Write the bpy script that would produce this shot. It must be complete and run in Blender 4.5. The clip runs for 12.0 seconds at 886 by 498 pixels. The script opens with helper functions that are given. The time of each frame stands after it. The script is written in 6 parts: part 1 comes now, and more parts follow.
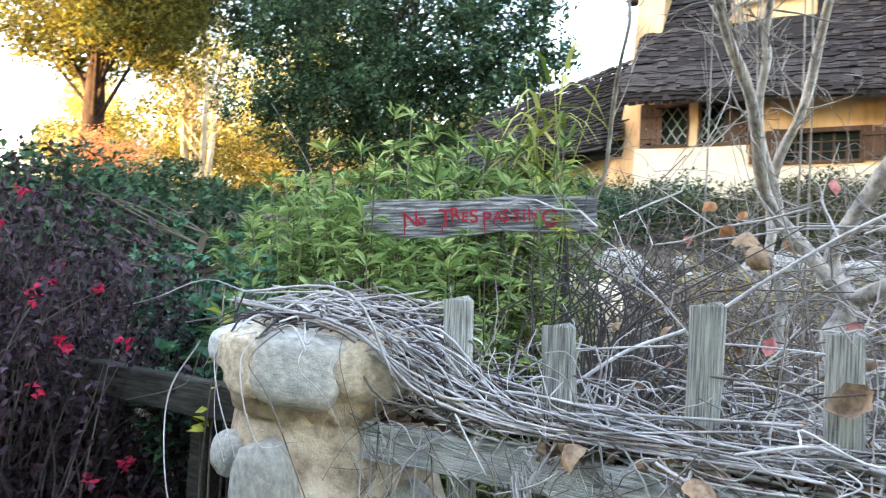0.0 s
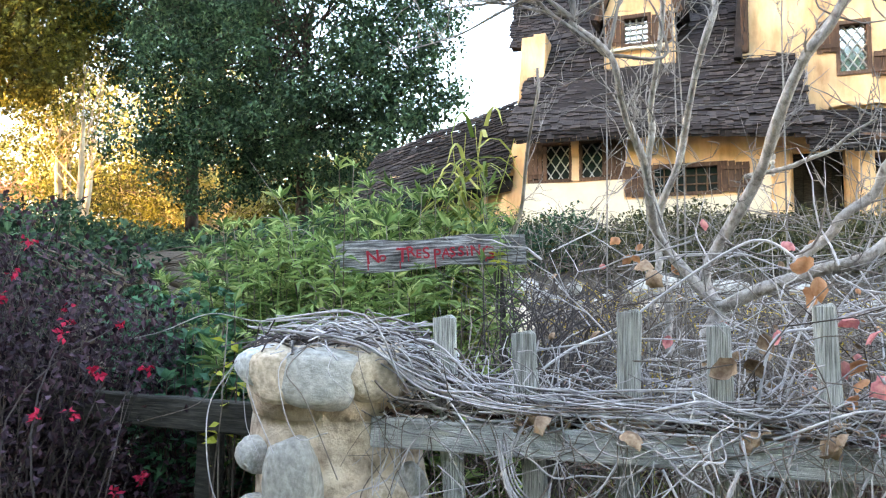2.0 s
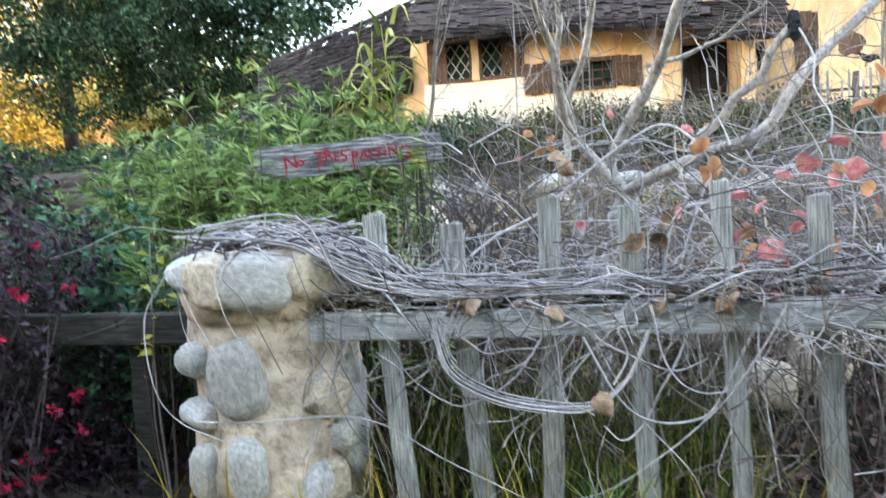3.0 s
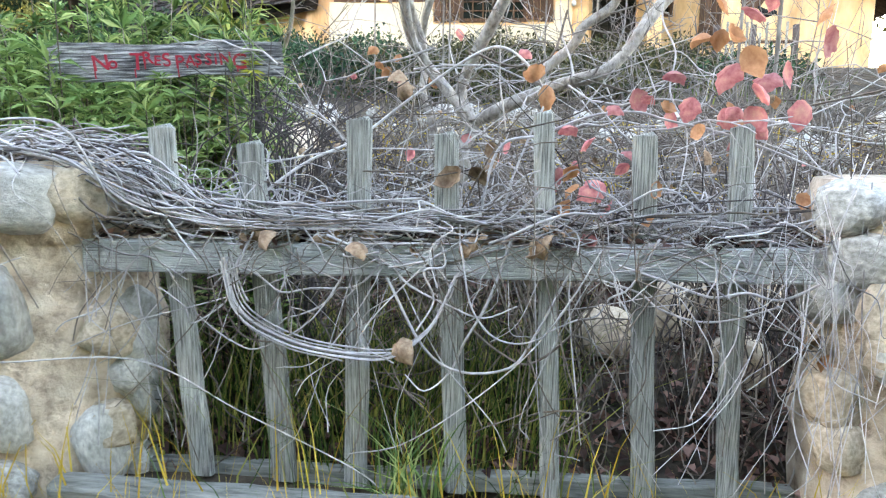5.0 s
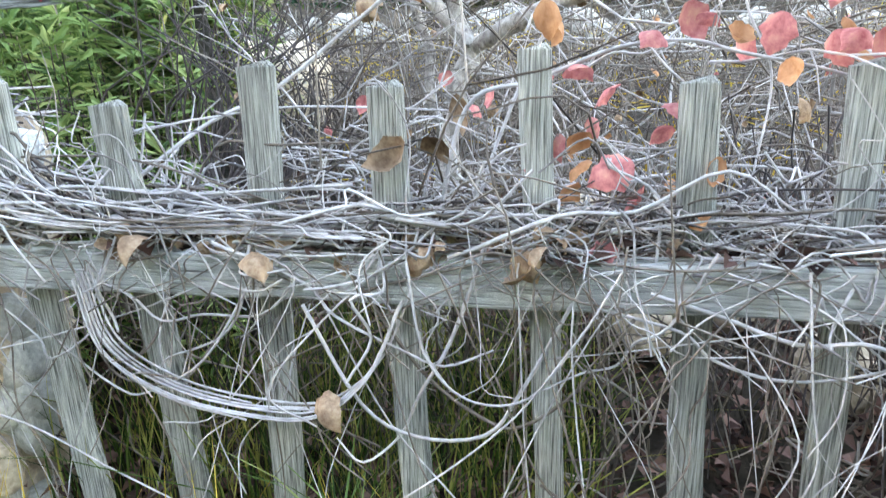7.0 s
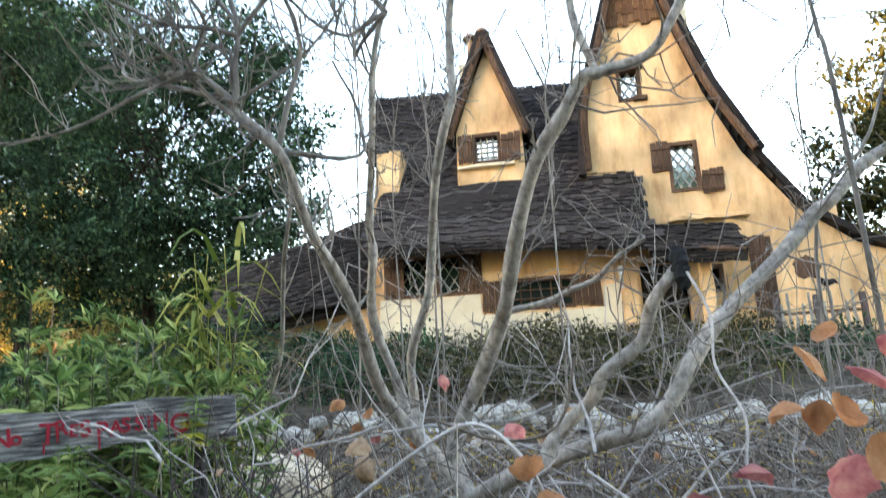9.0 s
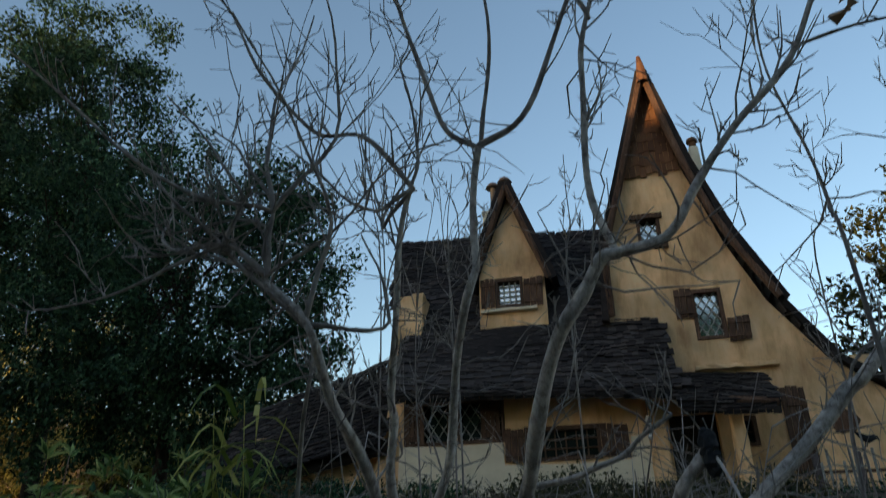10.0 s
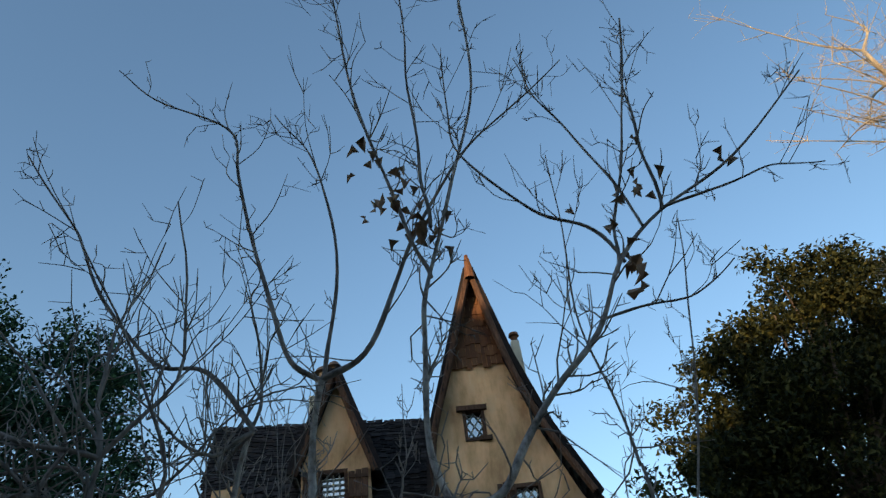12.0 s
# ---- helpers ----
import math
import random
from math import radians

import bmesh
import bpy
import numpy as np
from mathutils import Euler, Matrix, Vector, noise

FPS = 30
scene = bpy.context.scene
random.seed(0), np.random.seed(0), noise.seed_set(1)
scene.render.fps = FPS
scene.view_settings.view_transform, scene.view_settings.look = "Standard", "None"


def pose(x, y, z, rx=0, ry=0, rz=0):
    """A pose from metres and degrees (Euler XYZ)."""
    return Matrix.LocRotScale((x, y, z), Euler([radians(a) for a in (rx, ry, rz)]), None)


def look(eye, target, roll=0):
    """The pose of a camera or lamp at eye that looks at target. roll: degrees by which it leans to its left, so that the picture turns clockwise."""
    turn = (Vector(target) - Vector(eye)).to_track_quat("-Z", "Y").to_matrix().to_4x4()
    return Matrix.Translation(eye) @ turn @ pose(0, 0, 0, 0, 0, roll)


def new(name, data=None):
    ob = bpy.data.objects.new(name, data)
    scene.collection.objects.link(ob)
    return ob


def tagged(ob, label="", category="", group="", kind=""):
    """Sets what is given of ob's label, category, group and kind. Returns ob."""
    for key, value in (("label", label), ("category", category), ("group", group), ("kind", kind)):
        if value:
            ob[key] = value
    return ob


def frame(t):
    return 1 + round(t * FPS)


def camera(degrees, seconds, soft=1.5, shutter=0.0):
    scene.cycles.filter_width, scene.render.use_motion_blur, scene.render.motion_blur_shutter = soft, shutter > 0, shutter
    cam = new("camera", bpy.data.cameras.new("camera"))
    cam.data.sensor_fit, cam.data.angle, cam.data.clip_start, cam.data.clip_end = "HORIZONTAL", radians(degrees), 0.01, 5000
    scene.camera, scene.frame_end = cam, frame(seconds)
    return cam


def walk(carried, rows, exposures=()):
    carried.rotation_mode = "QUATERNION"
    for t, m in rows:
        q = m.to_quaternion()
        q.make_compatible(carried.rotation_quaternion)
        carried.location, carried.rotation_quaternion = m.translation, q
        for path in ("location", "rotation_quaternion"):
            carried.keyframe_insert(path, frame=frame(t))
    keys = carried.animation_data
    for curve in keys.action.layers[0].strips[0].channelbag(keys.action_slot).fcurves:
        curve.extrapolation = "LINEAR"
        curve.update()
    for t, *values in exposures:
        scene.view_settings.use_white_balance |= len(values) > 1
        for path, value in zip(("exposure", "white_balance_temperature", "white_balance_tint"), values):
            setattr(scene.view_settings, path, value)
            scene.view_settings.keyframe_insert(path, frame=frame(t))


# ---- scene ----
cam = camera(65.3, 12.0, soft=1.2, shutter=0.3)
PATH = [
    (0, (0.973, -1.313, 1.333), (-0.041, 0.411, 1.37), 2.6),
    (0.5, (0.911, -1.47, 1.34), (0.073, 0.344, 1.409), 0.9),
    (1, (0.943, -1.593, 1.344), (0.129, 0.229, 1.473), 2.9),
    (1.5, (0.989, -1.771, 1.311), (0.207, 0.064, 1.45), 3.2),
    (2, (0.963, -1.871, 1.307), (0.235, -0.014, 1.449), 0.4),
    (2.5, (0.906, -1.936, 1.284), (0.249, -0.052, 1.411), -1.4),
    (3, (0.922, -1.963, 1.277), (0.448, -0.025, 1.142), -3.1),
    (3.5, (0.971, -1.893, 1.258), (0.627, 0.064, 1.025), -0.0),
    (3.7, (1.012, -1.875, 1.253), (0.684, 0.084, 0.987), 0.1),
    (5.3, (1.169, -1.606, 1.249), (0.968, 0.354, 0.903), 0.3),
    (5.5, (1.168, -1.531, 1.265), (0.96, 0.423, 0.893), -0.6),
    (6, (1.152, -1.352, 1.306), (0.95, 0.539, 0.688), -1.4),
    (6.5, (1.272, -1.131, 1.323), (0.962, 0.737, 0.679), -0.1),
    (6.7, (1.296, -1.052, 1.314), (0.931, 0.804, 0.664), -0.6),
    (8.3, (1.30, -1.05, 1.43), (0.861, 0.958, 1.447), -0.4),
    (8.5, (1.305, -1.049, 1.45), (0.89, 0.906, 1.52), -0.2),
    (9, (1.31, -1.015, 1.504), (0.928, 0.894, 1.963), -2.5),
    (9.5, (1.303, -1.052, 1.515), (0.878, 0.812, 2.104), -1.9),
    (10, (1.32, -1.056, 1.573), (0.915, 0.713, 2.415), -1.1),
    (10.5, (1.356, -1.033, 1.643), (1.154, 0.679, 2.657), -3.4),
    (11, (1.328, -1.044, 1.675), (1.259, 0.591, 2.823), -5.2),
    (11.5, (1.293, -1.13, 1.675), (1.327, 0.454, 2.895), -7.2),
    (12, (1.302, -1.237, 1.684), (1.431, 0.32, 2.932), -7.6),
]
EXPOSURES = [(0.0, 4.78, 8350, 23), (1.0, 4.82, 8350, 24), (2.3, 4.7, 8350, 24), (3.0, 4.82, 8250, 24), (3.6, 5.0, 8350, 24), (5.3, 4.93, 8450, 23), (6.0, 5.1, 8550, 23), (6.7, 5.2, 8600, 23), (8.4, 4.8, 9000, 22), (8.7, 4.6, 8900, 22), (9.0, 4.05, 8500, 20), (9.3, 2.95, 8800, 18), (9.6, 1.85, 8500, 17), (10.0, 1.38, 7100, 12), (10.5, 1.33, 6450, 10), (12.0, 1.33, 6300, 10)]
walk(cam, [(t, look(e, a, r)) for t, e, a, r in PATH], EXPOSURES)

# ---- world and sun ----
SUN_EL, SUN_AZ = radians(6.0), radians(213.5)
world = bpy.data.worlds.new("evening_sky")
scene.world = world
world.use_nodes = True
wn = world.node_tree.nodes
sky = wn.new("ShaderNodeTexSky")
sky.sky_type, sky.sun_disc = "NISHITA", False
sky.sun_elevation, sky.sun_rotation = SUN_EL, SUN_AZ
sky.air_density, sky.dust_density, sky.ozone_density = 1.0, 0.7, 1.85
wn["Background"].inputs["Strength"].default_value = 0.15
world.node_tree.links.new(sky.outputs["Color"], wn["Background"].inputs["Color"])
sun_data = bpy.data.lights.new("sun", "SUN")
sun_data.energy, sun_data.angle, sun_data.color = 2.0, radians(0.5), (1.0, 0.66, 0.33)
sun = new("sun", sun_data)
sun_from = Vector((math.sin(SUN_AZ) * math.cos(SUN_EL), math.cos(SUN_AZ) * math.cos(SUN_EL), math.sin(SUN_EL)))
sun.matrix_world = look(sun_from * 100, (0, 0, 0))

# ---- materials ----
rng = np.random.default_rng(7)


def mat(name, colours, scale=8.0, rough=0.8, bump=0.3, stretch=(1, 1, 1), vary=0.25, island=0.0, piece=0.0, coarse=1.2, glow=0.0, bump_dist=0.01, span=0.4):
    """Noise grain over the given colours, with slow stains; island / piece: how far single leaves or pieces differ; glow: light let through thin leaves."""
    m = bpy.data.materials.new(name)
    m.use_nodes = True
    nt = m.node_tree
    n, l = nt.nodes, nt.links
    bsdf = n["Principled BSDF"]
    bsdf.inputs["Roughness"].default_value = rough
    bsdf.inputs["Specular IOR Level"].default_value = 0.2 if glow or rough > 0.75 else 0.4
    co = n.new("ShaderNodeTexCoord")
    mp = n.new("ShaderNodeMapping")
    mp.inputs["Scale"].default_value = stretch
    l.new(co.outputs["Object"], mp.inputs["Vector"])
    fine = n.new("ShaderNodeTexNoise")
    fine.inputs["Scale"].default_value, fine.inputs["Detail"].default_value, fine.inputs["Roughness"].default_value = scale, 7.0, 0.65
    l.new(mp.outputs["Vector"], fine.inputs["Vector"])
    ramp = n.new("ShaderNodeValToRGB")
    el = ramp.color_ramp.elements
    while len(el) < len(colours):
        el.new(0.5)
    for i, c in enumerate(colours):
        el[i].position = 0.5 - span / 2 + span * i / max(1, len(colours) - 1)
        el[i].color = (*c, 1)
    fac = fine.outputs["Fac"]
    if island:
        geo = n.new("ShaderNodeNewGeometry")
        mix = n.new("ShaderNodeMix")
        mix.inputs[0].default_value = island
        l.new(fac, mix.inputs[2])
        spread = n.new("ShaderNodeMapRange")
        spread.inputs["To Min"].default_value, spread.inputs["To Max"].default_value = 0.25, 0.75
        l.new(geo.outputs["Random Per Island"], spread.inputs["Value"])
        l.new(spread.outputs["Result"], mix.inputs[3])
        fac = mix.outputs[0]
    l.new(fac, ramp.inputs["Fac"])
    slow = n.new("ShaderNodeTexNoise")
    slow.inputs["Scale"].default_value, slow.inputs["Detail"].default_value = coarse, 4.0
    l.new(co.outputs["Object"], slow.inputs["Vector"])
    val = n.new("ShaderNodeMapRange")
    val.inputs["From Min"].default_value, val.inputs["From Max"].default_value = 0.3, 0.7
    val.inputs["To Min"].default_value, val.inputs["To Max"].default_value = 1 - vary, 1 + vary
    l.new(slow.outputs["Fac"], val.inputs["Value"])
    hsv = n.new("ShaderNodeHueSaturation")
    l.new(ramp.outputs["Color"], hsv.inputs["Color"])
    value = val.outputs["Result"]
    if piece:
        info = n.new("ShaderNodeObjectInfo")
        pr = n.new("ShaderNodeMapRange")
        pr.inputs["To Min"].default_value, pr.inputs["To Max"].default_value = 1 - piece, 1 + piece
        l.new(info.outputs["Random"], pr.inputs["Value"])
        mul = n.new("ShaderNodeMath")
        mul.operation = "MULTIPLY"
        l.new(value, mul.inputs[0])
        l.new(pr.outputs["Result"], mul.inputs[1])
        value = mul.outputs["Value"]
    l.new(value, hsv.inputs["Value"])
    l.new(hsv.outputs["Color"], bsdf.inputs["Base Color"])
    if bump:
        bp = n.new("ShaderNodeBump")
        bp.inputs["Strength"].default_value, bp.inputs["Distance"].default_value = bump, bump_dist
        l.new(fine.outputs["Fac"], bp.inputs["Height"])
        l.new(bp.outputs["Normal"], bsdf.inputs["Normal"])
    if glow:
        tr = n.new("ShaderNodeBsdfTranslucent")
        l.new(hsv.outputs["Color"], tr.inputs["Color"])
        mx = n.new("ShaderNodeMixShader")
        mx.inputs["Fac"].default_value = glow
        l.new(bsdf.outputs["BSDF"], mx.inputs[1])
        l.new(tr.outputs["BSDF"], mx.inputs[2])
        l.new(mx.outputs["Shader"], n["Material Output"].inputs["Surface"])
    return m


M_SOIL = mat("soil", [(0.02, 0.015, 0.011), (0.06, 0.045, 0.033), (0.12, 0.09, 0.065)], 9, 0.95, 0.8, vary=0.4, bump_dist=0.05)
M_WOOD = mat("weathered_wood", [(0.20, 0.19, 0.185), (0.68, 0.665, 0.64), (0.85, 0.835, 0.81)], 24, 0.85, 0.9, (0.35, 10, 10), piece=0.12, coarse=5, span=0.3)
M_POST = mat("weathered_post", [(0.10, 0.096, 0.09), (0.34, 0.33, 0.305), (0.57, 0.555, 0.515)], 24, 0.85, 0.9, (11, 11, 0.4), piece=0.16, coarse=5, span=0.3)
# dark wood; on the side fence and door its colour carries the shade
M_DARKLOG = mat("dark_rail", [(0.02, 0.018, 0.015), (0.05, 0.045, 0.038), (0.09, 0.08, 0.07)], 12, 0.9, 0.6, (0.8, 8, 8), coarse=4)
M_LOG = mat("damp_log", [(0.08, 0.08, 0.07), (0.20, 0.20, 0.18), (0.30, 0.29, 0.26)], 12, 0.9, 0.6, (0.8, 8, 8), coarse=4)
M_SIGN = mat("sign_wood", [(0.035, 0.032, 0.036), (0.20, 0.19, 0.20), (0.56, 0.545, 0.56)], 9, 0.85, 1.0, (0.9, 6, 13), coarse=5, span=0.26)
M_RED = mat("red_paint", [(0.36, 0.012, 0.03), (0.52, 0.03, 0.06)], 60, 0.5, 0.1)
M_VINE = mat("dry_vine", [(0.10, 0.082, 0.082), (0.41, 0.365, 0.36), (0.78, 0.73, 0.72)], 40, 0.8, 0.4, vary=0.3, island=0.6, coarse=6)
M_TWIG = mat("thicket_twig", [(0.035, 0.025, 0.022), (0.14, 0.105, 0.088), (0.40, 0.335, 0.30)], 40, 0.85, 0.3, vary=0.3, island=0.7, coarse=4)
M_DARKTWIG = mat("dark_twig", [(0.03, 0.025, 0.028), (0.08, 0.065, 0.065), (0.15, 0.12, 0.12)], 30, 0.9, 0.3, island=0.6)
M_BARK = mat("pale_bark", [(0.15, 0.12, 0.108), (0.43, 0.375, 0.345), (0.62, 0.56, 0.525)], 55, 0.92, 1.0, (1, 1, 0.6), vary=0.35, coarse=9)
# browner young bark, also darkened in colour for its silhouette against the sky
M_BRANCH = mat("young_silhouette_bark", [(0.095, 0.078, 0.07), (0.25, 0.215, 0.20), (0.40, 0.355, 0.33)], 22, 0.85, 0.5, (1, 1, 0.45), coarse=7)
M_BARKDARK = mat("dark_bark", [(0.05, 0.04, 0.03), (0.12, 0.09, 0.07), (0.20, 0.16, 0.12)], 5, 0.9, 0.8, (1, 1, 0.3), bump_dist=0.05)
M_BARKGOLD = mat("pale_tree_bark", [(0.30, 0.24, 0.17), (0.50, 0.42, 0.31)], 4, 0.85, 0.5, (1, 1, 0.3), bump_dist=0.03)
M_PLASTER = mat("ochre_plaster", [(0.57, 0.32, 0.16), (0.79, 0.50, 0.27), (0.86, 0.59, 0.35)], 2.2, 0.9, 0.5, (1.5, 1.5, 0.45), vary=0.34, coarse=0.8, bump_dist=0.03)
M_CREAM = mat("pale_plaster", [(0.70, 0.58, 0.42), (0.80, 0.69, 0.52)], 3, 0.9, 0.3, vary=0.1, coarse=0.8, bump_dist=0.02)
M_SHINGLE = mat("old_shingle", [(0.012, 0.009, 0.009), (0.03, 0.024, 0.023), (0.075, 0.061, 0.058)], 5, 0.85, 0.6, (1, 3, 3), vary=0.3, island=0.6, piece=0.35, coarse=0.6, bump_dist=0.02)
M_BROWN = mat("brown_timber", [(0.05, 0.028, 0.018), (0.11, 0.06, 0.04), (0.17, 0.10, 0.065)], 6, 0.8, 0.6, (5, 5, 0.8), piece=0.2, bump_dist=0.02)
M_BARGE = mat("reddish_shingle", [(0.10, 0.045, 0.025), (0.20, 0.09, 0.045), (0.30, 0.15, 0.075)], 6, 0.8, 0.6, (5, 5, 1), island=0.6, piece=0.3, bump_dist=0.02)
M_DARK = mat("unlit_room_black", [(0.012, 0.011, 0.01), (0.02, 0.018, 0.016)], 2, 0.95, 0.0)
M_LEAD = mat("lead_came", [(0.45, 0.44, 0.40), (0.62, 0.60, 0.55)], 10, 0.6, 0.2)
M_MORTAR = mat("sandy_mortar", [(0.22, 0.145, 0.105), (0.57, 0.43, 0.325), (0.72, 0.585, 0.465)], 15, 0.95, 1.0, vary=0.35, coarse=5, bump_dist=0.02)
M_STONE = mat("river_stone", [(0.30, 0.275, 0.25), (0.43, 0.40, 0.365), (0.55, 0.515, 0.475)], 6, 0.85, 0.6, vary=0.2, piece=0.22, coarse=5)
M_PALESTONE = mat("pale_stone", [(0.24, 0.22, 0.20), (0.39, 0.365, 0.335), (0.55, 0.525, 0.49)], 5, 0.9, 0.6, vary=0.15, piece=0.12, coarse=5)
M_WHITESTONE = mat("whitish_stone", [(0.42, 0.41, 0.40), (0.60, 0.59, 0.58), (0.74, 0.73, 0.72)], 5, 0.9, 0.5, vary=0.15, piece=0.08, coarse=5)
M_TANSTONE = mat("tan_stone", [(0.38, 0.28, 0.20), (0.54, 0.42, 0.315), (0.64, 0.53, 0.42)], 5, 0.9, 0.5, vary=0.15, piece=0.12, coarse=5)
M_GREEN = mat("shrub_leaf", [(0.04, 0.085, 0.026), (0.155, 0.265, 0.08), (0.45, 0.52, 0.21)], 5, 0.55, 0, island=0.85, glow=0.3, vary=0.2)
M_TEAL = mat("bluish_leaf", [(0.025, 0.085, 0.05), (0.05, 0.16, 0.09), (0.09, 0.24, 0.12)], 5, 0.55, 0, island=0.85, glow=0.25, vary=0.2)
M_YELLOWLEAF = mat("yellow_leaf", [(0.35, 0.36, 0.05), (0.55, 0.52, 0.08)], 9, 0.55, 0.1, island=0.7, glow=0.35)
M_PURPLE = mat("purple_leaf", [(0.012, 0.006, 0.010), (0.034, 0.017, 0.026), (0.085, 0.045, 0.062)], 6, 0.7, 0, island=0.85, vary=0.3, glow=0.1)
M_FLOWER = mat("red_flower", [(0.28, 0.006, 0.03), (0.50, 0.02, 0.065)], 20, 0.6, 0.0, island=0.7, glow=0.2)
M_REDLEAF = mat("red_leaf", [(0.44, 0.10, 0.11), (0.64, 0.22, 0.21), (0.70, 0.36, 0.26)], 3, 0.6, 0.15, piece=0.25, glow=0.3, vary=0.15, coarse=1.5)
M_ORANGELEAF = mat("orange_leaf", [(0.46, 0.18, 0.08), (0.66, 0.33, 0.18)], 3, 0.6, 0.15, piece=0.25, glow=0.3, vary=0.15, coarse=1.5)
M_BROWNLEAF = mat("dry_brown_leaf", [(0.17, 0.09, 0.055), (0.32, 0.20, 0.13), (0.42, 0.29, 0.20)], 4, 0.8, 0.3, piece=0.3, vary=0.2, coarse=2)
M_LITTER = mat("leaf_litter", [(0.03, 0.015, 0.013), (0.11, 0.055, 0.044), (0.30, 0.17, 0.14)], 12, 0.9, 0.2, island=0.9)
M_GRASS = mat("grass_blade", [(0.018, 0.036, 0.008), (0.08, 0.14, 0.026), (0.38, 0.33, 0.09)], 6, 0.6, 0, island=0.9, glow=0.25)
M_REED = mat("reed_leaf", [(0.10, 0.15, 0.03), (0.32, 0.34, 0.08), (0.58, 0.50, 0.16)], 6, 0.6, 0, island=0.9, glow=0.3)
M_STRAW = mat("yellow_grass", [(0.45, 0.26, 0.03), (0.66, 0.46, 0.08)], 6, 0.6, 0, island=0.9, glow=0.3)
M_TREELEAF = mat("evergreen_leaf", [(0.009, 0.025, 0.014), (0.025, 0.064, 0.036), (0.065, 0.138, 0.068)], 2, 0.75, 0, island=0.85, glow=0.2, vary=0.3, coarse=0.4)
M_PALEGOLD = mat("pale_golden_leaf", [(0.18, 0.17, 0.05), (0.34, 0.33, 0.10), (0.52, 0.50, 0.20)], 2, 0.6, 0, island=0.85, glow=0.4, vary=0.3, coarse=0.4)
# blacker copy of dark_bark: the trunks' unlit look is put into the colour
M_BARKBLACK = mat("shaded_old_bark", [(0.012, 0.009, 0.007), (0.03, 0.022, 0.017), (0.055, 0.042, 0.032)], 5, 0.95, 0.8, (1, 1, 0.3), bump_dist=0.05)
M_GOLDLEAF = mat("autumn_tree_leaf", [(0.045, 0.05, 0.012), (0.11, 0.115, 0.025), (0.22, 0.22, 0.05)], 2, 0.6, 0, island=0.85, glow=0.45, vary=0.3, coarse=0.4)
M_ROUNDLEAF = mat("dense_tree_leaf", [(0.010, 0.016, 0.006), (0.032, 0.038, 0.011), (0.085, 0.08, 0.02)], 2, 0.7, 0, island=0.85, glow=0.2, vary=0.3, coarse=0.4)
M_OLIVELEAF = mat("olive_leaf", [(0.018, 0.024, 0.01), (0.055, 0.058, 0.024), (0.15, 0.125, 0.05)], 2, 0.6, 0, island=0.85, glow=0.3, vary=0.3, coarse=0.4)
M_BLACK = mat("black_cloth", [(0.012, 0.012, 0.014), (0.03, 0.03, 0.034)], 30, 0.9, 0.3)
M_METAL = mat("dark_iron", [(0.03, 0.03, 0.03), (0.06, 0.055, 0.05)], 20, 0.55, 0.2)

# upper panes: made part metal so they mirror the bright sky
M_GLASS = bpy.data.materials.new("sky_mirror_glass")
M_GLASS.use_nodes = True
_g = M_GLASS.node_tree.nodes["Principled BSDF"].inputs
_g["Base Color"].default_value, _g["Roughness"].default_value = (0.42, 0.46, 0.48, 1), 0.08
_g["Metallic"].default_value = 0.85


# lower panes: near-black copy, the lack of sky reflection put into the colour
M_DARKGLASS = bpy.data.materials.new("unreflecting_dark_glass")
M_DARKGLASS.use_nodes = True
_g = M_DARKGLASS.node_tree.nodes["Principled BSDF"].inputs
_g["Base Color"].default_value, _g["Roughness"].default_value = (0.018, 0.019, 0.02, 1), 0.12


# ---- mesh helpers ----
def mesh_of(name, verts, faces, material, smooth=False):
    me = bpy.data.meshes.new(name)
    me.from_pydata([tuple(v) for v in verts], [], [tuple(f) for f in faces])
    me.materials.append(material)
    if smooth:
        me.polygons.foreach_set("use_smooth", [True] * len(me.polygons))
    me.update()
    return me


def put(name, me, parent=None, label="", m=None):
    ob = new(name, me)
    if parent is not None:
        ob.parent = parent
    if m is not None:
        ob.matrix_basis = m
    return tagged(ob, label)


def part(name, bm, material, parent=None, label="", smooth=False):
    """Links a bmesh as one mesh object under a thing or a part."""
    me = bpy.data.meshes.new(name)
    bm.to_mesh(me)
    bm.free()
    me.materials.append(material)
    if smooth:
        me.polygons.foreach_set("use_smooth", [True] * len(me.polygons))
    return put(name, me, parent, label)


def thing(name, at, label, category, group="", kind=""):
    ob = new(name)
    ob.location = at
    ob.empty_display_size = 0.1
    return tagged(ob, label, category, group, kind)


def under(ob, parent):
    """Hangs a mesh built in world coordinates under a thing without moving it."""
    ob.parent = parent
    ob.matrix_parent_inverse = Matrix.Translation(-parent.location)
    return ob


def curve_through(ctrl, n=6):
    """Catmull-Rom points through ctrl."""
    c = np.array(ctrl, float)
    c = np.vstack([2 * c[0] - c[1], c, 2 * c[-1] - c[-2]])
    out = []
    for i in range(1, len(c) - 2):
        for t in np.linspace(0, 1, n, endpoint=False):
            a, b, d, e = c[i - 1], c[i], c[i + 1], c[i + 2]
            out.append(0.5 * (2 * b + (d - a) * t + (2 * a - 5 * b + 4 * d - e) * t * t + (3 * b - a - 3 * d + e) * t ** 3))
    out.append(c[-2])
    return np.array(out)


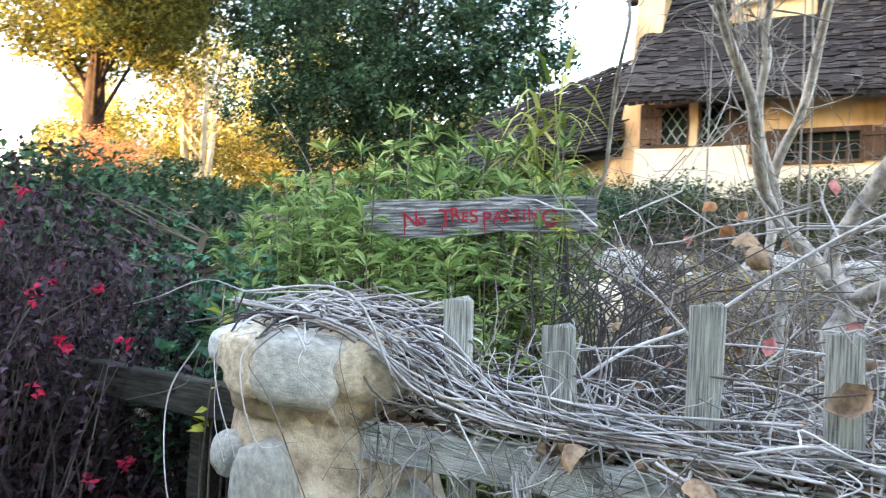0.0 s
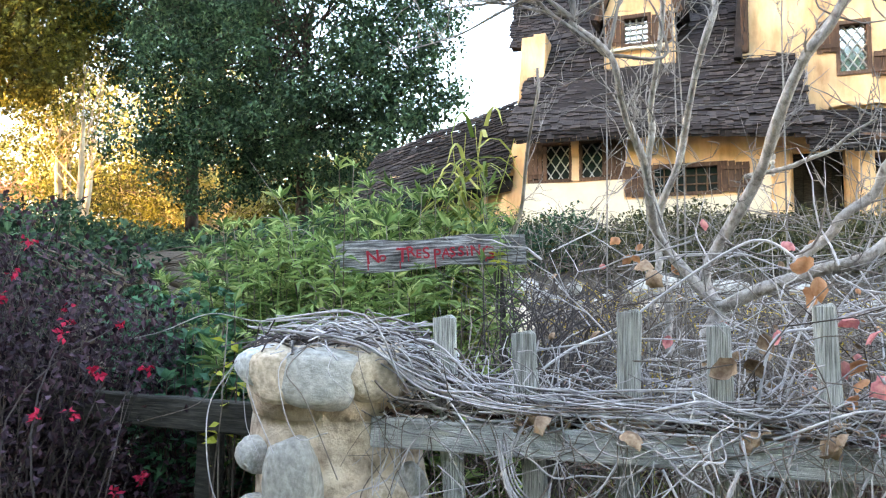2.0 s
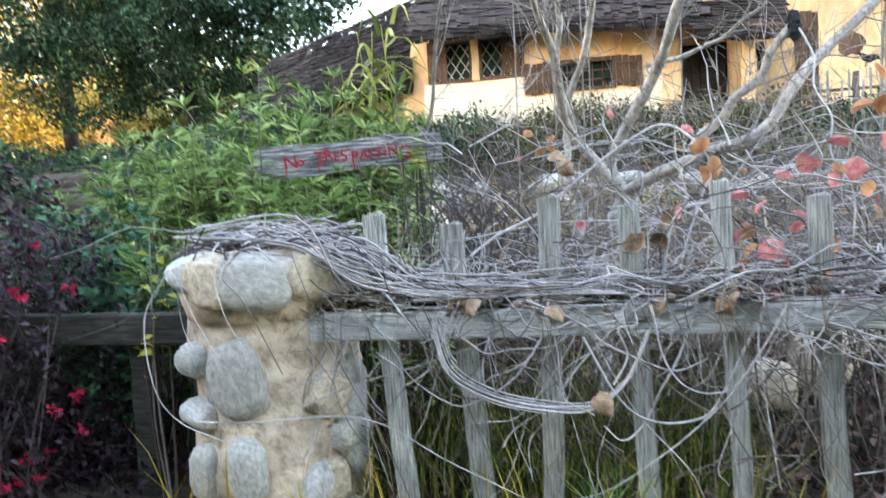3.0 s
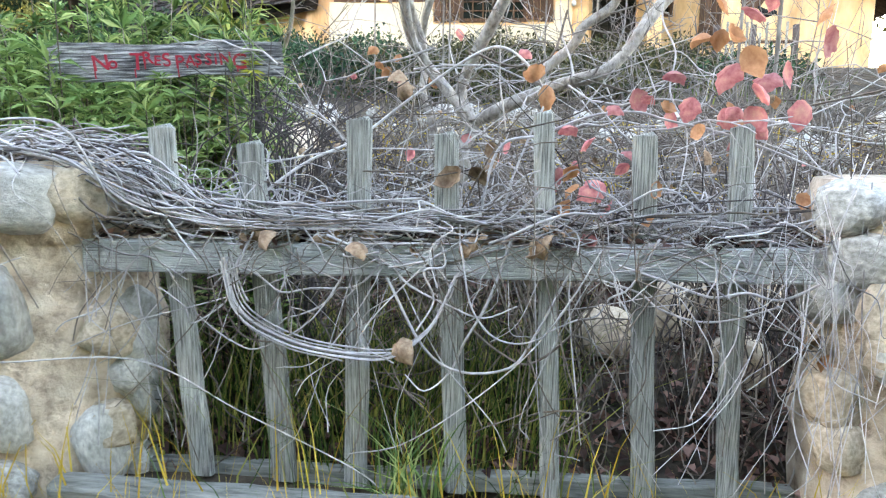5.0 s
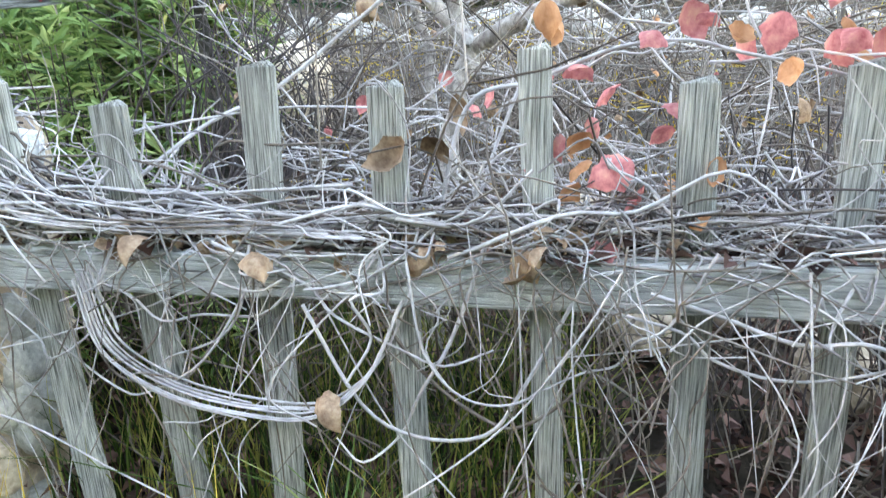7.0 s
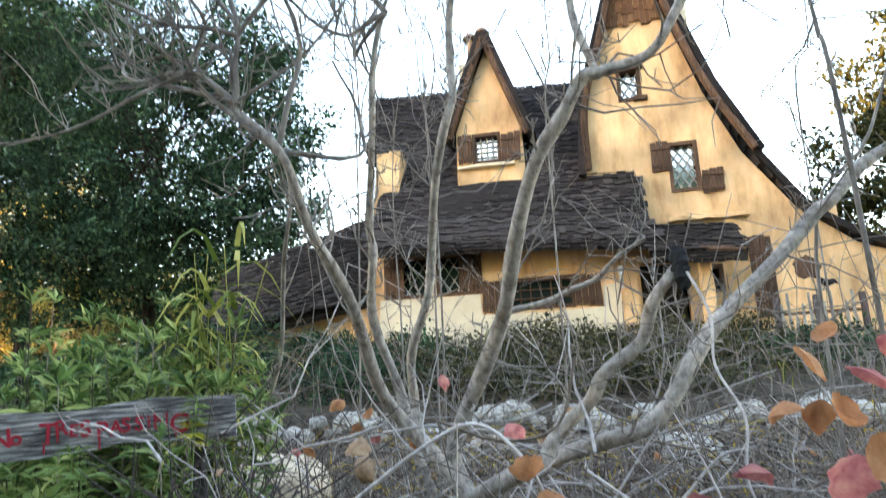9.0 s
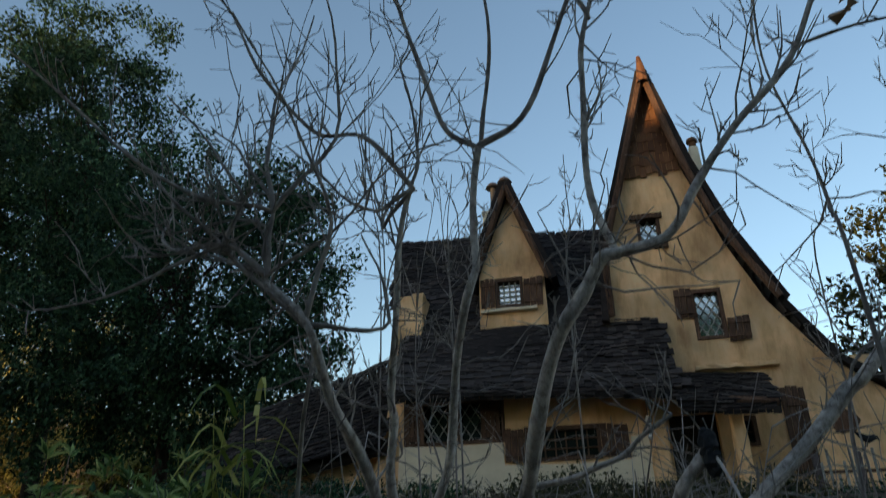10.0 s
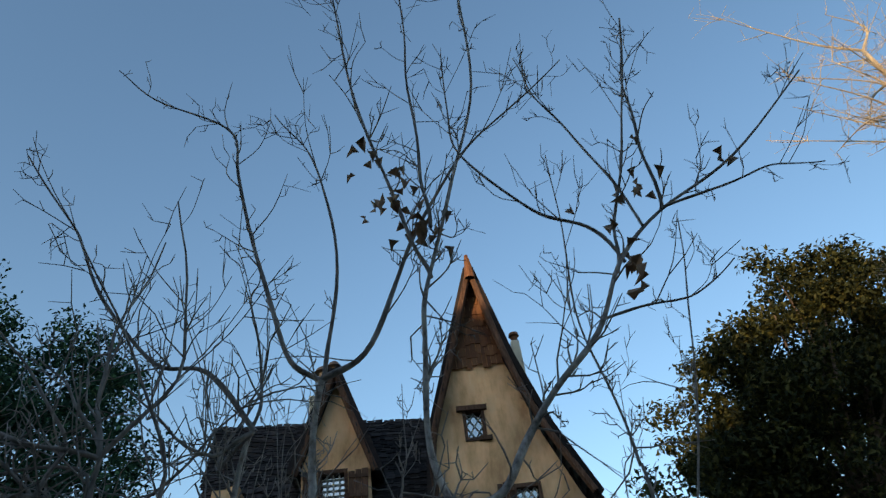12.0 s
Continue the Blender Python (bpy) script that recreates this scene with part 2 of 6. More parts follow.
def tubes(paths, sides=5):
    """Verts and faces of round stems; paths: (points, radii) pairs."""
    V, F, base = [], [], 0
    ang = np.linspace(0, 2 * math.pi, sides, endpoint=False)
    ca, sa = np.cos(ang)[None, :, None], np.sin(ang)[None, :, None]
    for p, r in paths:
        p = np.asarray(p, float)
        r = np.broadcast_to(np.asarray(r, float), (len(p),))
        t = np.gradient(p, axis=0)
        t /= np.linalg.norm(t, axis=1, keepdims=True) + 1e-9
        mean = t.mean(0)
        ref = np.eye(3)[int(np.argmin(np.abs(mean)))]
        u = np.cross(t, ref)
        u /= np.linalg.norm(u, axis=1, keepdims=True) + 1e-9
        w = np.cross(t, u)
        V.append((p[:, None, :] + r[:, None, None] * (ca * u[:, None, :] + sa * w[:, None, :])).reshape(-1, 3))
        n = len(p)
        i = np.arange(n - 1)[:, None] * sides
        j = np.arange(sides)[None, :]
        k = (j + 1) % sides
        F.append(np.stack([i + j, i + k, i + sides + k, i + sides + j], -1).reshape(-1, 4) + base)
        base += n * sides
    return np.vstack(V), np.vstack(F)


def leaves(pos, along, size, wide=0.3, fold=0.12, droop=0.15, seed=0):
    """Verts and faces of folded leaves: one five-cornered blade at each pos."""
    r = np.random.default_rng(seed)
    n = len(pos)
    d = along / (np.linalg.norm(along, axis=1, keepdims=True) + 1e-9)
    q = np.cross(d, r.normal(size=(n, 3)) * 0.6 + np.array([0, 0, 1.0]))
    q /= np.linalg.norm(q, axis=1, keepdims=True) + 1e-9
    up = np.cross(q, d)
    s = np.broadcast_to(np.asarray(size, float), (n,))[:, None]
    mid = pos + d * s * 0.45
    V = np.stack([pos, mid - q * s * wide / 2 + up * s * fold, mid, mid + q * s * wide / 2 + up * s * fold, pos + d * s - up * s * droop], 1).reshape(-1, 3)
    b = (np.arange(n) * 5)[:, None]
    F = np.concatenate([b + np.array([[0, 2, 1]]), b + np.array([[0, 3, 2]]), b + np.array([[1, 2, 4]]), b + np.array([[2, 3, 4]])], 0)
    return V, F


def unit(n, r):
    v = r.normal(size=(n, 3))
    return v / np.linalg.norm(v, axis=1, keepdims=True)


def slab(bm, x0, x1, y0, y1, z0, z1, m=None):
    g = bmesh.ops.create_cube(bm, size=1.0)
    bmesh.ops.scale(bm, vec=(x1 - x0, y1 - y0, z1 - z0), verts=g["verts"])
    bmesh.ops.translate(bm, vec=((x0 + x1) / 2, (y0 + y1) / 2, (z0 + z1) / 2), verts=g["verts"])
    if m is not None:
        bmesh.ops.transform(bm, matrix=m, verts=g["verts"])
    return g["verts"]


def board(x0, x1, y0, y1, z0, z1, cuts=0, wear=0.0, seed=0, bevel=0.004):
    """A sawn board with eased edges, cut along its length and worn by noise."""
    bm = bmesh.new()
    slab(bm, x0, x1, y0, y1, z0, z1)
    if bevel:
        bmesh.ops.bevel(bm, geom=bm.edges[:], offset=bevel, segments=1, affect="EDGES")
    if cuts:
        dims = (x1 - x0, y1 - y0, z1 - z0)
        ax = dims.index(max(dims))
        lo = (x0, y0, z0)[ax]
        for i in range(1, cuts):
            no = [0, 0, 0]
            no[ax] = 1
            co = [0, 0, 0]
            co[ax] = lo + dims[ax] * i / cuts
            bmesh.ops.bisect_plane(bm, geom=bm.verts[:] + bm.edges[:] + bm.faces[:], plane_co=co, plane_no=no)
    if wear:
        for v in bm.verts:
            o = Vector((seed * 3.7, seed * 1.3, 0))
            v.co += Vector(noise.noise_vector(v.co * 6 + o)) * wear
    return bm


def prism(outer, holes, y0, y1):
    """An upright wall from an outline in x and z, with openings through it, from y0 back to y1."""
    bm = bmesh.new()
    for loop in [outer, *holes]:
        vs = [bm.verts.new((x, y0, z)) for x, z in loop]
        for a, b in zip(vs, vs[1:] + vs[:1]):
            bm.edges.new((a, b))
    bmesh.ops.triangle_fill(bm, use_beauty=True, use_dissolve=False, edges=bm.edges[:])
    g = bmesh.ops.extrude_face_region(bm, geom=bm.faces[:])
    bmesh.ops.translate(bm, vec=(0, y1 - y0, 0), verts=[e for e in g["geom"] if isinstance(e, bmesh.types.BMVert)])
    bmesh.ops.recalc_face_normals(bm, faces=bm.faces[:])
    return bm


def rect(x0, x1, z0, z1):
    return [(x0, z0), (x1, z0), (x1, z1), (x0, z1)]


def rock_mesh(name, material, seed, rough=0.16, sub=3):
    bm = bmesh.new()
    bmesh.ops.create_icosphere(bm, subdivisions=sub, radius=1.0)
    o = Vector((seed * 5.1, seed * 2.7, seed * 1.9))
    for v in bm.verts:
        c = Vector([math.copysign(abs(q) ** 0.72, q) for q in v.co]) * 0.90
        v.co = c * (1 + 1.5 * rough * noise.noise(v.co * 1.1 + o) + rough * 0.6 * noise.noise(v.co * 2.6 + o) + rough * 0.25 * noise.noise(v.co * 6.0 + o))
    me = bpy.data.meshes.new(name)
    bm.to_mesh(me)
    bm.free()
    me.materials.append(material)
    me.polygons.foreach_set("use_smooth", [True] * len(me.polygons))
    return me


# ---- ground ----
GY = (-400, -1.2, -0.35, -0.05, 0.35, 1.0, 4.0, 6.8, 7.3, 13.0, 15.0, 400)
GZ = (0.0, 0.0, 0.06, 0.24, 0.26, 0.42, 0.85, 1.15, 1.55, 2.55, 2.65, 2.8)


def ground_z(x, y):
    return float(np.interp(y, GY, GZ)) + 0.03 * noise.noise(Vector((x * 1.3, y * 1.3, 0)))


gx = np.concatenate([[-400, -150, -80, -50], np.arange(-30, -4, 1.5), np.arange(-4, 5, 0.15), np.arange(5, 30, 1.5), [40, 80, 150, 400]])
gy = np.concatenate([[-400, -150, -60, -20, -8, -4], np.arange(-2, 2.4, 0.12), np.arange(2.5, 16, 0.4), np.arange(16, 34, 2.0), [40, 80, 150, 400]])
gv = [(x, y, ground_z(x, y)) for y in gy for x in gx]
nx = len(gx)
gf = [(j * nx + i, j * nx + i + 1, (j + 1) * nx + i + 1, (j + 1) * nx + i) for j in range(len(gy) - 1) for i in range(nx - 1)]
tagged(put("ground", mesh_of("ground", gv, gf, M_SOIL, True)), "bare brown garden soil rising towards the house", "ground", kind="structure")

# ---- the cottage ----
HOUSE_Y = 14.4
house = thing("cottage", (0, HOUSE_Y, 2.5), "crooked storybook cottage of ochre plaster under dark shingle roofs", "house")


def hpart(name, bm, material, label="", parent=None):
    ob = part(name, bm, material, None, label)
    p = parent or house
    ob.parent = p
    ob.matrix_parent_inverse = Matrix.Translation(-house.location)
    return ob


def hmesh(name, me, label="", parent=None):
    ob = put(name, me, parent or house, label)
    ob.matrix_parent_inverse = Matrix.Translation(-house.location)
    return ob


LEFT_WIN, MID_WIN = (-3.15, -0.95, 4.15, 5.02), (-0.28, 1.10, 3.70, 4.30)
front = [(-3.35, 2.3), (2.45, 2.3), (2.15, 3.6), (2.02, 5.5), (-3.30, 5.6), (-3.28, 4.2)]
hpart("wall", prism(front, [rect(*LEFT_WIN), rect(*MID_WIN)], 14.4, 14.75), M_PLASTER, "ochre plaster front wall, worn pale at its foot")
skirt = [(-3.38, 2.3), (2.47, 2.3), (2.20, 3.5), (2.12, 4.10), (1.78, 4.06), (1.76, 3.60), (0.6, 3.56), (-0.93, 3.60), (-0.95, 4.08), (-2.1, 4.05), (-3.31, 4.1)]
hpart("plaster_skirt", prism(skirt, [], 14.365, 14.40), M_CREAM, "pale worn plaster along the foot of the wall")
TOW_WIN, UP_WIN, DOOR, SIDE_WIN = (3.57, 4.12, 6.20, 7.27), (2.62, 3.05, 8.55, 9.28), (2.62, 3.62, 2.3, 4.55), (4.12, 4.32, 3.85, 4.35)
tower = [(1.66, 2.3), (1.66, 6.8), (1.70, 8.4), (2.36, 10.4), (3.20, 13.1), (3.55, 11.7), (3.82, 10.6), (4.45, 8.5), (5.10, 6.95), (6.05, 5.55), (7.15, 4.65), (8.6, 4.1), (8.6, 2.3)]
hpart("wall", prism(tower, [rect(*TOW_WIN), rect(*UP_WIN), rect(*DOOR), rect(*SIDE_WIN)], 14.8, 15.1), M_PLASTER, "tall pointed gable wall of stained ochre plaster")
buttress = [(-3.45, 7.9), (-2.85, 7.9), (-2.95, 5.9), (-3.05, 4.9), (-3.30, 3.6), (-3.60, 2.3), (-4.75, 2.3), (-4.15, 3.3), (-3.85, 4.3), (-3.60, 5.8)]
hpart("buttress", prism(buttress, [], 14.78, 15.7), M_PLASTER, "flared ochre plaster corner buttress")
dorm = [(-1.42, 6.3), (0.24, 6.3), (0.22, 8.15), (-0.10, 9.2), (-0.57, 10.4), (-1.03, 9.2), (-1.40, 8.2)]
DORM_WIN = (-0.95, -0.37, 7.40, 8.05)
hpart("dormer_wall", prism(dorm, [rect(*DORM_WIN)], 14.8, 15.0), M_PLASTER, "narrow pointed ochre dormer gable")
bm = bmesh.new()
slab(bm, -3.3, 1.75, 18.6, 18.9, 2.3, 7.6)
slab(bm, -3.3, -3.0, 15.4, 18.7, 2.3, 8.2)
slab(bm, 8.3, 8.6, 15.1, 20.0, 2.3, 4.1)
slab(bm, 1.66, 8.6, 19.8, 20.1, 2.3, 6.8)
hpart("back_wall", bm, M_PLASTER)
# near-black sheets added behind the openings in place of the rooms' darkness
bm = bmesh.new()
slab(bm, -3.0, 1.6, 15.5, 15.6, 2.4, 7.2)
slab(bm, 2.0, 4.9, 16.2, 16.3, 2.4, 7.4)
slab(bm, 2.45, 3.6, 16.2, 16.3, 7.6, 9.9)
hpart("inner_wall", bm, M_DARK, "near-black sheets standing for the unlit rooms behind the windows")


# roofs of overlapping shingles
def shingle_mesh(name, w, l, th):
    bm = bmesh.new()
    slab(bm, -w / 2, w / 2, -th, 0, 0, l)
    for v in bm.verts:
        if v.co.z > l / 2:
            v.co.y *= 0.4
    me = bpy.data.meshes.new(name)
    bm.to_mesh(me)
    bm.free()
    me.materials.append(M_SHINGLE)
    return me


SHINGLES = [shingle_mesh("shingle", w * 0.95, 0.24, 0.03) for w in (0.14, 0.18, 0.23)]


def shingled(c00, c10, c01, c11, name, label="", single=0, step=0.105, thick=0.14, wave=0.05, seed=1, material=None, sink=0.0):
    """A roof slope between its eave (c00 to c10) and its top (c01 to c11): a board deck and courses of shingles; the first `single` shingles are pieces of their own."""
    r = random.Random(seed)
    a, b, c, d = (Vector(v) for v in (c00, c10, c01, c11))
    n = (b - a).cross(c - a).normalized()
    bm = bmesh.new()
    top = [bm.verts.new(v - n * sink) for v in (a, b, d, c)]
    low = [bm.verts.new(v - n * (thick + sink)) for v in (a, b, d, c)]
    bm.faces.new(top)
    bm.faces.new(low[::-1])
    for i in range(4):
        bm.faces.new((top[i], low[i], low[(i + 1) % 4], top[(i + 1) % 4]))
    deck = hpart(name, bm, M_SHINGLE, label)
    rows = max(2, int((c - a).length / step))
    V, F, made = [], [], 0
    for j in range(rows):
        s = j / rows
        p, q = a.lerp(c, s), b.lerp(d, s)
        u = (q - p)
        ln = u.length
        u.normalize()
        up = (c - a).lerp(d - b, 0.5).normalized()
        x = r.uniform(-0.1, 0.05)
        while x < ln - 0.06:
            w = r.choice((0.14, 0.18, 0.23))
            sag = wave * noise.noise(Vector((x * 0.9 + seed, j * 0.7, seed)))
            o = p + u * (x + w / 2) + up * (sag - 0.03 + r.uniform(-0.05, 0.02)) + n * r.uniform(0.006, 0.04)
            tilt = r.uniform(-0.12, 0.12)
            uu = (u + up * tilt).normalized()
            nn = (n + up * 0.10).normalized()
            vv = nn.cross(uu)
            if made < single:
                k = (0.14, 0.18, 0.23).index(w)
                m = Matrix((uu.to_4d(), (-nn).to_4d(), (-vv if vv.dot(up) < 0 else vv).to_4d(), (0, 0, 0, 1))).transposed()
                m[3] = (0, 0, 0, 1)
                m.translation = o - house.location
                ob = new("shingle", SHINGLES[k])
                ob.parent = deck
                ob.matrix_parent_inverse = Matrix.Identity(4)
                ob.matrix_basis = Matrix.Translation(house.location) @ m
            else:
                h = w * 0.47
                L = 0.24
                vv = -vv if vv.dot(up) < 0 else vv
                base = len(V)
                for (sx, sy, sz) in ((-h, 0, 0), (h, 0, 0), (h, 0.0, L), (-h, 0.0, L), (-h, 0.03, 0), (h, 0.03, 0), (h, 0.012, L), (-h, 0.012, L)):
                    V.append(o + uu * sx + nn * sy + vv * sz)
                F += [tuple(base + i for i in f) for f in ((4, 5, 6, 7), (0, 1, 5, 4), (1, 2, 6, 5), (3, 0, 4, 7))]
            made += 1
            x += w
    if V:
        ob = hmesh("shingles", mesh_of("shingles", V, F, material or M_SHINGLE))
        tagged(ob, kind="stuff")
        ob.parent = deck
    return deck


shingled((-3.55, 13.75, 5.28), (2.95, 13.75, 4.92), (-3.05, 15.75, 8.2), (2.45, 15.75, 8.3), "lower_roof", "sagging dark shingle roof over the front room", 260, wave=0.12, seed=2)
shingled((-4.0, 15.75, 8.05), (1.75, 15.75, 7.9), (-4.35, 17.5, 10.75), (1.95, 17.5, 10.4), "main_roof", "steep dark shingle main roof", seed=3)
shingled((1.95, 19.3, 7.6), (-4.3, 19.3, 7.6), (1.95, 17.5, 10.4), (-4.35, 17.5, 10.75), "rear_roof", seed=4, step=0.5)
# dormer roof: two steep slopes meeting over the gable
shingled((-1.60, 14.55, 8.0), (-1.60, 17.2, 8.3), (-0.57, 14.45, 10.65), (-0.57, 17.6, 10.6), "dormer_roof", seed=5)
shingled((0.42, 17.2, 8.2), (0.42, 14.55, 7.9), (-0.57, 17.6, 10.6), (-0.57, 14.45, 10.65), "dormer_roof", seed=6)
# tower roof: near-upright left slope, long curved right slope
shingled((1.62, 14.5, 6.7), (1.62, 19.6, 6.7), (1.74, 14.5, 8.55), (1.74, 19.6, 8.55), "tower_roof", seed=7, step=0.3)
shingled((1.74, 14.5, 8.55), (1.74, 19.6, 8.55), (2.36, 14.5, 10.6), (2.36, 19.6, 10.6), "tower_roof", seed=8, step=0.3)
shingled((2.36, 14.5, 10.6), (2.36, 19.6, 10.6), (3.22, 14.35, 13.42), (3.22, 19.6, 13.42), "tower_roof", seed=9, step=0.3)
shingled((3.95, 19.6, 10.6), (3.95, 14.5, 10.6), (3.22, 19.6, 13.42), (3.22, 14.35, 13.42), "tower_roof", seed=10, step=0.3)
shingled((4.60, 19.6, 8.6), (4.60, 14.5, 8.6), (3.95, 19.6, 10.6), (3.95, 14.5, 10.6), "tower_roof", seed=11, step=0.3)
shingled((5.42, 19.6, 6.85), (5.42, 14.5, 6.85), (4.60, 19.6, 8.6), (4.60, 14.5, 8.6), "tower_roof", seed=12, step=0.3)
shingled((6.20, 19.6, 5.45), (6.20, 14.6, 5.45), (5.25, 19.6, 6.95), (5.25, 14.6, 6.95), "side_roof", seed=13, step=0.3)
shingled((7.30, 19.6, 4.65), (7.30, 14.6, 4.65), (6.20, 19.6, 5.45), (6.20, 14.6, 5.45), "side_roof", seed=14, step=0.3)
shingled((9.2, 19.6, 4.0), (9.2, 14.6, 4.0), (7.30, 19.6, 4.65), (7.30, 14.6, 4.65), "side_roof", seed=15, step=0.3)
shingled((2.75, 13.45, 4.55), (4.65, 13.45, 4.45), (2.85, 14.82, 5.45), (4.65, 14.82, 5.30), "porch_roof", "low dark shingle porch roof over the door", seed=16, wave=0.1)
shingled((-8.2, 14.1, 3.35), (-3.75, 14.45, 4.25), (-8.2, 16.2, 5.5), (-3.3, 15.9, 6.75), "wing_roof", "low dark roof of the side wing sweeping downwards", seed=17, wave=0.1, sink=0.22)
hpart("wing_wall", board(-7.2, -3.3, 15.0, 15.3, 2.3, 4.6), M_PLASTER)

# reddish shingle hanging in the top of the gable, with a ragged lower edge
V, F = [], []
r = random.Random(5)
for j in range(8):
    z = 10.55 + j * 0.32
    x0 = np.interp(z, (10.5, 13.2), (2.42, 3.2))
    x1 = np.interp(z, (10.5, 13.2), (3.82, 3.24))
    x = x0
    while x < x1 - 0.03:
        w = min(r.uniform(0.10, 0.17), x1 - x)
        lo = z - r.uniform(0.0, 0.14)
        b0 = len(V)
        y = 14.76 - r.uniform(0, 0.02)
        for (a, yy, b) in ((x, y - 0.03, lo), (x + w * 0.92, y - 0.03, lo), (x + w * 0.92, y, z + 0.4), (x, y, z + 0.4), (x, y + 0.01, lo), (x + w * 0.92, y + 0.01, lo)):
            V.append((a, yy, min(b, 13.2)))
        F += [(b0, b0 + 1, b0 + 2, b0 + 3), (b0 + 4, b0 + 5, b0 + 1, b0)]
        x += w
tagged(hmesh("gable_cladding", mesh_of("gable_cladding", V, F, M_BARGE), "ragged reddish-brown shingles in the gable top"), kind="stuff")


def verge(points, name="bargeboard"):
    """A rough timber edge along a gable."""
    pts = curve_through(points, 5)
    v, f = tubes([(pts, np.full(len(pts), 0.09))], 6)
    hmesh(name, mesh_of(name, v, f, M_BROWN))


verge([(1.70, 14.55, 6.8), (1.76, 14.52, 8.45), (2.36, 14.5, 10.45), (3.21, 14.35, 13.3)])
verge([(5.34, 14.5, 6.9), (4.50, 14.5, 8.6), (3.85, 14.48, 10.6), (3.24, 14.35, 13.3)])
verge([(-1.55, 14.6, 8.0), (-1.05, 14.55, 9.3), (-0.58, 14.5, 10.55)])
verge([(0.37, 14.6, 7.95), (-0.10, 14.55, 9.2), (-0.56, 14.5, 10.55)])
pts = curve_through([(3.22, 14.3, 13.0), (3.22, 14.28, 13.45), (3.20, 14.26, 13.80)], 5)
v, f = tubes([(pts, np.linspace(0.16, 0.05, len(pts)))], 8)
hmesh("finial", mesh_of("finial", v, f, M_BARGE), "pointed shingled gable tip")
verge([(2.9, 14.1, 4.70), (3.8, 13.5, 4.5), (4.6, 13.5, 4.42)], "porch_beam")
verge([(-3.4, 14.15, 5.25), (-0.5, 14.1, 5.1), (2.4, 14.1, 4.85)], "eave_beam")


def eave_roll(points, rad, label):
    """Thick ragged roll of old shingles bent round the eave."""
    rr = random.Random(int(rad * 1000))
    V, F = [], []
    pts = curve_through(points, 14)
    seg = np.concatenate([[0], np.cumsum(np.linalg.norm(np.diff(pts, axis=0), axis=1))])
    for lay in range(5):
        a = 0.25 + lay * 0.42
        x = 0.0
        while x < seg[-1] - 0.1:
            w = rr.uniform(0.10, 0.22)
            c = [np.interp(x + w / 2, seg, pts[:, i]) for i in range(3)]
            k = rad * rr.uniform(0.88, 1.12)
            o = Vector((c[0], c[1] - k * math.sin(a), c[2] + k * math.cos(a) - rr.uniform(0, 0.03)))
            d = Vector((0, -math.cos(a), -math.sin(a)))
            nn = Vector((0, -math.sin(a), math.cos(a)))
            b0 = len(V)
            for (sx, sd, sn) in ((-w / 2, -0.05, 0), (w / 2, -0.05, 0), (w / 2, 0.09, 0.012), (-w / 2, 0.09, 0.012), (-w / 2, 0.09, -0.02), (w / 2, 0.09, -0.02)):
                V.append(o + Vector((sx * 0.95, 0, 0)) + d * sd + nn * sn)
            F += [(b0, b0 + 1, b0 + 2, b0 + 3), (b0 + 3, b0 + 2, b0 + 5, b0 + 4)]
            x += w
    tagged(hmesh("eave_edge", mesh_of("eave_edge", V, F, M_SHINGLE), label), kind="stuff")


eave_roll([(-3.5, 13.86, 5.12), (-0.4, 13.84, 5.02), (1.2, 13.84, 4.92), (2.9, 13.86, 4.78)], 0.17, "thick ragged shingle eave")
eave_roll([(2.78, 13.55, 4.44), (3.7, 13.53, 4.38), (4.62, 13.55, 4.34)], 0.13, "thick ragged porch eave")


def lattice(x0, x1, z0, z1, y, diamond, parent, n=3, rows=4):
    """Glazing bars of one window."""
    bars = []
    if diamond:
        st = (x1 - x0) / n
        k = -rows * 2
        while k <= n + rows * 2:
            for sgn in (1, -1):
                pts = []
                for t in np.linspace(-3, 3, 241):
                    x, z = x0 + k * st + sgn * t, z0 + (t + 3) * 1.5 - 2.2
                    if x0 <= x <= x1 and z0 <= z <= z1:
                        pts.append((x, y, z))
                if len(pts) > 2:
                    bars.append((np.array([pts[0], pts[-1]]), 0.014))
            k += 1
    else:
        for i in range(1, n):
            x = x0 + (x1 - x0) * i / n
            bars.append((np.array([(x, y, z0), (x, y, z1)]), 0.018))
        for i in range(1, rows):
            z = z0 + (z1 - z0) * i / rows
            bars.append((np.array([(x0, y, z), (x1, y, z)]), 0.018))
    v, f = tubes(bars, 4)
    ob = hmesh("lattice", mesh_of("lattice", v, f, M_LEAD if diamond or rows > 3 else M_BROWN), "", None)
    ob.parent = parent


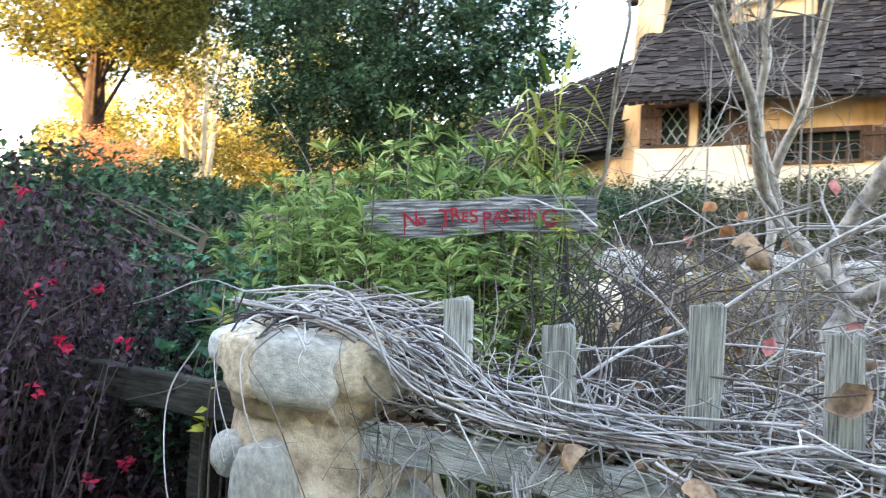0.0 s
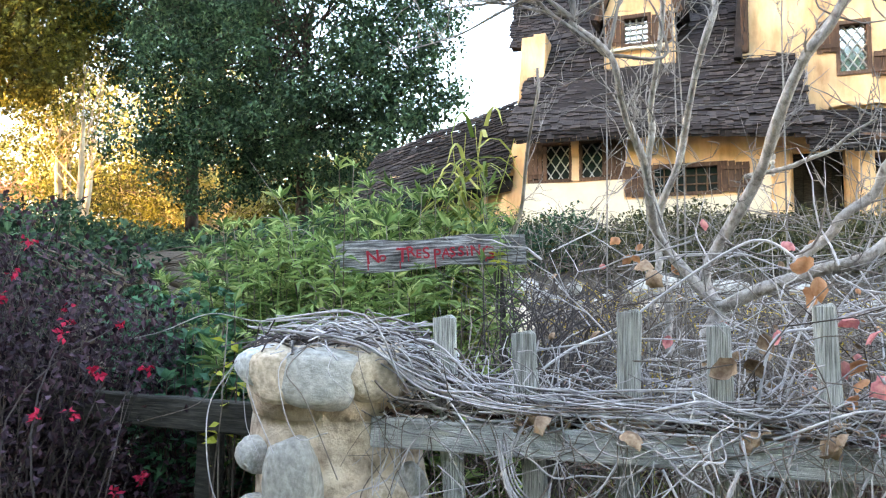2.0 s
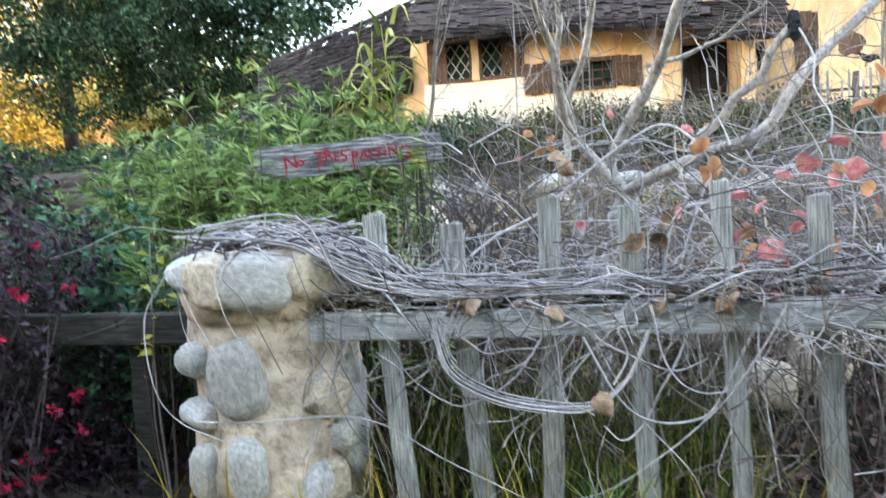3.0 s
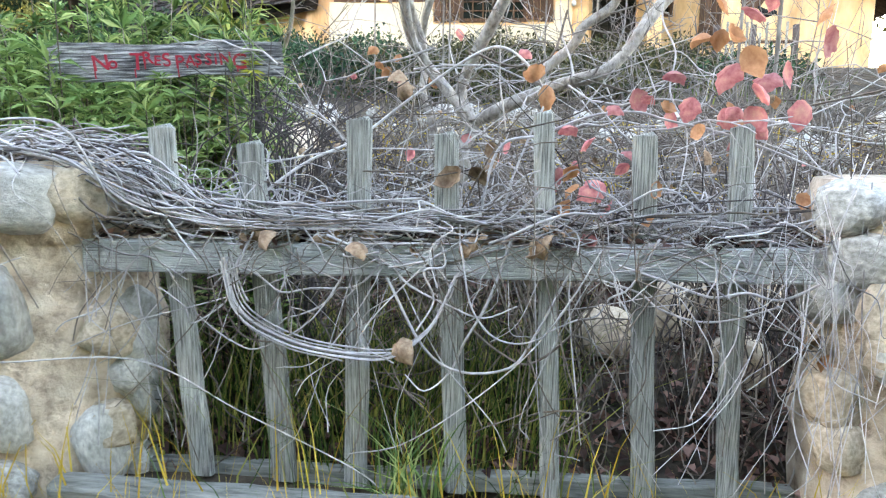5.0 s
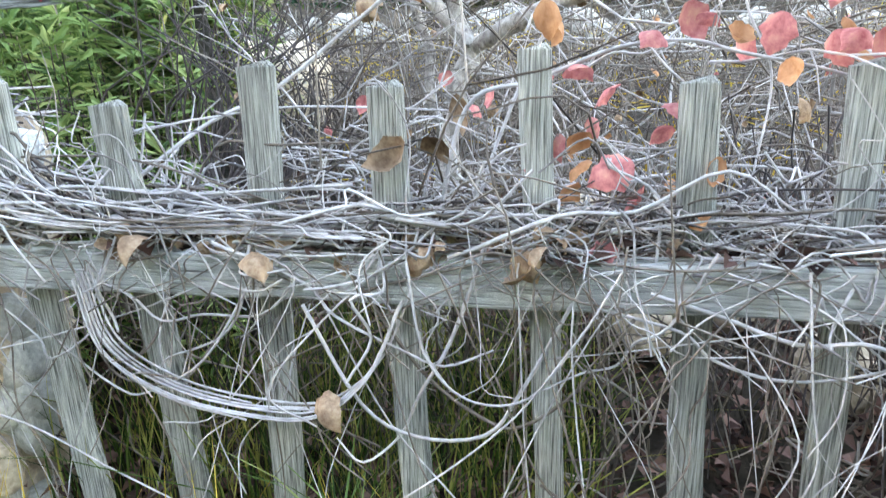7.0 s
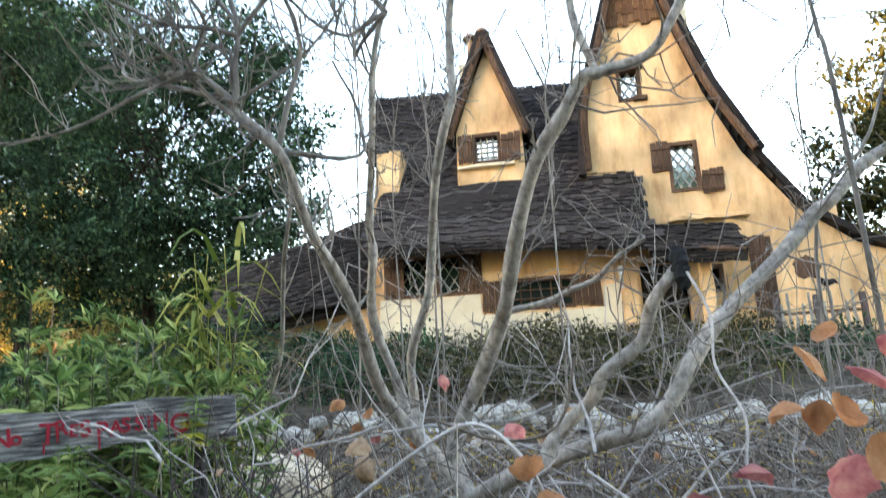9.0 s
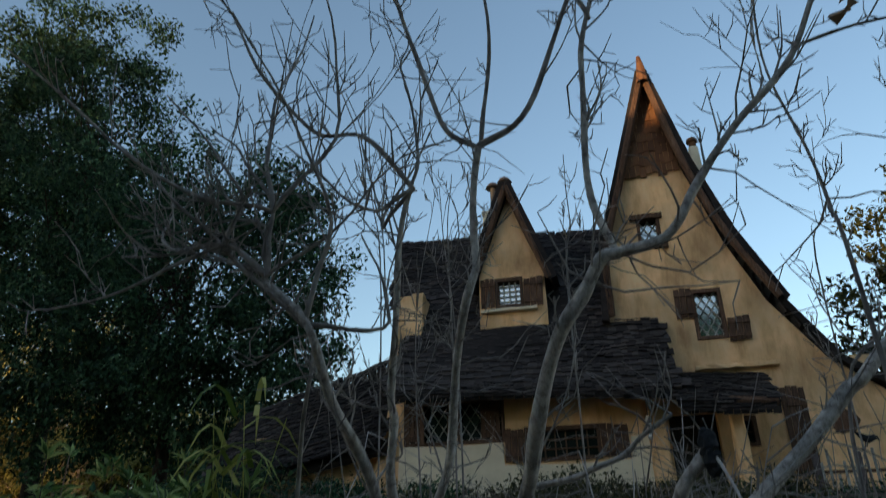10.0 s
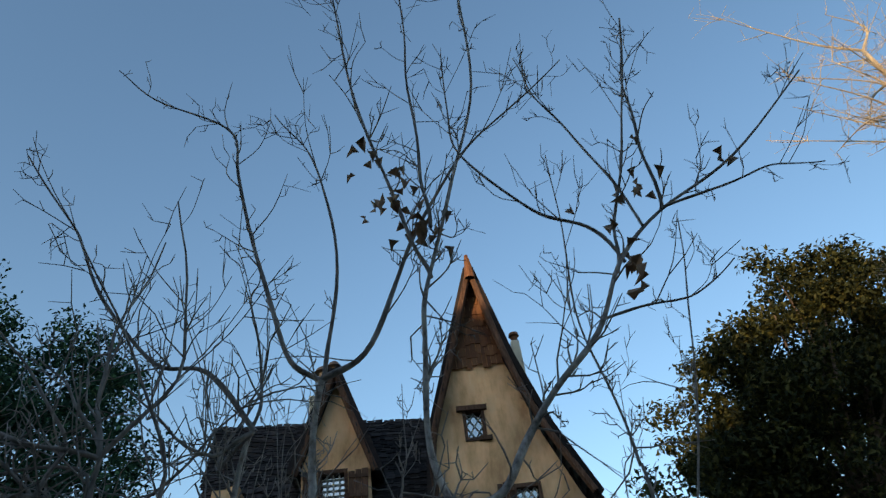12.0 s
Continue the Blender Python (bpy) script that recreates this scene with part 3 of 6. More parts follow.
def window(x0, x1, z0, z1, y, diamond=False, n=3, rows=4, sill=False):
    fr = bmesh.new()
    for a in ((x0 - 0.06, x1 + 0.06, z0 - 0.06, z0 + 0.02), (x0 - 0.06, x1 + 0.06, z1 - 0.02, z1 + 0.07), (x0 - 0.06, x0 + 0.02, z0 + 0.02, z1 - 0.02), (x1 - 0.02, x1 + 0.06, z0 + 0.02, z1 - 0.02)):
        slab(fr, a[0], a[1], y - 0.05, y + 0.16, a[2], a[3])
    frame_ob = hpart("window_frame", fr, M_BROWN, "dark timber window frame")
    gl = bmesh.new()
    slab(gl, x0, x1, y + 0.12, y + 0.13, z0, z1)
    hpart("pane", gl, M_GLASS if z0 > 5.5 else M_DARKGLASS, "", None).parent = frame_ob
    lattice(x0, x1, z0, z1, y + 0.08, diamond, frame_ob, n, rows)
    if sill:
        hpart("sill", board(x0 - 0.42, x1 + 0.38, y - 0.16, y + 0.05, z0 - 0.17, z0 - 0.10, 8, 0.03, 2), M_CREAM, "pale plaster sill").parent = frame_ob


def shutter(x0, x1, z0, z1, y, lean=0.0, boards=4):
    base = None
    w = (x1 - x0) / boards
    cx, cz = (x0 + x1) / 2, (z0 + z1) / 2
    m = Matrix.Translation((cx, y, cz)) @ pose(0, 0, 0, 0, lean, 0) @ Matrix.Translation((-cx, -y, -cz))
    for s in (0.2, 0.8):
        z = z0 + (z1 - z0) * s
        bm = bmesh.new()
        slab(bm, x0, x1, y - 0.055, y - 0.03, z - 0.04, z + 0.04, m)
        if base is None:
            base = hpart("shutter", bm, M_BROWN, "brown plank shutter")
        else:
            hpart("batten", bm, M_BROWN).parent = base
    for i in range(boards):
        b = bmesh.new()
        j = 0.03 * math.sin(i * 5 + x0 * 7)
        slab(b, x0 + w * i + 0.006, x0 + w * (i + 1) - 0.006, y - 0.03, y, z0 + j, z1 + j, m)
        hpart("plank", b, M_BROWN).parent = base


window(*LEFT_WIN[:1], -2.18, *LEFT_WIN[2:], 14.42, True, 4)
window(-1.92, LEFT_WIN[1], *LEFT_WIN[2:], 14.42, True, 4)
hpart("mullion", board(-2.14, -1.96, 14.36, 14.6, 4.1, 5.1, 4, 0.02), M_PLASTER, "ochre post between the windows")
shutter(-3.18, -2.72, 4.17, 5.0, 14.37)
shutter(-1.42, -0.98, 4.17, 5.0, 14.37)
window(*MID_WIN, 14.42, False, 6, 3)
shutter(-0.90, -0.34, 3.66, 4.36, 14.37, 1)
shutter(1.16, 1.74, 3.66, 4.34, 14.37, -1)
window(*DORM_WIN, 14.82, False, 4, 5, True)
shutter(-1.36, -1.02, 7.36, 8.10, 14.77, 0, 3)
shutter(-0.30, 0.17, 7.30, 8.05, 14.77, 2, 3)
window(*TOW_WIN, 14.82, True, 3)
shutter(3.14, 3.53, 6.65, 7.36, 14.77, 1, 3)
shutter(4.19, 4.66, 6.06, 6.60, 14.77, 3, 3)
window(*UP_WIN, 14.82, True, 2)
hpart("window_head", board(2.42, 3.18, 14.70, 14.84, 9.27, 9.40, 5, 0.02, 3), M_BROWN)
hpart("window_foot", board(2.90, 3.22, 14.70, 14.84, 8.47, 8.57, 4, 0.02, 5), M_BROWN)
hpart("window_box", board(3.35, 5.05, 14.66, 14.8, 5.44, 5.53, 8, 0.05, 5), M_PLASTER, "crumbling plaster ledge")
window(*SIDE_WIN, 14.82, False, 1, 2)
shutter(4.94, 5.42, 3.16, 4.95, 14.77, 0, 4)
r = random.Random(9)
patch = [(6.08 + (0.29 + r.uniform(-0.07, 0.07)) * math.cos(a), 4.2 + (0.26 + r.uniform(-0.08, 0.06)) * math.sin(a)) for a in np.linspace(0, 2 * math.pi, 17)[:-1]]
hpart("bare_patch", prism(patch, [], 14.785, 14.80), M_BROWN, "ragged dark patch where plaster fell away")

# door, porch columns and hanging ornament
# door colour darkened to hold the deep shade of the porch
door = hpart("door", board(2.64, 3.60, 15.2, 15.27, 2.3, 4.55), M_DARKLOG, "plank door coloured dark for the shade under the porch")
for i in range(5):
    x = 2.66 + i * 0.19
    hpart("plank", board(x, x + 0.175, 15.17, 15.2, 2.4, 4.5, 0, 0, 0, 0.01), M_DARKLOG).parent = door
hpart("handle", board(3.46, 3.50, 15.11, 15.17, 3.3, 3.5), M_METAL).parent = door
hpart("porch_wall", board(2.15, 2.55, 14.3, 14.8, 2.3, 4.6, 6, 0.05, 3, 0.05), M_PLASTER)
hpart("porch_post", board(3.72, 3.98, 13.75, 14.0, 2.3, 4.5, 6, 0.04, 4, 0.04), M_PLASTER)

for k, z in enumerate((4.36, 4.24, 4.12, 4.0)):
    bm = bmesh.new()
    bmesh.ops.create_icosphere(bm, subdivisions=2, radius=0.055 if k else 0.075, matrix=Matrix.Translation((2.17, 14.22, z)))
    for v in bm.verts:
        v.co.z = z + (v.co.z - z) * 1.2 + 0.01 * noise.noise(v.co * 20)
    hpart("ornament", bm, M_WHITESTONE, "pale knobbed ornament hanging under the eave")
v, f = tubes([(np.array([(2.17, 14.22, 4.75), (2.17, 14.22, 4.4)]), 0.012)], 5)
hmesh("cord", mesh_of("cord", v, f, M_DARKTWIG))

# chimneys
for (x, y, z0, z1, w, mtl) in ((4.72, 17.6, 8.0, 12.80, 0.15, M_CREAM), (-1.45, 17.8, 9.5, 11.6, 0.24, M_CREAM)):
    ch = hpart("chimney", board(x - w, x + w, y - w, y + w, z0, z1, 8, 0.06, 3, 0.05), mtl, "thin plaster chimney")
    if x > 0:
        pts = np.array([(x, y, z1), (x, y, z1 + 0.18), (x, y, z1 + 0.2), (x, y, z1 + 0.30)])
        v, f = tubes([(pts, np.array([0.11, 0.10, 0.17, 0.15]))], 10)
        hmesh("chimney_pot", mesh_of("chimney_pot", v, f, M_BARGE)).parent = ch
for x, z in ((-1.32, 12.55), (-0.95, 12.7)):
    pts = np.array([(x, 17.6, 11.0), (x, 17.6, z - 0.25), (x, 17.6, z - 0.22), (x, 17.6, z - 0.1), (x, 17.6, z)])
    v, f = tubes([(pts, np.array([0.10, 0.09, 0.24, 0.16, 0.03]))], 8)
    hmesh("flue", mesh_of("flue", v, f, M_METAL), "dark iron flue with a cowl")

# small gate beside the porch
gate = thing("garden_gate", (5.6, 13.0, 2.3), "rickety picket gate of pale thin slats by dark posts", "gate")
for i in range(11):
    x = 4.95 + i * 0.125
    z = 3.2 + 0.25 * math.sin(i * 2.1)
    under(part("slat", board(x, x + 0.045, 13.0, 13.02, 2.4, z), M_POST), gate)
for x in (4.84, 5.55, 6.35):
    under(part("post", board(x, x + 0.10, 12.98, 13.08, 2.2, 3.35, 5, 0.02, 3), M_DARKTWIG), gate)
for z in (2.65, 3.0):
    under(part("rail", board(4.85, 6.4, 13.02, 13.05, z, z + 0.06), M_BROWN), gate)



def crow(x, y, z, turn, size=1.0):
    """A black bird ornament: body, head with beak, tail and two legs in one mesh."""
    rings = [(-0.24, 0.05, 0.012), (-0.16, 0.04, 0.04), (-0.05, 0.02, 0.075), (0.05, 0.03, 0.08), (0.12, 0.09, 0.06), (0.16, 0.13, 0.055), (0.20, 0.14, 0.045), (0.235, 0.13, 0.02), (0.30, 0.115, 0.004)]
    body = (np.array([(a, 0, b) for a, b, c in rings]) * size, np.array([c for a, b, c in rings]) * size)
    legs = [(np.array([(0.02, k, -0.03), (0.03, k, -0.15)]) * size, 0.008 * size) for k in (-0.03, 0.03)]
    v, f = tubes([body, *legs], 8)
    ob = put("crow_ornament", mesh_of("crow_ornament", v, f, M_BLACK, True), None, "", pose(x, y, z, 0, 25, turn))
    tagged(ob, "black crow ornament standing beside the garden gate", "ornament", "crow ornaments")


crow(4.40, 12.95, 2.72, 150)
crow(5.78, 12.98, 3.55, 20, 0.9)
crow(3.35, 12.9, 2.68, 200, 0.8)
for x in (4.72, 4.95):
    tagged(part("garden_post", board(x, x + 0.13, 12.86, 12.97, 2.0, 2.72, 5, 0.02, 3), M_DARKTWIG), "short dark post beside the garden gate", "post")

# ---- stone pillars ----
ROCKS = {}


def rock(kind, i):
    mtl = {"stone": M_STONE, "pale": M_PALESTONE, "white": M_WHITESTONE, "tan": M_TANSTONE}[kind]
    if (kind, i) not in ROCKS:
        ROCKS[kind, i] = rock_mesh("stone", mtl, len(ROCKS) * 1.7 + 1)
    return ROCKS[kind, i]


def pillar(cx, cy, rad, z1, label, stones, caps):
    th = thing("stone_pillar", (cx, cy, 0), label, "pillar", "fence pillars")
    bm = bmesh.new()
    bmesh.ops.create_cone(bm, cap_ends=True, segments=40, radius1=rad * 1.04, radius2=rad * 0.97, depth=z1 + 0.15, matrix=Matrix.Translation((cx, cy, (z1 - 0.15) / 2)))
    for i in range(1, 14):
        bmesh.ops.bisect_plane(bm, geom=bm.verts[:] + bm.edges[:] + bm.faces[:], plane_co=(0, 0, z1 * i / 14), plane_no=(0, 0, 1))
    for v in bm.verts:
        k = 1 + 0.10 * noise.noise(v.co * 5) + 0.09 * noise.noise(v.co * 13)
        v.co.x, v.co.y = cx + (v.co.x - cx) * k, cy + (v.co.y - cy) * k
    under(part("core", bm, M_MORTAR, None, "sandy mortar core", True), th)
    bm = bmesh.new()
    bmesh.ops.create_cone(bm, cap_ends=True, segments=40, radius1=rad * 1.02, radius2=rad * 1.0, depth=0.22, matrix=Matrix.Translation((cx, cy, z1 - 0.01)))
    for i in range(1, 6):
        bmesh.ops.bisect_plane(bm, geom=bm.verts[:] + bm.edges[:] + bm.faces[:], plane_co=(0, 0, z1 - 0.12 + 0.22 * i / 6), plane_no=(0, 0, 1))
    for v in bm.verts:
        s = (v.co.z - z1 + 0.12) / 0.22
        k = 1 + 0.07 * math.sin(math.pi * min(1, max(0, s))) + 0.07 * noise.noise(v.co * 7)
        v.co.x, v.co.y = cx + (v.co.x - cx) * k, cy + (v.co.y - cy) * k
    under(part("cap", bm, M_MORTAR, None, "bulging mortar cap", True), th)
    for k, (x, z, w, h, kind, lean) in enumerate(stones):
        dx = max(-0.97, min(0.97, (x - cx) / rad))
        a = math.asin(dx)
        m = Matrix.Translation((cx + rad * math.sin(a), cy - rad * math.cos(a), z)) @ pose(0, 0, 0, 0, lean, math.degrees(a))
        ob = put("stone", rock(kind, k % 5), None, "", m @ Matrix.Diagonal((w / 2, 0.062, h / 2, 1)))
        under(ob, th)
    for k, (x, z, w, h, kind, lean) in enumerate(caps):
        dx = max(-1, min(1, (x - cx) / rad))
        a = math.asin(dx)
        m = Matrix.Translation((cx + rad * 1.02 * math.sin(a), cy - rad * 1.02 * math.cos(a), z)) @ pose(0, 0, 0, 0, lean, math.degrees(a))
        ob = put("cap_stone", rock(kind, (k + 2) % 5), None, "", m @ Matrix.Diagonal((w / 2 * 1.1, 0.075, h / 2, 1)))
        under(ob, th)
    return th


def px(u, v, w, h, kind, lean=0):
    return (-0.41 + (u - 150) * 0.00186, 0.99 - (v - 460) * 0.00174, w * 0.00195, h * 0.00185, kind, lean)


LEFT_STONES = [px(258, 590, 104, 150, "stone", -4), px(160, 560, 84, 70, "stone", -12), px(175, 660, 88, 54, "stone", 8), px(268, 748, 72, 118, "stone", 2), px(182, 762, 58, 112, "stone", 6),
               px(372, 822, 78, 145, "stone", -14), px(243, 868, 136, 80, "pale", 0), px(425, 718, 74, 96, "stone", 20), px(430, 612, 90, 80, "stone", 30), px(474, 655, 64, 84, "stone", 10),
               px(505, 745, 60, 130, "stone", -8), px(150, 880, 64, 44, "tan", 0), px(330, 960, 90, 80, "stone", 10), px(420, 930, 80, 90, "stone", 4), px(200, 970, 90, 70, "stone", -6)] + [(0.03, 0.69, 0.20, 0.15, "tan", 25), (0.055, 0.55, 0.15, 0.14, "stone", -10), (0.02, 0.42, 0.17, 0.15, "tan", 8), (0.06, 0.26, 0.14, 0.13, "stone", 0)]
LEFT_CAPS = [px(180, 400, 90, 74, "white", -10), px(236, 412, 96, 100, "tan", 0), px(300, 415, 128, 108, "stone", 4), px(372, 408, 104, 96, "tan", 0), px(425, 400, 84, 80, "white", 14)]
pillar(-0.215, 0.20, 0.285, 1.06, "round pillar of river stones set in sandy mortar, crowned with dry vines", LEFT_STONES, LEFT_CAPS)
r = random.Random(11)
RIGHT_STONES = [(1.93 + r.uniform(0, 0.5), z, r.uniform(0.12, 0.2), r.uniform(0.12, 0.22), r.choice(("stone", "stone", "tan", "pale")), r.uniform(-20, 20)) for z in np.linspace(0.1, 0.97, 26)] + [(1.91 + r.uniform(0, 0.12), z, r.uniform(0.13, 0.2), r.uniform(0.12, 0.2), r.choice(("stone", "tan", "stone", "pale")), r.uniform(-30, 30)) for z in np.linspace(0.16, 0.98, 8)]
RIGHT_CAPS = [(1.93, 1.08, 0.16, 0.14, "pale", -8), (2.06, 1.08, 0.17, 0.16, "stone", 4), (2.22, 1.07, 0.18, 0.16, "tan", 0), (2.36, 1.05, 0.16, 0.16, "stone", 8)]
pillar(2.17, 0.10, 0.27, 1.04, "stone pillar half hidden by dry vines at the fence end", RIGHT_STONES, RIGHT_CAPS)

# ---- picket fence ----
fence = thing("picket_fence", (0.95, 0.04, 0.25), "weathered grey picket fence overgrown with dry vines", "fence")


def sawn(x0, x1, y0, y1, z0, z1, cuts, wear, seed, mtl, name, slope=0.0, parent=None):
    bm = board(x0, x1, y0, y1, z0, z1, cuts, wear, seed, 0.005)
    for v in bm.verts:
        v.co.z += (v.co.x - x0) * slope
    ob = part(name, bm, mtl)
    return under(ob, parent or fence)


sawn(0.0, 1.90, 0.0, 0.042, 0.866, 0.952, 40, 0.004, 2, M_WOOD, "rail", 0.015)
sawn(0.05, 1.90, 0.083, 0.125, 0.235, 0.290, 30, 0.008, 5, M_LOG, "rail", 0.02)
# top centre x, top z, x at the foot, width
PICKETS = [(0.212, 1.248, 0.277, 0.066), (0.455, 1.208, 0.525, 0.068), (0.748, 1.272, 0.727, 0.062), (0.968, 1.238, 1.010, 0.060), (1.215, 1.292, 1.263, 0.052), (1.460, 1.240, 1.508, 0.060), (1.685, 1.262, 1.722, 0.054)]
for i, (xt, zt, xb, w) in enumerate(PICKETS):
    bm = bmesh.new()
    rr = random.Random(i)
    n = 16
    z0 = 0.27
    rings = []
    for k in range(n + 1):
        s = k / n
        z = z0 + (zt - z0) * s
        x = xb + (xt - xb) * s + 0.006 * noise.noise(Vector((i * 3.1, z * 4, 0)))
        ww = w * (1 + 0.10 * noise.noise(Vector((i, z * 6, 5)))) / 2
        d = 0.017
        c = 0.008
        ring = [(x - ww + c, 0.045), (x + ww - c, 0.045), (x + ww, 0.045 + c), (x + ww, 0.045 + 2 * d - c), (x + ww - c, 0.045 + 2 * d), (x - ww + c, 0.045 + 2 * d), (x - ww, 0.045 + 2 * d - c), (x - ww, 0.045 + c)]
        rings.append([bm.verts.new((a, b, z)) for a, b in ring])
    cx = xt
    top = []
    for v in rings[-1]:
        top.append(bm.verts.new((cx + (v.co.x - cx) * 0.62, 0.062 + (v.co.y - 0.062) * 0.7, zt + 0.006 + 0.010 * (v.co.x - cx) / w)))
    rings.append(top)
    for a, b in zip(rings, rings[1:]):
        for k in range(8):
            bm.faces.new((a[k], a[(k + 1) % 8], b[(k + 1) % 8], b[k]))
    bm.faces.new(rings[-1])
    bm.faces.new(rings[0][::-1])
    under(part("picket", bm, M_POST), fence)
log = part("log", board(-0.05, 1.95, -0.17, -0.09, 0.255, 0.345, 30, 0.012, 8, 0.025), M_LOG)
tagged(log, "damp grey log lying along the foot of the fence", "log")

# the bush's shade on this fence is put into the wood colour
side = thing("side_fence", (-1.2, 0.15, 0.2), "old fence under the purple bush, coloured dark for its shade", "fence")
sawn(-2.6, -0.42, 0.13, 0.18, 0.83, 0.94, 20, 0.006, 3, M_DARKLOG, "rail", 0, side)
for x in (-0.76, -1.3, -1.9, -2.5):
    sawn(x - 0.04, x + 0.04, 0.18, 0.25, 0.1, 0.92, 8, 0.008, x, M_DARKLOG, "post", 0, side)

# ---- warning sign ----
SIGN_A, SIGN_B = Vector((-0.70, 0.665, 1.463)), Vector((0.215, 1.075, 1.530))
ux = (SIGN_B - SIGN_A).normalized()
uy = Vector((0, 0, 1)).cross(ux).normalized()
uz = ux.cross(uy)
SIGN_M = Matrix(((ux.x, uy.x, uz.x, SIGN_A.x), (ux.y, uy.y, uz.y, SIGN_A.y), (ux.z, uy.z, uz.z, SIGN_A.z), (0, 0, 0, 1)))
sign_len = (SIGN_B - SIGN_A).length
sign = tagged(new("warning_sign"), "grey weathered plank sign with dripping red lettering among shrubs", "sign")
sign.matrix_basis = SIGN_M
bm = bmesh.new()
n = 44
rows_ = []
for i in range(n + 1):
    s = i / n
    x = 0.13 + s * (sign_len - 0.15)
    up = 0.066 + 0.007 * math.sin(s * 11) + 0.006 * noise.noise(Vector((s * 9, 1, 0)))
    dn = -0.064 + 0.008 * math.sin(s * 9 + 2) + 0.006 * noise.noise(Vector((s * 9, 4, 0)))
    e = 0.012 * noise.noise(Vector((s * 30, 9, 0))) if i in (0, n) else 0
    rows_.append([bm.verts.new((x + e, -0.018, dn)), bm.verts.new((x - e, -0.020, 0)), bm.verts.new((x + e, -0.018, up)), bm.verts.new((x, 0.018, up)), bm.verts.new((x, 0.018, dn))])
for a, b in zip(rows_, rows_[1:]):
    for k in range(5):
        bm.faces.new((a[k], b[k], b[(k + 1) % 5], a[(k + 1) % 5]))
bm.faces.new(rows_[0])
bm.faces.new(rows_[-1][::-1])
part("plank", bm, M_SIGN, sign)


def letter(ch, x, z, size, lean=0.0):
    cu = bpy.data.curves.new("letter", "FONT")
    cu.body, cu.size, cu.extrude, cu.offset = ch, size, 0.0025, 0.0009
    tmp = bpy.data.objects.new("letter", cu)
    scene.collection.objects.link(tmp)
    me = bpy.data.meshes.new_from_object(tmp.evaluated_get(bpy.context.evaluated_depsgraph_get()))
    bpy.data.objects.remove(tmp)
    me.materials.clear()
    me.materials.append(M_RED)
    put("letter", me, sign, "", Matrix.Translation((x, -0.0215, z)) @ pose(0, 0, 0, 90, 0, 0) @ pose(0, 0, 0, 0, 0, lean))


LET = [("N", 0.245, -0.032, 0.082, 4), ("o", 0.312, -0.024, 0.062, 0), ("T", 0.405, -0.030, 0.090, -3), ("R", 0.462, -0.012, 0.066, 4), ("E", 0.510, -0.016, 0.052, -4), ("S", 0.550, -0.022, 0.070, 3),
       ("P", 0.604, -0.030, 0.070, 0), ("A", 0.650, -0.020, 0.056, -3), ("S", 0.694, -0.020, 0.060, 2), ("S", 0.738, -0.020, 0.062, -2), ("i", 0.782, -0.020, 0.064, 0), ("N", 0.806, -0.022, 0.066, 3), ("G", 0.862, -0.036, 0.084, -4)]
for ch, x, z, size, lean in LET:
    letter(ch, 0.285 + (x - 0.235) * 0.80, z, size * 0.97, lean)
for x, z, l in ((0.25, -0.03, 0.03), (0.422, -0.03, 0.03), (0.612, -0.03, 0.034), (0.655, -0.02, 0.012), (0.70, -0.018, 0.012), (0.885, -0.036, 0.014), (0.468, -0.01, 0.02)):
    x = 0.285 + (x - 0.235) * 0.80
    part("paint_drip", board(x, x + 0.005, -0.0225, -0.019, z - l, z + 0.002, 0, 0, 0, 0), M_RED, sign)
part("post", board(sign_len - 0.16, sign_len - 0.12, 0.02, 0.06, -1.2, 0.02, 10, 0.006, 2), M_DARKLOG, sign, "rough dark post")

# ---- the bare tree ----
bare = thing("bare_tree", (0.93, 0.70, 0.35), "leafless pale-barked young tree with many stems", "tree")
ALLSTEMS = []


def limb(name, r0, r1, ctrl):
    k = 0.66 if name in ("trunk", "limb", "shoot") else 0.92
    r0, r1 = r0 * k, r1 * k
    if name == "shoot":
        ctrl = [(ctrl[0][0], ctrl[0][1], 0.4), *ctrl]
    p = curve_through(ctrl, 6)
    k = np.linspace(0, 1, len(p))
    p = p + np.stack([0.012 * np.sin(k * 17 + r0 * 900), 0.012 * np.cos(k * 13 + r1 * 700), np.zeros_like(k)], 1) * np.minimum(1, r0 * 60)
    rad = (r0 + (r1 - r0) * k) * (1 + 0.08 * np.sin(k * 31 + r0 * 500))
    ALLSTEMS.append((name, p, rad))
    v, f = tubes([(p, rad)], 9 if r0 > 0.012 else 6)
    under(put(name, mesh_of(name, v, f, M_BARK if name in ("trunk", "limb") else M_BRANCH, True)), bare)


limb("trunk", 0.062, 0.05, [(0.86, 0.88, 0.25), (0.88, 0.86, 0.6), (0.9, 0.86, 0.86)])
limb("trunk", 0.034, 0.028, [(0.84, 1.24, 0.3), (0.82, 1.25, 0.6), (0.82, 1.25, 0.83)])
limb("trunk", 0.05, 0.042, [(0.9, 0.86, 0.86), (0.93, 0.87, 1.08), (0.97, 0.88, 1.28)])
limb("trunk", 0.028, 0.024, [(0.82, 1.25, 0.83), (0.78, 1.25, 1.2), (0.73, 1.24, 1.53)])
limb("limb", 0.0318, 0.0123, [(0.965, 0.88, 1.28), (0.8, 0.85, 1.49), (0.76, 0.72, 1.66), (0.72, 0.57, 1.83), (0.7, 0.46, 1.96), (0.65, 0.38, 2.1), (0.54, 0.38, 2.24)])
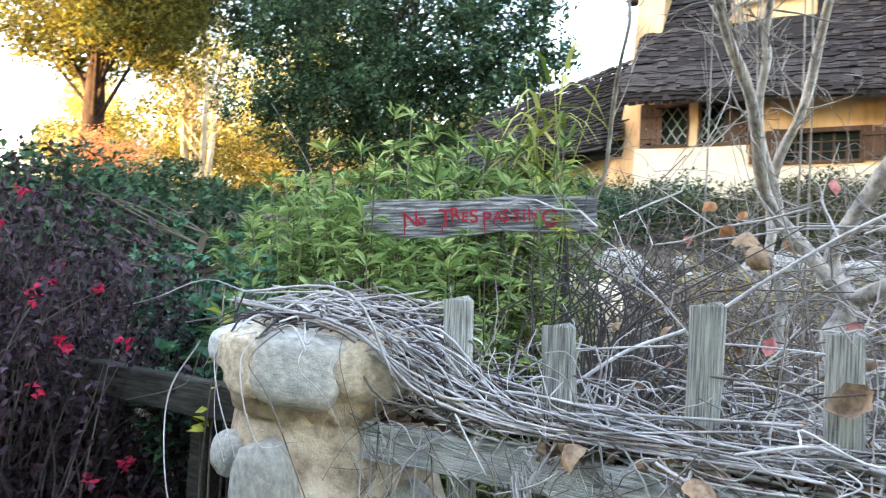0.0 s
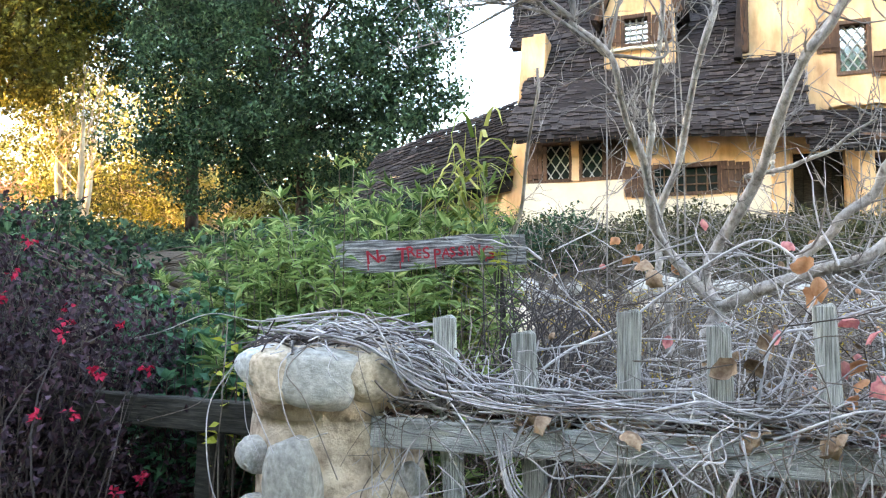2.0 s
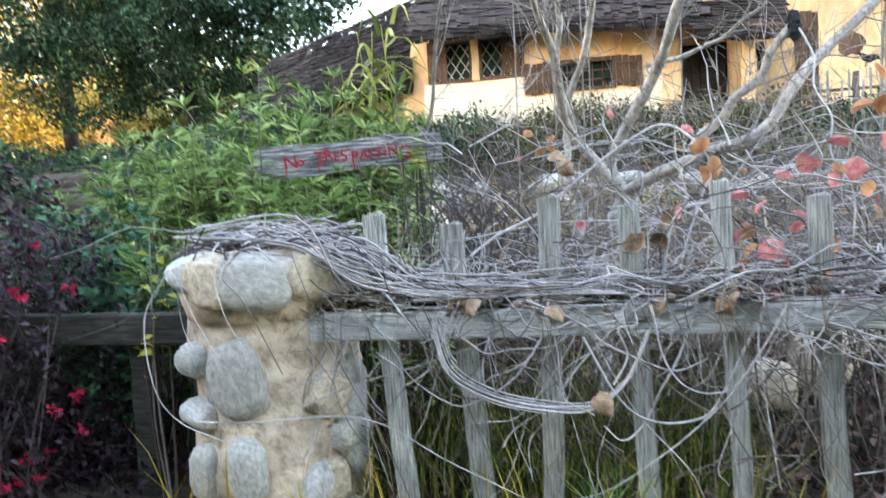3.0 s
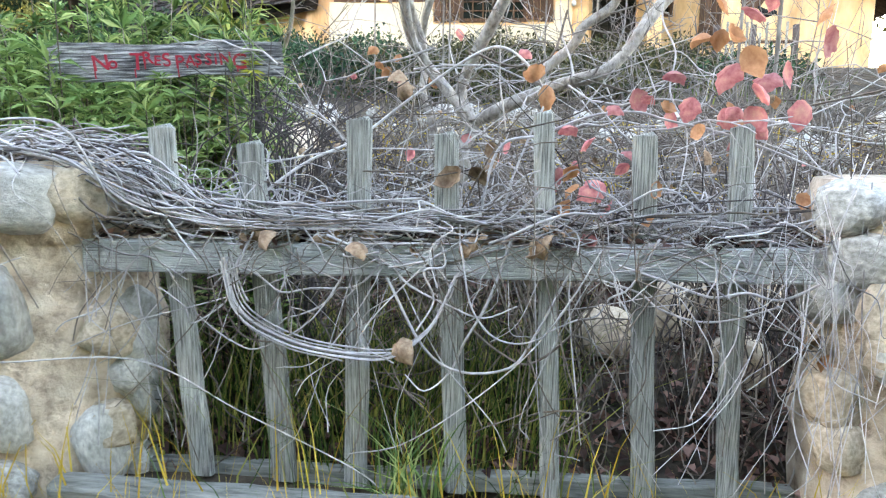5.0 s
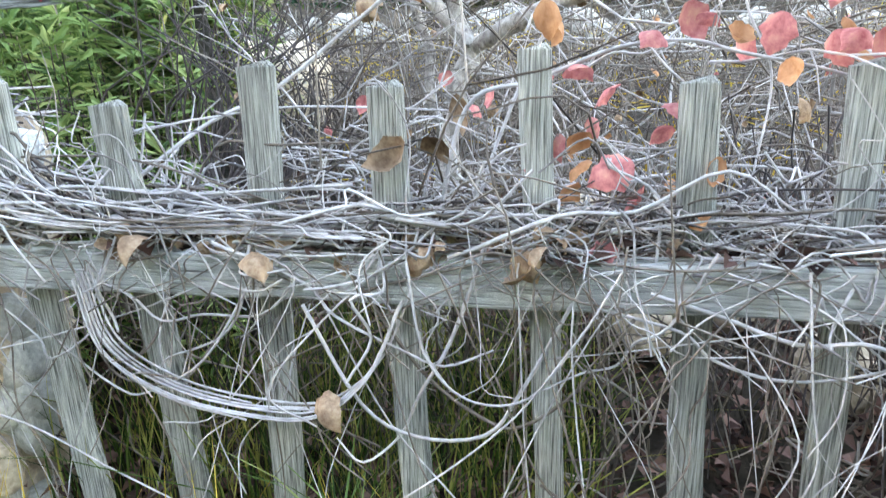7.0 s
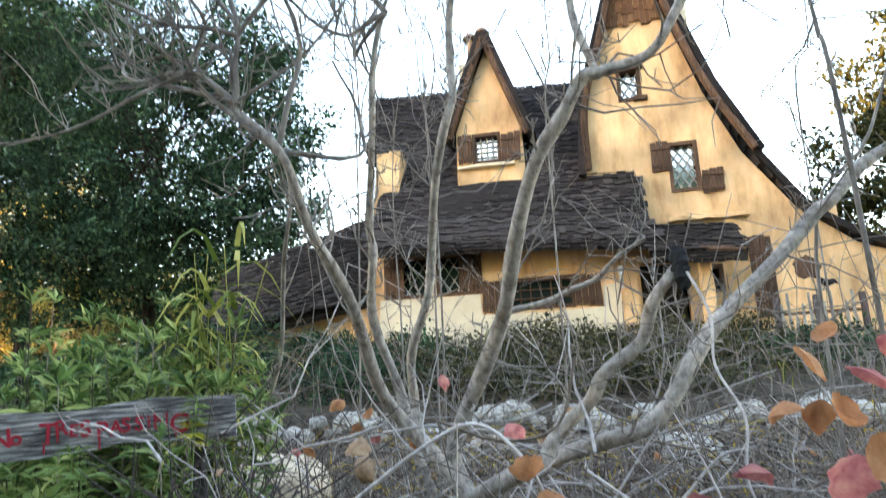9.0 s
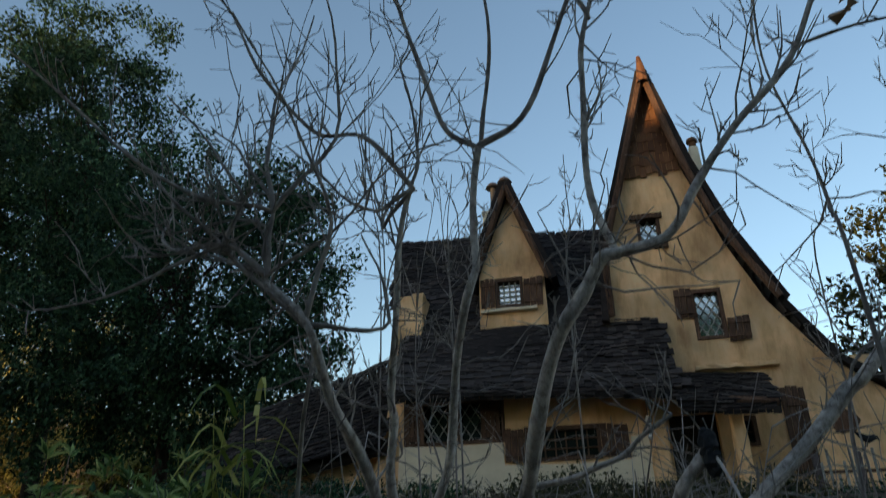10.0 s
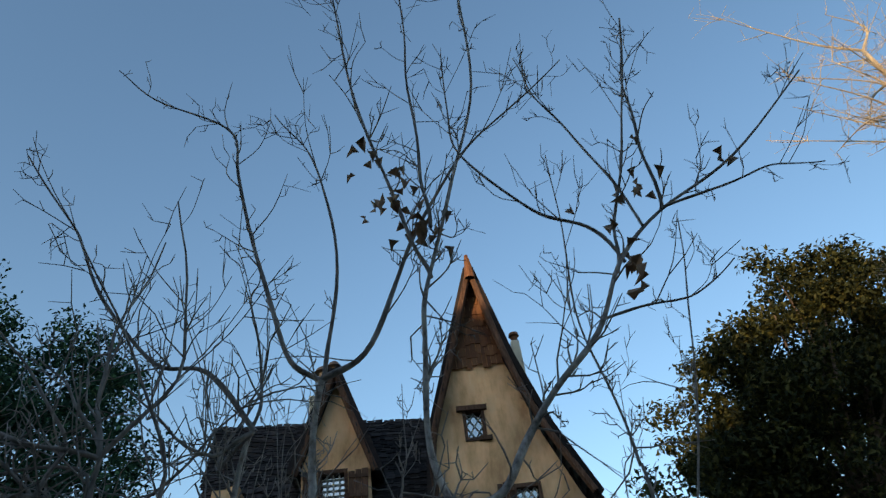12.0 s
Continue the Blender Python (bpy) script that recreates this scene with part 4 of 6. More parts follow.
limb("branch", 0.0093, 0.0021, [(0.54, 0.38, 2.24), (0.41, 0.38, 2.34), (0.17, 0.38, 2.25), (-0.09, 0.38, 2.21)])
limb("branch", 0.0088, 0.002, [(0.54, 0.38, 2.24), (0.54, 0.38, 2.42), (0.44, 0.38, 2.6), (0.33, 0.38, 2.72)])
limb("branch", 0.0059, 0.002, [(0.54, 0.38, 2.24), (0.7, 0.38, 2.33), (0.81, 0.38, 2.45), (0.92, 0.38, 2.57)])
limb("limb", 0.0228, 0.0114, [(0.78, 0.93, 1.51), (0.75, 0.83, 1.74), (0.75, 0.76, 1.93), (0.77, 0.72, 2.02), (0.8, 0.62, 2.28), (0.86, 0.57, 2.54)])
limb("branch", 0.0093, 0.0029, [(0.86, 0.57, 2.54), (0.72, 0.57, 2.74), (0.55, 0.57, 2.79), (0.38, 0.57, 3.01), (0.25, 0.57, 3.26), (0.15, 0.57, 3.43), (-0.05, 0.57, 3.74)])
limb("branch", 0.0063, 0.0021, [(0.86, 0.57, 2.54), (0.88, 0.57, 2.69), (0.83, 0.57, 2.97), (0.85, 0.57, 3.08)])
limb("limb", 0.0243, 0.0172, [(0.73, 1.24, 1.53), (0.78, 1.14, 1.72), (0.85, 1.03, 1.94), (0.96, 0.85, 2.3), (0.98, 0.85, 2.48), (1.01, 0.85, 2.83)])
limb("branch", 0.0115, 0.0027, [(1.01, 0.85, 2.83), (0.89, 0.85, 2.95), (0.77, 0.85, 3.34), (0.66, 0.85, 3.84), (0.58, 0.85, 4.14), (0.23, 0.85, 4.4), (0.01, 0.85, 4.63)])
limb("branch", 0.0095, 0.0026, [(1.01, 0.85, 2.83), (1.05, 0.85, 3.07), (1.05, 0.85, 3.55), (0.94, 0.85, 3.96), (0.79, 0.85, 4.22)])
limb("branch", 0.0132, 0.0028, [(1.01, 0.85, 2.83), (1.15, 0.85, 2.92), (1.29, 0.85, 3.22), (1.41, 0.85, 3.53), (1.61, 0.85, 3.87), (1.86, 0.85, 4.16), (2.17, 0.85, 4.49)])
limb("limb", 0.035, 0.0217, [(0.965, 0.88, 1.28), (0.94, 0.9, 1.39), (1.02, 0.81, 1.57), (1.11, 0.69, 1.75), (1.17, 0.6, 1.87), (1.24, 0.47, 2.06), (1.3, 0.44, 2.15), (1.36, 0.44, 2.21), (1.39, 0.44, 2.22)])
limb("limb", 0.0193, 0.0052, [(1.39, 0.44, 2.22), (1.49, 0.44, 2.25), (1.58, 0.44, 2.37), (1.71, 0.44, 2.53), (1.84, 0.44, 2.68), (1.97, 0.44, 2.91), (2.17, 0.44, 3.12), (2.49, 0.44, 3.35), (2.92, 0.44, 3.77)])
limb("limb", 0.0147, 0.0066, [(1.38, 0.44, 2.22), (1.35, 0.44, 2.38), (1.34, 0.44, 2.56), (1.36, 0.44, 2.73), (1.39, 0.44, 2.92), (1.49, 0.44, 3.31), (1.64, 0.44, 3.83), (1.65, 0.44, 4.52)])
limb("branch", 0.0085, 0.0031, [(1.39, 0.44, 2.92), (1.35, 0.44, 3.08), (1.23, 0.44, 3.55), (1.13, 0.44, 4.18), (1.09, 0.44, 4.73)])
limb("branch", 0.0077, 0.0031, [(1.41, 0.44, 3.12), (1.4, 0.44, 3.4), (1.39, 0.44, 3.91), (1.4, 0.44, 4.47)])
limb("branch", 0.0079, 0.0024, [(1.99, 0.44, 2.92), (1.91, 0.44, 3.07), (1.74, 0.44, 3.17), (1.55, 0.44, 3.43), (1.52, 0.44, 3.68), (1.54, 0.44, 4.03)])
limb("branch", 0.007, 0.0031, [(1.96, 0.44, 2.88), (2.01, 0.44, 3.1), (2.16, 0.44, 3.57), (2.32, 0.44, 4.2)])
limb("branch", 0.0079, 0.0031, [(2.17, 0.44, 3.12), (2.19, 0.44, 3.47), (2.22, 0.44, 3.8), (2.32, 0.44, 4.2)])
limb("branch", 0.0063, 0.0024, [(2.09, 0.44, 3.06), (1.99, 0.44, 3.42), (1.87, 0.44, 3.7), (1.82, 0.44, 3.97)])
limb("branch", 0.0059, 0.0022, [(1.87, 0.44, 2.72), (2.02, 0.44, 2.76), (2.17, 0.44, 2.78), (2.33, 0.44, 2.9)])
limb("branch", 0.0062, 0.0023, [(2.18, 0.44, 3.13), (2.42, 0.44, 3.21), (2.61, 0.44, 3.28), (2.8, 0.44, 3.28)])
limb("limb", 0.036, 0.024, [(0.98, 0.88, 1.28), (1.14, 0.81, 1.35), (1.3, 0.74, 1.41), (1.4, 0.71, 1.44), (1.5, 0.72, 1.52), (1.62, 0.75, 1.67), (1.78, 0.8, 1.83), (1.9, 0.85, 1.96), (1.96, 0.86, 1.99), (2.07, 0.9, 2.09), (2.17, 0.92, 2.16)])
limb("limb", 0.026, 0.022, [(1.2, 0.62, 1.4), (1.31, 0.6, 1.53), (1.42, 0.58, 1.64), (1.52, 0.56, 1.8)])
limb("limb", 0.016, 0.008, [(1.08, 0.95, 1.77), (1.24, 0.85, 1.79), (1.35, 0.8, 1.83), (1.47, 0.75, 1.91)])
limb("shoot", 0.011, 0.003, [(1.99, 0.8, 2.21), (1.98, 0.8, 2.44), (1.95, 0.8, 2.67), (1.91, 0.8, 2.98), (1.94, 0.8, 3.42), (1.96, 0.8, 3.78)])
limb("shoot", 0.009, 0.004, [(1.94, 1.0, 1.87), (2.14, 1.0, 2.22), (2.34, 1.0, 2.82), (2.44, 1.0, 3.21), (2.51, 1.0, 3.54)])
limb("shoot", 0.0213, 0.0118, [(-0.2, 2.14, 1.42), (-0.05, 1.92, 1.86), (0.09, 1.69, 2.33), (0.12, 1.65, 2.53)])
limb("shoot", 0.006, 0.002, [(0.69, 1.3, 1.73), (0.67, 1.3, 2.36), (0.75, 1.3, 2.95)])
limb("shoot", 0.006, 0.002, [(0.85, 1.2, 2.1), (0.82, 1.2, 2.54), (0.79, 1.2, 2.91)])
limb("shoot", 0.006, 0.002, [(0.82, 1.25, 2.29), (0.81, 1.25, 2.67), (0.83, 1.25, 2.99)])
limb("shoot", 0.006, 0.002, [(1.24, 1.2, 2.31), (1.27, 1.2, 2.7), (1.27, 1.2, 2.98)])
limb("shoot", 0.006, 0.002, [(0.5, 1.4, 2.56), (0.45, 1.4, 3.02), (0.41, 1.4, 3.69)])
limb("shoot", 0.006, 0.002, [(2.09, 1.4, 2.38), (2.16, 1.4, 2.72), (2.19, 1.4, 3.03)])
# finer crown of the stems on the sign's side
r = np.random.default_rng(19)
for q in range(13):
    a = np.array([(0.54, 0.38, 2.24), (0.65, 0.38, 2.1), (0.54, 0.38, 2.42), (0.86, 0.57, 2.54), (0.41, 0.38, 2.34)][q % 5])
    d = np.array([r.uniform(-1.0, 0.35), r.uniform(-0.2, 0.5), r.uniform(-0.25, 0.9)])
    ln = r.uniform(0.45, 0.95)
    limb("branch", 0.008, 0.0025, [tuple(a), tuple(a + d * ln * 0.45 + r.normal(size=3) * 0.05), tuple(a + d * ln + r.normal(size=3) * 0.09 + np.array([0, 0, 0.08]))])
# twigs along the limbs
r = np.random.default_rng(3)
tw = []
for name, p, rad in ALLSTEMS:
    if name == "trunk":
        continue
    L = np.linalg.norm(np.diff(p, axis=0), axis=1).sum()
    cnt = int(L * (11 if name == "branch" else 9 if name == "limb" else 3))
    for _ in range(cnt):
        s = r.uniform(0.25, 1.0)
        i = min(len(p) - 2, int(s * (len(p) - 1)))
        d = p[i + 1] - p[i]
        d /= np.linalg.norm(d) + 1e-9
        q = np.cross(d, r.normal(size=3))
        q /= np.linalg.norm(q) + 1e-9
        go = q * 0.62 + d * r.uniform(0.4, 1.0) + np.array([0, 0, 0.25])
        ln = r.uniform(0.06, 0.34 if name == "branch" else 0.26) * (0.6 if r.uniform() < 0.5 else 1)
        a = p[i]
        b = a + go * ln * 0.5 + r.normal(size=3) * 0.012
        c = b + (go * 0.7 + np.array([0, 0, 0.45])) * ln * 0.5 + r.normal(size=3) * 0.025
        rr = min(rad[i] * 0.5, 0.0035)
        pts = curve_through([a, b, c], 3)
        tw.append((pts, np.linspace(rr, 0.0013, len(pts))))
        for _ in range(2 if name == "branch" else 4):
            e = pts[r.integers(2, len(pts))]
            g = r.normal(size=3) * 0.20 * ln + go * ln * 0.26
            e2 = e + g * 0.5 + r.normal(size=3) * 0.008
            e3 = e + g + np.array([0, 0, 0.02])
            tw.append((np.array([e, e2, e3]), np.array([0.002, 0.0016, 0.001])))
            tw.append((np.array([e2, e2 + r.normal(size=3) * 0.14 * ln + g * 0.2]), np.array([0.0014, 0.0009])))
tw.sort(key=lambda q: -float(np.max(q[1])) * len(q[0]))
for p, rr in tw[:280]:
    v, f = tubes([(p, rr)], 4)
    under(put("twig", mesh_of("twig", v, f, M_BRANCH)), bare)
v, f = tubes(tw[280:], 4)
tagged(under(put("fine_twigwork", mesh_of("fine_twigwork", v, f, M_BRANCH)), bare), kind="stuff")

# a few dead black leaves and a cloth left on the bare tree
r = np.random.default_rng(12)


def dead_cluster(cx, cy, cz, n, spread, seed):
    rr = np.random.default_rng(seed)
    pos = np.array([cx, cy, cz]) + rr.normal(size=(n, 3)) * spread
    v, f = leaves(pos, rr.normal(size=(n, 3)) * 0.6 + np.array([0, 0, -0.8]), rr.uniform(0.04, 0.065, n), 0.7, 0.35, 0.3, seed)
    for i in range(n):
        me = mesh_of("dead_leaf", v[5 * i:5 * i + 5], [(0, 2, 1), (0, 3, 2), (1, 2, 4), (2, 3, 4)], M_BROWNLEAF)
        under(put("dead_leaf", me, None, "shrivelled brown leaf"), bare)


for k, (x, y, z, n, s) in enumerate(((1.38, 0.44, 3.11, 9, 0.038), (1.31, 0.44, 3.26, 8, 0.053), (1.25, 0.44, 3.44, 5, 0.045), (1.99, 0.44, 2.9, 6, 0.03), (2.12, 0.44, 3.23, 5, 0.053), (1.95, 0.44, 3.13, 3, 0.045), (2.47, 0.44, 3.36, 2, 0.015))):
    dead_cluster(x, y, z, int(n * 1.8), s * 1.15, 30 + k)
pts = curve_through([(1.52, 0.55, 1.84), (1.525, 0.54, 1.79), (1.53, 0.54, 1.74)], 6)
v, f = tubes([(pts, np.array([0.006, 0.013, 0.018, 0.02, 0.018, 0.021, 0.018, 0.02, 0.017, 0.02, 0.016, 0.014, 0.006])[:len(pts)])], 9)
v = v + np.random.default_rng(1).normal(size=v.shape) * 0.003
tagged(put("black_cloth", mesh_of("black_cloth", v, f, M_BLACK)), "ragged black cloth hanging on a cut stem", "cloth")

# ---- dry vines on the fence ----
vines = thing("fence_vine", (0.95, 0.03, 0.95), "dry leafless grey vine tangled along the fence rail", "vine")


def wander(a, b, r, sag=0.0, jit=0.03, n=5):
    a, b = np.array(a, float), np.array(b, float)
    s = np.linspace(0, 1, n)[:, None]
    p = a + (b - a) * s + r.normal(size=(n, 3)) * jit * np.array([0.7, 0.5, 0.7])
    p[:, 2] -= sag * 4 * (s * (1 - s))[:, 0]
    return curve_through(p, 4)


def vine_mass(name, paths, material=None, sides=5, parent=None, single=0, one="vine_stem"):
    for p, rr in paths[:single]:
        v, f = tubes([(p, rr)], sides)
        under(put(one, mesh_of(one, v, f, material or M_VINE, True)), parent or vines)
    paths = paths[single:]
    if not paths:
        return None
    v, f = tubes(paths, sides)
    ob = put(name, mesh_of(name, v, f, material or M_VINE, True))
    tagged(ob, kind="stuff")
    return under(ob, parent or vines)


r = np.random.default_rng(21)
rail = []
for _ in range(190):
    x = r.uniform(0.0, 1.75)
    ln = r.uniform(0.12, 0.75)
    z = 0.965 + 0.012 * x + abs(r.normal()) * 0.028
    p = wander((x, r.uniform(-0.005, 0.15), z), (x + ln, r.uniform(-0.005, 0.15), z + r.normal() * 0.07), r, 0, 0.045)
    p[:, 0] = np.clip(p[:, 0], -0.1, 1.95)
    p[:, 2] = np.maximum(p[:, 2], 0.958 + 0.012 * p[:, 0])
    rail.append((p, 0.0009 + 0.0022 * r.uniform() ** 2))
for _ in range(190):
    x = r.uniform(0.0, 1.85)
    a = r.uniform(-1.0, 1.0)
    ln = r.uniform(0.05, 0.2)
    p = wander((x, r.uniform(-0.01, 0.13), 0.985 + r.uniform(0, 0.03)), (x + ln * math.cos(a), r.uniform(-0.01, 0.13), 0.985 + abs(math.sin(a)) * ln * 0.5), r, 0, 0.02)
    p[:, 2] = np.maximum(p[:, 2], 0.958 + 0.012 * p[:, 0])
    rail.append((p, 0.0008 + 0.0018 * r.uniform() ** 2))
face = []
for _ in range(120):
    x = r.choice((r.uniform(-0.05, 1.85), r.choice((0.42, 0.70, 1.0, 1.3, 1.7)) + r.normal() * 0.07))
    a = r.uniform(-1.5, 1.5)
    ln = r.uniform(0.10, 0.42)
    y = r.uniform(-0.05, -0.012)
    z = 0.99 + r.uniform(-0.02, 0.05)
    s_ = r.choice((-1, 1))
    p = wander((x, y + 0.03, z), (x + s_ * ln * math.cos(a), y, z - ln * abs(math.sin(a)) * 0.75), r, r.normal() * 0.02, 0.022)
    p[:, 0] = np.clip(p[:, 0], -0.15, 2.0)
    p[:, 1] = np.where(p[:, 2] < 0.985, np.minimum(p[:, 1], -0.006), p[:, 1])
    face.append((p, 0.0009 + 0.0022 * r.uniform() ** 2))
vine_mass("face_vines", face[0::3] + face[1::3], single=70)
vine_mass("face_twigs", face[2::3], M_TWIG, single=40)
loose = []
for _ in range(170):
    x, y = r.uniform(-0.05, 1.9), r.uniform(-0.02, 0.25)
    a = r.uniform(0.1, 1.5)
    ln = r.uniform(0.10, 0.34)
    s_ = r.choice((-1, 1))
    p = wander((x, y, 0.985), (x + s_ * ln * math.cos(a), y + r.normal() * 0.05, 0.985 + ln * math.sin(a) * 0.8), r, -r.uniform(0, 0.05), 0.03)
    loose.append((p, 0.0009 + 0.0018 * r.uniform() ** 2))
vine_mass("loose_vines", loose, single=70)
vine_mass("rail_vines", rail[0::2], single=150)
vine_mass("rail_twigs", rail[1::4], M_TWIG, single=80)
vine_mass("dark_rail_twigs", rail[3::4], M_DARKTWIG, single=60)
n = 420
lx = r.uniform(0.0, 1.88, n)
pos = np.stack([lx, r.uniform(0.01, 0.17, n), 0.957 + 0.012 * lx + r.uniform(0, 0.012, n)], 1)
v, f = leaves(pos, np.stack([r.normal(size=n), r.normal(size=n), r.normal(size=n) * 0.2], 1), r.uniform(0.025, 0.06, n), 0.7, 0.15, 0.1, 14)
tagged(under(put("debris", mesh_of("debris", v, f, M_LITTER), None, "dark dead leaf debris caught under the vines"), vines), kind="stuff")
hang = []
for _ in range(44):
    x = r.uniform(0.05, 1.85)
    a = (x, -0.012 - r.uniform(0, 0.02), 0.975)
    dx = r.normal() * 0.16
    b = (x + dx, r.uniform(-0.07, -0.01), r.uniform(0.45, 0.86))
    mid = (x + dx * 0.3 + r.normal() * 0.04, -0.03, 0.91)
    hang.append((curve_through([a, mid, b, (b[0] + r.normal() * 0.06, b[1], b[2] - r.uniform(0.02, 0.16))], 5), r.uniform(0.0008, 0.0021)))
for _ in range(9):
    x = r.uniform(0.1, 1.5)
    w = r.uniform(0.15, 0.5)
    p = wander((x, -0.02, r.uniform(0.84, 0.97)), (x + w, -0.02, r.uniform(0.84, 0.97)), r, r.uniform(0.05, 0.28), 0.02, 6)
    hang.append((p, r.uniform(0.0015, 0.0038)))
for _ in range(46):
    x = r.uniform(0.0, 1.85)
    dx = r.normal() * 0.28
    hang.append((wander((x, -0.015, r.uniform(0.84, 0.97)), (x + dx, r.uniform(-0.08, 0.03), r.uniform(0.34, 0.7)), r, 0, 0.022, 5), r.uniform(0.0008, 0.0019)))
vine_mass("hanging_vines", hang[::2], single=99)
vine_mass("hanging_twigs", hang[1::2], M_TWIG, single=99)
behind = []
for _ in range(85):
    x = r.uniform(-0.05, 1.9)
    a = (x, r.uniform(0.07, 0.2), r.uniform(0.25, 0.95))
    b = (x + r.normal() * 0.22, r.uniform(0.08, 0.3), r.uniform(0.25, 0.95))
    behind.append((wander(a, b, r, 0, 0.05), r.uniform(0.0012, 0.003)))
vine_mass("inner_vines", behind, M_TWIG)
sling = []
for k in range(9):
    o = r.normal(size=3) * np.array([0.012, 0.012, 0.014])
    c = np.array([(0.41, -0.04, 0.92), (0.45, -0.05, 0.79), (0.57, -0.06, 0.72), (0.72, -0.06, 0.69), (0.85, -0.05, 0.69), (0.95, -0.04, 0.77), (1.01, -0.03, 0.90)]) + o
    if k > 4:
        c = c[:5 - k % 2]
    sling.append((curve_through(c, 6), r.uniform(0.0016, 0.0032)))
vine_mass("vine_sling", sling, single=9)
# long single vines
for name, r0, r1, c in (("arching_vine", 0.0085, 0.006, [(0.40, 0.08, 1.02), (0.55, 0.20, 1.15), (0.69, 0.25, 1.22), (0.83, 0.30, 1.33), (0.99, 0.30, 1.44), (1.09, 0.30, 1.48), (1.17, 0.28, 1.43), (1.22, 0.25, 1.34), (1.19, 0.22, 1.26), (1.13, 0.18, 1.10), (1.10, 0.10, 0.98)]),
                        ("long_vine", 0.008, 0.005, [(1.05, 0.06, 0.98), (1.10, 0.10, 1.20), (1.21, 0.15, 1.24), (1.34, 0.15, 1.29), (1.45, 0.15, 1.30), (1.53, 0.15, 1.28), (1.70, 0.16, 1.24), (1.95, 0.1, 1.14)]),
                        ("hanging_stem", 0.0065, 0.0035, [(1.52, 0.55, 1.82), (1.56, 0.47, 1.68), (1.55, 0.42, 1.57), (1.58, 0.36, 1.47), (1.56, 0.30, 1.36), (1.60, 0.24, 1.24), (1.57, 0.16, 1.08)]),
                        ("crossing_vine", 0.005, 0.0035, [(0.26, 0.10, 1.03), (0.42, 0.12, 1.14), (0.55, 0.10, 1.17), (0.67, 0.05, 1.19), (0.80, 0.12, 1.20), (1.10, 0.14, 1.19)]),
                        ("upright_vine", 0.004, 0.003, [(0.56, 0.10, 0.97), (0.545, 0.10, 1.06), (0.55, 0.10, 1.17)]),
                        ("loop_vine", 0.005, 0.004, [(1.02, -0.03, 0.97), (1.05, -0.05, 0.82), (1.12, -0.05, 0.74), (1.22, -0.05, 0.75), (1.30, -0.04, 0.86), (1.36, -0.03, 0.97)]),
                        ("diagonal_vine", 0.004, 0.003, [(1.30, -0.04, 0.86), (1.20, -0.06, 0.72), (1.05, -0.07, 0.58), (0.88, -0.07, 0.46), (0.74, -0.06, 0.42)]),
                        ("drooping_vine", 0.004, 0.0025, [(1.62, -0.03, 0.98), (1.64, -0.05, 0.80), (1.66, -0.05, 0.66), (1.60, -0.06, 0.56), (1.50, -0.06, 0.53)]),
                        ("trailing_vine", 0.0045, 0.003, [(-0.45, -0.05, 0.62), (-0.1, -0.22, 0.68), (0.2, -0.1, 0.66), (0.45, -0.06, 0.52), (0.75, -0.06, 0.38), (0.85, -0.06, 0.30)]),
                        ("long_tendril", 0.004, 0.003, [(-0.35, -0.18, 1.12), (-0.43, -0.2, 0.98), (-0.41, -0.21, 0.78), (-0.33, -0.22, 0.68), (-0.18, -0.22, 0.62)])):
    p = curve_through(c, 7)
    v, f = tubes([(p, np.linspace(r0, r1, len(p)) * 0.52)], 7)
    under(put(name, mesh_of(name, v, f, M_VINE, True)), vines)

r = np.random.default_rng(52)
stout = []
for k in range(18):
    x = r.uniform(-0.05, 1.35)
    w = r.uniform(0.35, 0.95)
    z = 1.0 + r.uniform(-0.02, 0.05)
    p = wander((x, r.uniform(-0.03, 0.10), z), (min(x + w, 1.95), r.uniform(-0.03, 0.10), 1.0 + r.uniform(-0.03, 0.06)), r, r.normal() * 0.03, 0.035, 6)
    p[:, 2] = np.maximum(p[:, 2], 0.963 + 0.012 * p[:, 0])
    stout.append((p, np.linspace(r.uniform(0.003, 0.0048), 0.002, len(p))))
for k in range(6):
    x = r.uniform(0.1, 1.55)
    w = r.uniform(0.12, 0.5) * r.choice((-1, 1))
    p = wander((x, -0.02, 0.985), (x + w, -0.035, r.uniform(0.62, 0.98)), r, r.uniform(0.03, 0.16), 0.02, 6)
    p[:, 1] = np.minimum(p[:, 1], -0.008)
    stout.append((p, np.linspace(r.uniform(0.0026, 0.0042), 0.0018, len(p))))
for k in range(10):
    y = r.uniform(-0.1, 0.1)
    p = curve_through([(-0.25 + r.normal() * 0.1, y, 1.21), (0.0, y * 0.7 - 0.02, 1.16 + r.normal() * 0.02), (0.2, y * 0.4 - 0.02, 1.06 + r.normal() * 0.02), (0.48 + r.normal() * 0.1, r.uniform(-0.03, 0.05), 1.0), (0.95 + r.normal() * 0.2, r.uniform(-0.03, 0.06), 1.0 + r.uniform(0, 0.03))], 6)
    stout.append((p, np.linspace(r.uniform(0.003, 0.0046), 0.002, len(p))))
vine_mass("stout_vines", stout, None, 6, vines, len(stout), "stout_vine")

